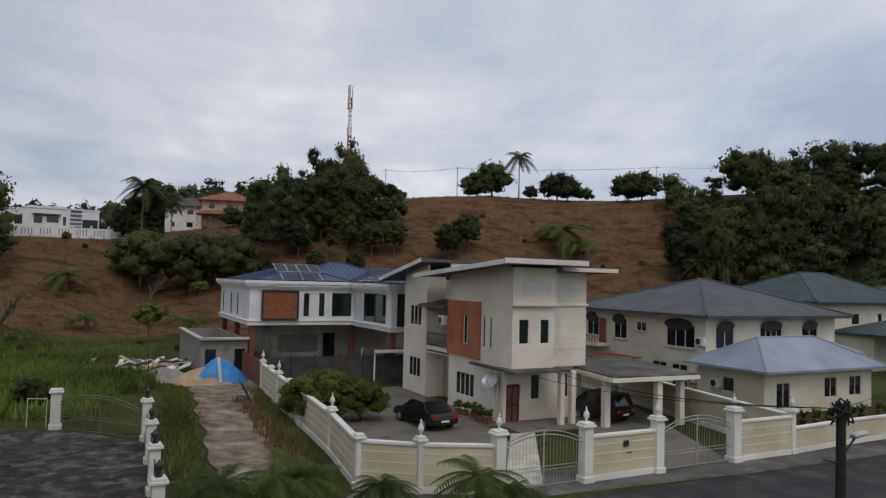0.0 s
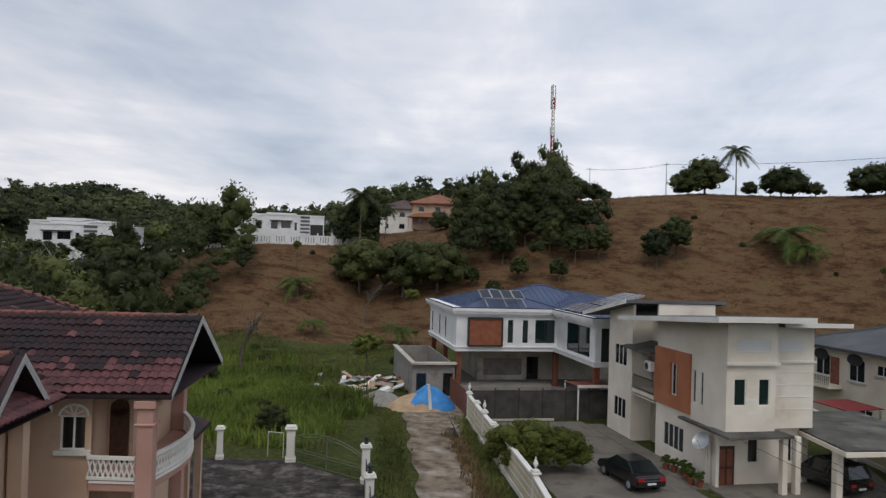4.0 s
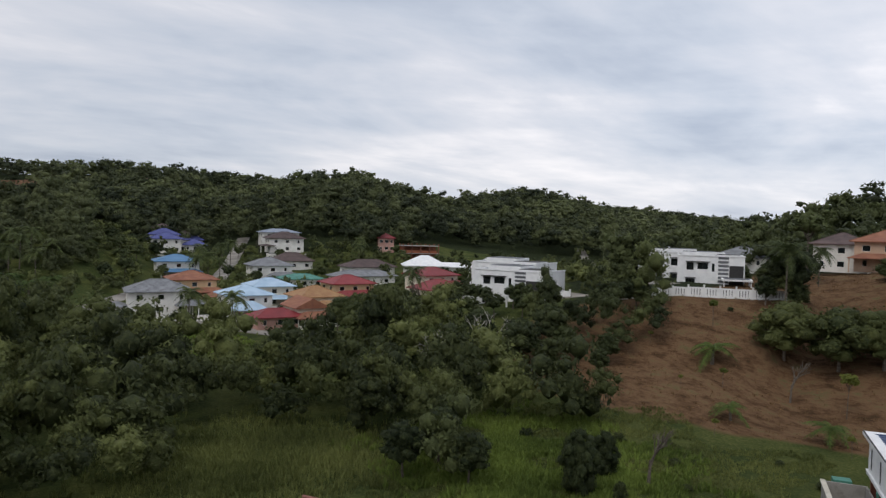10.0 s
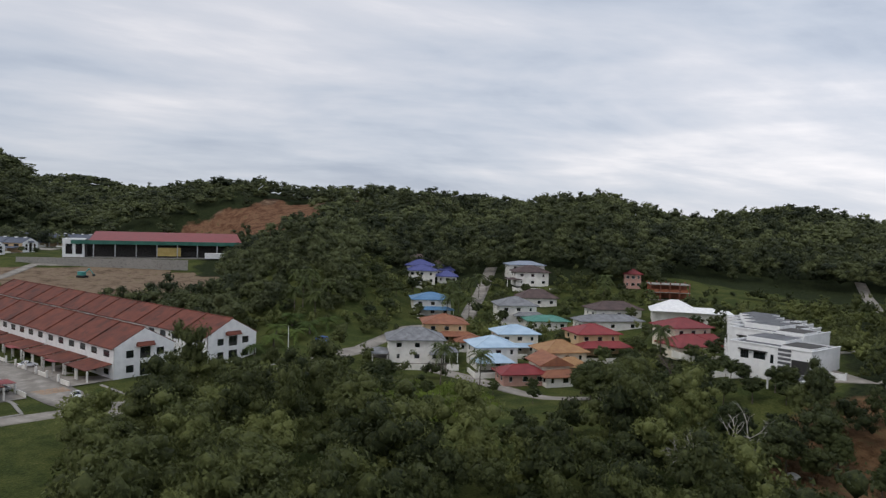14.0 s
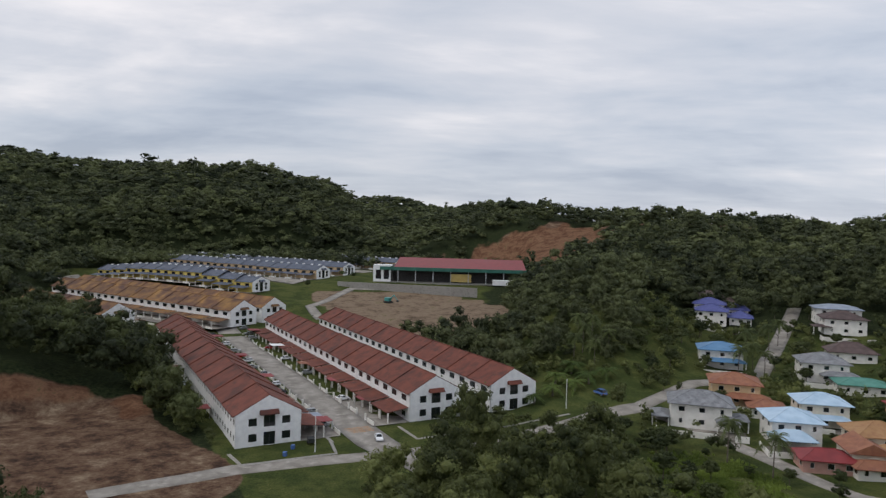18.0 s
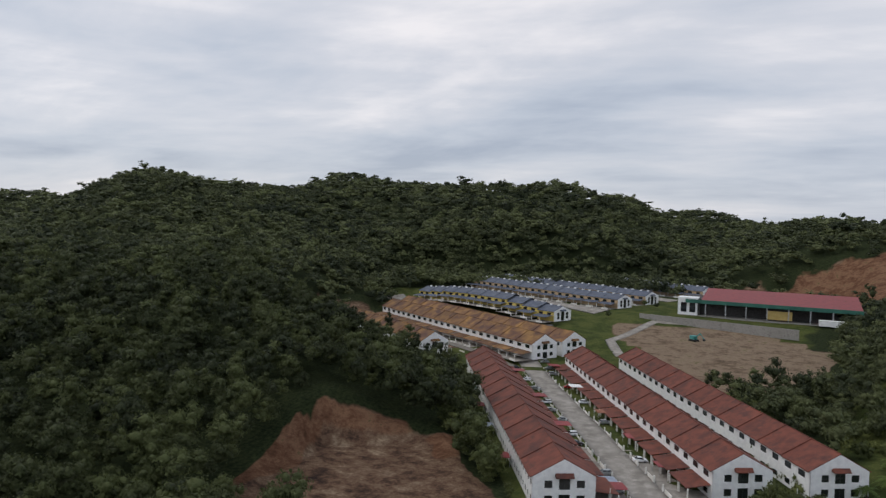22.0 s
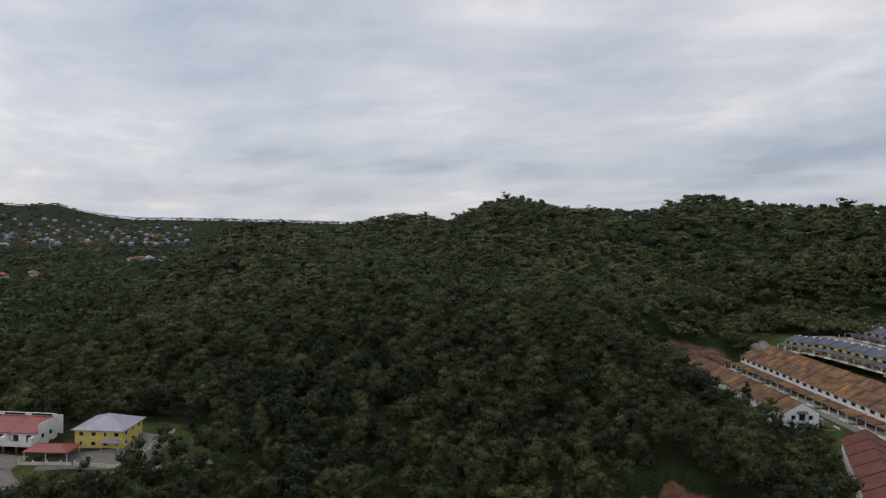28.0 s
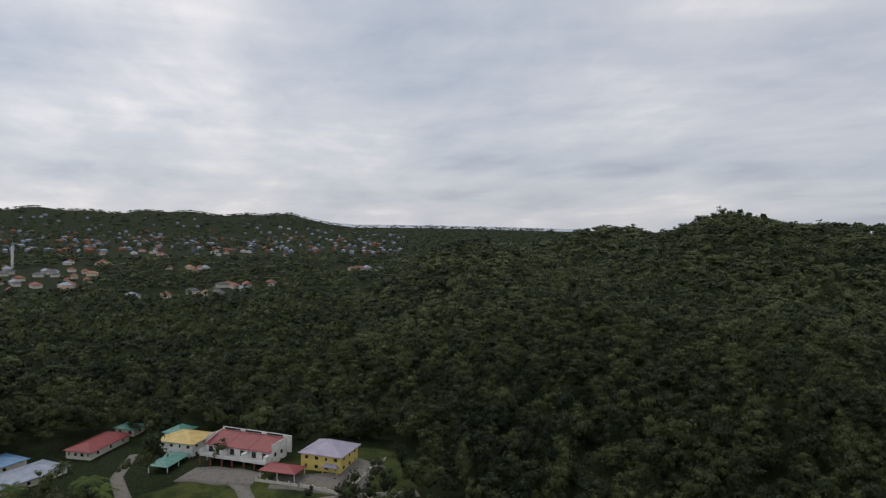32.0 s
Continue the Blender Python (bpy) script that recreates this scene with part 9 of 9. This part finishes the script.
places = [(-178, -4, 0.75), (-168, 46, 1.0), (-152, 98, 1.1), (-148, 106, 1.2), (-140, 112, 1.1), (-206, 75, 0.9), (-208, 100, 1.0), (-196, 100, 0.9), (-232, 106, 1.0), (-262, 124, 1.0), (-196, 116, 0.9), (-210, 152, 1.1), (-186, 160, 1.2), (-158, 152, 1.2), (-150, 146, 1.1), (-146, 132, 1.2), (-270, 158, 1.2), (-292, 132, 1.0), (-300, 138, 0.9), (-330, 142, 1.1), (-226, 60, 1.1), (-234, 68, 1.2), (-246, 70, 1.2), (-212, 60, 0.8), (-262, 80, 1.2), (-270, 96, 1.3), (-172, 128, 1.1), (-232, 176, 1.2), (-250, 176, 1.0), (-215, 182, 1.2), (-196, 178, 1.3), (-140, 88, 1.2), (-136, 96, 1.2), (-366, -124, 0.8), (-385, -118, 0.9), (-338, -116, 0.7), (-470, -84, 0.9), (-464, -76, 0.9), (-420, -96, 0.9), (-270, -100, 0.5), (-146, 52, 0.9), (-162, 56, 0.5)]
places += [(wide.uniform(-175, -130), wide.uniform(20, 50), wide.uniform(0.8, 1.3)) for _ in range(22)]
places += [(-196, 74, 0.8), (-198, 84, 0.7), (-207, 84, 0.9), (-228, 92, 1.0), (-240, 82, 1.0), (-232, 112, 1.1), (-247, 108, 1.1), (-228, 136, 0.9), (-188, 112, 0.9), (-190, 120, 0.8), (-176, 92, 0.5), (-168, 112, 1.2), (-163, 118, 1.1), (-156, 122, 1.2), (-150, 128, 1.1), (-153, 112, 1.2), (-268, 128, 1.0), (-272, 142, 1.1), (-262, 150, 0.9), (-240, 146, 1.0), (-300, 118, 1.0), (-318, 138, 1.1), (-300, 160, 1.2), (-312, 150, 1.1), (-168, 158, 1.1), (-184, 166, 1.1), (-232, 160, 0.9), (-246, 184, 1.1), (-190, 150, 1.0), (-160, 148, 1.0), (-290, 108, 1.1), (-280, 84, 1.2), (-260, 72, 1.3), (-245, 60, 1.3)]
places += [(wide.uniform(-150, -108), wide.uniform(60, 84), wide.uniform(0.45, 0.85)) for _ in range(8)]

places += [(wide.uniform(-330, -265), wide.uniform(60, 95), wide.uniform(1.0, 1.6)) for _ in range(16)]
places += [(wide.uniform(20, 75), wide.uniform(-258, -242), wide.uniform(0.4, 0.7)) for _ in range(6)]
places += [(wide.uniform(-132, -95), wide.uniform(94, 114), wide.uniform(0.7, 1.1)) for _ in range(12)]
plant(village_tree, places)
sky_tree = broadleaf("tree", 99, 20, 6.0, NEARLEAF, "tall emergent tree on the skyline", 0.4, 0.7, 12, 30, 0.2)
em = [(-75, 186, 0.75), (-70, 190, 0.6)]
for h_, r_, s_ in ((138.9, 860, 1.3), (138.2, 868, 1.45), (137.6, 862, 1.2), (136.6, 865, 1.3), (139.6, 866, 1.1), (100.6, 770, 1.5), (86.5, 720, 1.3), (84.2, 730, 1.6), (80.5, 690, 1.2), (73.5, 660, 1.3), (68.3, 630, 1.2), (64.5, 640, 1.2), (117, 940, 1.2), (121, 980, 1.2), (112, 930, 1.2), (88, 760, 1.2), (90.5, 800, 1.2)):
    em.append((-math.sin(radians(h_)) * r_, math.cos(radians(h_)) * r_, s_ * 0.72))
plant(sky_tree, em)


def tufts(name, count, where, low, high, blades, material, label, seed, width=0.05):
    """Clumps of grass blades as one body of stuff."""
    rg = np.random.default_rng(seed)
    xs, ys = where(rg, count)
    z = land(xs, ys)
    n = len(xs)
    vs = np.zeros((n, blades, 3, 3))
    a = rg.random((n, blades)) * math.tau
    hgt = (low + (high - low) * rg.random((n, 1))) * (0.6 + 0.4 * rg.random((n, blades)))
    lean = hgt * (0.15 + 0.5 * rg.random((n, blades)))
    off = (rg.random((n, blades, 2)) - 0.5) * 0.5
    bx, by = xs[:, None] + off[..., 0], ys[:, None] + off[..., 1]
    w = width * (0.7 + 0.6 * rg.random((n, blades)))
    for k, sg in ((0, -1), (1, 1)):
        vs[:, :, k, 0], vs[:, :, k, 1], vs[:, :, k, 2] = bx - np.sin(a) * w * sg, by + np.cos(a) * w * sg, z[:, None] - 0.03
    vs[:, :, 2, 0], vs[:, :, 2, 1], vs[:, :, 2, 2] = bx + np.cos(a) * lean, by + np.sin(a) * lean, z[:, None] + hgt
    tint = np.repeat(0.5 + 0.5 * np.sin(xs / 3.1) * np.sin(ys / 3.7), blades * 3) * 0.7 + 0.3 * np.repeat(rg.random(n), blades * 3)
    ob = arrays(name, vs.reshape(-1, 3), np.arange(n * blades * 3).reshape(-1, 3), material, None, tint)
    return tagged(ob, label, "grass", kind="stuff")


def meadow_spots(rg, count):
    x, y = rg.uniform(-66, -17, count), rg.uniform(38, 90, count)
    keep = (x < -19.5 - 0.1 * (y - 40)) & ~((y < 40) & (x > -26)) & (np.hypot(x + 25.5, y - 62.5) > 3.0) & ~((x > -30) & (y > 57) & (x > -22 - 0.5 * (y - 57)))
    keep &= (y < 84 + 4 * np.sin(x / 3.0)) & (np.sin(x * 0.9 + 1.2) * np.sin(y * 0.7) < 0.55)
    return x[keep], y[keep]


def lush_spots(rg, count):
    x, y = rg.normal(-33, 8.0, count), rg.normal(50, 7.0, count)
    keep = (x < -20.5 - 0.2 * np.clip(y - 48, 0, 9)) & (y > 39.5) & (y < 68) & ((y < 57) | (x < -31)) & (np.sin(x * 0.7) * np.sin(y * 0.6 + 1) < 0.4)
    return x[keep], y[keep]


def lush_meadow_spots(rg, count):
    far = rg.random(count) < 0.4
    x, y = np.where(far, rg.normal(-146, 8.0, count), rg.normal(-52, 8.0, count)), np.where(far, rg.normal(52, 7.0, count), rg.normal(57, 9.0, count))
    keep = (y > 42) & (y < 76) & ((x > -70) | (oval(x, y, -147, 52, 20, 16) > 0)) & (x < -37) & (np.sin(x * 0.45 + 2) * np.sin(y * 0.4) < 0.45)
    return x[keep], y[keep]


def verge_spots(rg, count):
    t = rg.random(count)
    x = np.where(rg.random(count) < 0.4, -5.3 - 8.0 * t, -10.6 - 8.9 * t) + rg.normal(0, 0.35, count)
    y = 30 + 22 * t + rg.normal(0, 0.3, count)
    return x, y


def slope_spots(rg, count):
    x, y = rg.uniform(-92, 50, count), rg.uniform(84, 165, count)
    keep = slope_mask(x, y) > 0.6
    return x[keep], y[keep]


def clear_spots(rg, count):
    x, y = rg.normal(-70, 7, count), rg.normal(34, 7, count)
    return x, y


tufts("meadow_grass", 20000, meadow_spots, 0.2, 0.6, 5, GRASSBLADE, "long green and straw grass of the meadow", 1)
tufts("lush_meadow", 24000, lush_meadow_spots, 0.35, 1.0, 6, RANKGRASS, "rank bright green growth in the meadow", 12, 0.11)
tufts("lush_scrub", 9500, lush_spots, 0.5, 1.35, 7, RANKGRASS, "rank bright green scrub beside the yard", 2, 0.11)
def wall_spots(rg, count):
    t = rg.random(count)
    return -5.4 - 7.2 * t + rg.normal(0, 0.3, count), 29.6 + 17 * t + rg.normal(0, 0.35, count)


tufts("dry_weeds", 420, wall_spots, 0.2, 0.65, 7, shade("dry_weed", (0.10, 0.062, 0.03), (0.23, 0.16, 0.08), 2, 0.95, 0, vary=0), "dry brown weeds along the wall", 6, 0.04)
tufts("verge_grass", 1800, verge_spots, 0.15, 0.5, 6, GRASSBLADE, "weedy verge along the track", 3)
tufts("slope_stubble", 9000, slope_spots, 0.15, 0.5, 4, shade("dry_stubble", (0.12, 0.065, 0.03), (0.22, 0.14, 0.065), 2, 0.95, 0, vary=0), "dry mown stubble on the slope", 4, 0.06)
tufts("clearing_grass", 5000, clear_spots, 0.5, 1.2, 5, GRASSBLADE, "long grass of a clearing in the trees", 5, 0.07)

# ---- mast, poles, cars and small things ----
mast = thing("mast", "red and white banded lattice telecom mast with antennas", "mast", pose(-22.6, 163.2, land_at(-22.6, 163.2) - 0.3))
MZ = 53.7 - land_at(-22.6, 163.2)
MASTRED = shade("mast_red", (0.36, 0.05, 0.035), (0.45, 0.08, 0.06), 2, 0.6, 0.0, vary=0.0)
segs = 9
for s in range(segs):
    bm = bmesh.new()
    z0, z1 = MZ * 0.9 * s / segs, MZ * 0.9 * (s + 1) / segs
    r0, r1 = 0.75 - 0.45 * s / segs, 0.75 - 0.45 * (s + 1) / segs
    steps = 3
    for k in range(3):
        a, b = k / 3 * math.tau, (k + 1) / 3 * math.tau
        bar(bm, (math.cos(a) * r0, math.sin(a) * r0, z0), (math.cos(a) * r1, math.sin(a) * r1, z1), 0.11, 5)
        for q in range(steps):
            f0, f1 = q / steps, (q + 1) / steps
            ra, rb = r0 + (r1 - r0) * f0, r0 + (r1 - r0) * f1
            bar(bm, (math.cos(a) * ra, math.sin(a) * ra, z0 + (z1 - z0) * f0), (math.cos(b) * rb, math.sin(b) * rb, z0 + (z1 - z0) * f1), 0.07, 4)
            bar(bm, (math.cos(b) * ra, math.sin(b) * ra, z0 + (z1 - z0) * f0), (math.cos(a) * rb, math.sin(a) * rb, z0 + (z1 - z0) * f1), 0.07, 4)
    part("mast_section", bm, MASTRED if s in (1, 2, 4, 5, 8) and s % 2 == (0 if s in (2, 4, 8) else 1) else WHITE, mast)
part("pole_top", bar(bmesh.new(), (0, 0, MZ * 0.9), (0, 0, MZ), 0.12, 6), STEEL, mast)
for z in (0.99, 0.93, 0.87, 0.66):
    for k in range(3):
        a = k / 3 * math.tau + 0.4
        part("antenna", placed(boxes((0.45, 0.62, -0.16, 0.16, -1.0, 1.0)), pose(0, 0, MZ * z - 0.9, 0, 0, math.degrees(a))), PLASTIC, mast)


def wires(name, a, b, sag, label, r=0.012, steps=14):
    bm = bmesh.new()
    a, b = Vector(a), Vector(b)
    pts = [a.lerp(b, k / steps) - Vector((0, 0, sag * 4 * (k / steps) * (1 - k / steps))) for k in range(steps + 1)]
    for p, q in zip(pts, pts[1:]):
        bar(bm, p, q, r, 4)
    w = thing("cable", label, "cable")
    part("wire", bm, RUBBER, w)
    return w


CREST_POLES = [(-14, 166), (3, 169), (50, 166), (92, 164)]
for x, y in CREST_POLES:
    p = thing("power_pole", "slim grey power pole on the crest", "pole", pose(x, y, land_at(x, y) - 0.3), "crest poles")
    part("shaft", bar(bmesh.new(), (0, 0, 0), (0, 0, 8.5), 0.12, 6, 0.08), STEEL, p)
    part("crossarm", boxes((-0.8, 0.8, -0.05, 0.05, 8.0, 8.12)), STEEL, p)
for (x0, y0), (x1, y1) in zip(CREST_POLES, CREST_POLES[1:]):
    for o in (-0.7, 0.7):
        wires("cable", (x0 + o, y0, land_at(x0, y0) + 7.8), (x1 + o, y1, land_at(x1, y1) + 7.8), 0.6, "thin power line along the crest", 0.02)
pole = thing("utility_pole", "dark timber utility pole with tangled cables and a street lamp", "pole", pose(11.9, 21.1, 0, 0, 0, 25))
part("shaft", bar(bmesh.new(), (0, 0, -0.3), (0.05, 0, 5.0), 0.16, 10, 0.13), RUBBER, pole)
part("lamp_arm", bar(bar(bmesh.new(), (0, 0, 3.4), (0.5, -0.1, 4.0), 0.035), (-0.1, 0, 3.3), (-0.7, 0, 3.45), 0.03), IRON, pole)
part("lamp_head", bevelled(placed(boxes((0, 0.6, -0.12, 0.12, 0, 0.13)), pose(0.42, -0.1, 4.0, 0, -8, 0)), 0.04), STEEL, pole, "grey street lamp head")
rgp = random.Random(3)
for k in range(9):
    bm = bmesh.new()
    pts = [Vector((rgp.uniform(-0.35, 0.35), rgp.uniform(-0.3, 0.3), rgp.uniform(4.4, 5.15))) for _ in range(5)]
    for a, b in zip(pts, pts[1:]):
        bar(bm, a, b, 0.03, 5)
    part("cable_tangle", bm, RUBBER, pole)
pole2 = thing("utility_pole", "slim grey steel pole beside the street", "pole", pose(13.7, 21.7, 0))
part("shaft", bar(bmesh.new(), (0, 0, -0.3), (0.25, 0, 4.9), 0.06, 8, 0.05), STEEL, pole2)
for k, (tx, ty, tz) in enumerate(((7.5, 41.8, 3.2), (6.1, 42.5, 3.3), (4.2, 41.2, 3.3))):
    wires("cable", (11.9, 21.1, 4.9), (tx, ty, tz), 0.5, "thin black service cable to the house")
wires("cable", (11.9, 21.1, 4.95), (34, 51, 3.4), 0.6, "thin black service cable to the annex")


def car(x, y, turn, paint, label, long=4.5, wide=1.75, high=1.45, suv=False, z=None, group=""):
    """A car, its nose along +x."""
    c = thing("car", label, "car", pose(x, y, land_at(x, y) + 0.1 if z is None else z, 0, 0, turn), group)
    L, W = long / 2, wide / 2
    prof = [(-L, 0.35), (-L, 0.75), (-L + 0.1, 0.95), (-L + 0.75, 1.0), (L - 1.25, 0.95), (L - 0.2, 0.78), (L, 0.6), (L, 0.3)]
    if suv:
        prof = [(-L, 0.4), (-L, 0.95), (-L + 0.1, 1.08), (-L + 0.4, 1.1), (L - 1.2, 1.08), (L - 0.15, 0.95), (L, 0.75), (L, 0.35)]
    bm = placed(solid([(a, b) for a, b in prof], -W, W), Matrix(((1, 0, 0, 0), (0, 0, 1, 0), (0, 1, 0, 0), (0, 0, 0, 1))))
    bmesh.ops.recalc_face_normals(bm, faces=bm.faces)
    part("body", bevelled(bm, 0.07, 2), paint, c)
    zt = prof[3][1] - 0.04
    back, front = (-L + (0.12 if suv else 0.55)), L - 1.15
    cab = bmesh.new()
    top_b, top_f = back + (0.25 if suv else 0.75), front - 0.75
    v = []
    for xx, ww, zz in ((back, W - 0.08, zt), (front, W - 0.08, zt), (top_f, W - 0.25, high), (top_b, W - 0.25, high)):
        v.append((cab.verts.new((xx, -ww, zz)), cab.verts.new((xx, ww, zz))))
    for a, b in ((0, 1), (1, 2), (2, 3), (3, 0)):
        cab.faces.new((v[a][0], v[b][0], v[b][1], v[a][1]))
    cab.faces.new([q[0] for q in v][::-1])
    cab.faces.new([q[1] for q in v])
    bmesh.ops.recalc_face_normals(cab, faces=cab.faces)
    part("glasshouse", cab, GLASS, c, "dark tinted windows")
    part("roof_panel", bevelled(boxes((top_b - 0.03, top_f + 0.03, -W + 0.23, W - 0.23, high - 0.03, high + 0.03)), 0.02), paint, c)
    pil = bmesh.new()
    for sy in (-1, 1):
        for (xa, xb) in ((back, top_b), (front, top_f), ((back + front) / 2, (top_b + top_f) / 2)):
            bar(pil, (xa, sy * (W - 0.075), zt), (xb, sy * (W - 0.245), high), 0.035, 5)
    part("pillars", pil, paint, c)
    for px in (-L + 0.85, L - 0.85):
        for sy in (-1, 1):
            wh_ = part("wheel", bar(bmesh.new(), (px, sy * (W - 0.2), 0.31), (px, sy * (W + 0.02), 0.31), 0.31, 18), RUBBER, c)
            part("rim", bar(bmesh.new(), (px, sy * (W - 0.02), 0.31), (px, sy * (W + 0.03), 0.31), 0.19, 12), STEEL, wh_)
    for sy in (-1, 1):
        part("tail_light", boxes((-L - 0.02, -L + 0.06, sy * (W - 0.25) - 0.18, sy * (W - 0.25) + 0.18, 0.68, 0.86)), REDLENS, c)
        part("headlight", boxes((L - 0.12, L + 0.015, sy * (W - 0.3) - 0.2, sy * (W - 0.3) + 0.2, 0.55, 0.68)), CLEARLENS, c)
    part("number_plate", boxes((-L - 0.03, -L, -0.26, 0.26, 0.5, 0.61)), PLASTIC, c)
    return c


px, py = in_frame(AT_A, -4.3, 1.6)
car(px, py, TURN + 94, BLACKCAR, "black saloon car parked on the drive", 4.5, 1.78, 1.42, z=0.08)
px, py = in_frame(AT_A, 6.6, -0.5)
car(px, py, TURN + 100, BLACKCAR, "black people carrier under the carport", 4.4, 1.8, 1.7, True, z=0.1)
car(*row_place(-6, 33), math.degrees(math.atan2(ROW_D[1], ROW_D[0])) + 165, WHITECAR, "white hatchback at the mouth of the terrace street", 4.0, 1.7, 1.48, group="parked cars")
car(-206, 40, 205, BLUECAR, "blue van parked beside the lane", 4.6, 1.8, 1.8, True, group="parked cars")
park = random.Random(9)
for k in range(14):
    u = 8 + k * 12
    for v in (24.0, 38.5):
        if park.random() < 0.72:
            x, y = row_place(u + park.uniform(-1, 4), v + park.uniform(-0.8, 0.8))
            m = park.choice((SILVERCAR, WHITECAR, BLACKCAR, SILVERCAR, REDLENS))
            car(x, y, math.degrees(math.atan2(ROW_N[1], ROW_N[0])) + park.choice((0, 180)), m, {"silver_car_paint": "silver car", "white_car_paint": "white car", "black_car_paint": "black car", "red_lens": "dark red car"}[m.name] + " parked before a terrace house", 4.2, 1.7, 1.5, park.random() < 0.4, group="parked cars")
for k, (u, v, mt) in enumerate(((7, 22.5, REDROOF), (11, 21.5, PALEROOF), (22, 41, REDROOF), (47, 41, REDROOF), (75, 40, TERRAROOF), (112, 40, BRIGHT), (140, 22, REDROOF), (150, 40, REDROOF), (96, 22, REDROOF), (60, 22, REDROOF), (30, -3, REDROOF), (58, -3.5, PALEROOF), (84, -3, REDROOF), (110, -3, GREENMETAL))):
    x, y = row_place(u, v)
    a = thing("awning", "sheet metal awning on thin posts before a terrace house", "awning", pose(x, y, land_at(x, y), 0, 0, math.degrees(math.atan2(ROW_D[1], ROW_D[0]))), "car awnings")
    part("sheet", slanted(-2.6, 2.6, -2.6, 2.6, lambda x, y: 2.7 + 0.05 * y, 0.08), mt, a)
    for qx in (-2.4, 2.4):
        for qy in (-2.4, 2.4):
            part("post", boxes((qx - 0.05, qx + 0.05, qy - 0.05, qy + 0.05, 0, 2.75)), STEEL, a)
for u, v in ((-9, 16), (-9, 60), (-6, 90)):
    x, y = row_place(u, v)
    p = thing("power_pole", "pale concrete street pole by the terraces", "pole", pose(x, y, land_at(x, y) - 0.2), "street poles")
    part("shaft", bar(bmesh.new(), (0, 0, 0), (0, 0, 8.5), 0.13, 8, 0.08), PLASTIC, p)
for x, y, m in ((*row_place(-5, 12), BLUECAR), (*row_place(-9, 9), BLUECAR)):
    t = thing("water_drum", "blue plastic water drum on the grass", "drum", pose(x, y, land_at(x, y)))
    part("drum", bevelled(bar(bmesh.new(), (0, 0, 0), (0, 0, 1.0), 0.5, 14), 0.05), m, t)
x, y = row_place(-3, 17)
cart = thing("trailer", "dark box trailer on the grass plot", "trailer", pose(x, y, land_at(x, y), 0, 0, 20))
part("box", bevelled(boxes((-1.2, 1.2, -0.8, 0.8, 0.5, 1.5)), 0.03), IRON, cart)
for qx in (-0.7, 0.7):
    for sy in (-1, 1):
        part("wheel", bar(bmesh.new(), (qx, sy * 0.7, 0.3), (qx, sy * 0.9, 0.3), 0.3, 12), RUBBER, cart)
digger = thing("excavator", "teal excavator standing in the cleared field", "excavator", pose(-392, -44, land_at(-392, -44), 0, 0, 60))
TEALPAINT = shade("teal_machine_paint", (0.04, 0.20, 0.19), (0.07, 0.28, 0.26), 1, 0.5, 0.05, vary=0)
part("cab", bevelled(boxes((-1.8, 1.2, -1.4, 1.4, 1.1, 3.0)), 0.08), TEALPAINT, digger)
part("track", bevelled(boxes((-2.4, 2.4, -1.6, -0.9, 0, 1.0)), 0.2), RUBBER, digger)
part("track", bevelled(boxes((-2.4, 2.4, 0.9, 1.6, 0, 1.0)), 0.2), RUBBER, digger)
part("boom", bar(bar(bmesh.new(), (1.0, 0, 2.0), (3.8, 0, 4.6), 0.3, 6), (3.8, 0, 4.6), (6.2, 0, 2.0), 0.22, 6), TEALPAINT, digger)
part("bucket", bevelled(boxes((5.8, 6.8, -0.6, 0.6, 0.9, 2.0)), 0.1), IRON, digger)
hut = thing("hut", "small white hut with red roof beside the lane", "hut", pose(-178, 36, land_at(-178, 36), 0, 0, 70))
part("wall", boxes((-2, 2, -1.4, 1.4, -0.3, 2.3)), WHITE, hut)
part("roof", hip_mesh(-2.5, 2.5, -1.9, 1.9, 2.3, 0.8), REDROOF, hut)
part("door", boxes((-0.4, 0.4, -1.45, -1.4, 0, 1.9)), DARKFRAME, hut)
bag = thing("sack", "white sack lying on the brown slope", "sack", pose(-79, 87.5, land_at(-79, 87.5)))
bm = bmesh.new()
bmesh.ops.create_icosphere(bm, subdivisions=2, radius=0.8)
for v in bm.verts:
    v.co.x *= 1.4
    v.co.z = v.co.z * 0.7 + 0.4
    v.co += v.normal * 0.12 * noise.noise(v.co * 3)
part("sack_cloth", bm, PLASTIC, bag)
for x, y in ((-24.5, 78.5), (-20, 80.5), (-27.5, 80)):
    c = thing("crate", "green plastic crate on the grass", "crate", pose(x, y, land_at(x, y), 0, 0, 30), "crates")
    part("box", bevelled(boxes((-0.9, 0.9, -0.6, 0.6, 0, 0.5)), 0.04), GREENMETAL, c)
for k in range(7):
    px, py = in_frame(AT_A, -0.8 + 0.25 * math.sin(k * 5), 0.2 + k * 0.55)
    p = thing("potted_plant", "small flowering pot plant beside the house", "plant", pose(px, py, 0.1), "house pots")
    part("pot", bar(bmesh.new(), (0, 0, 0), (0, 0, 0.35), 0.16, 10, 0.22), COPPER, p)
    v, f = leaf_crown(200 + k, 6, 14, 0.35, 0.8)
    arrays("leaves", v * 0.38 + np.array([0, 0, 0.6]), f, LUSH, p)
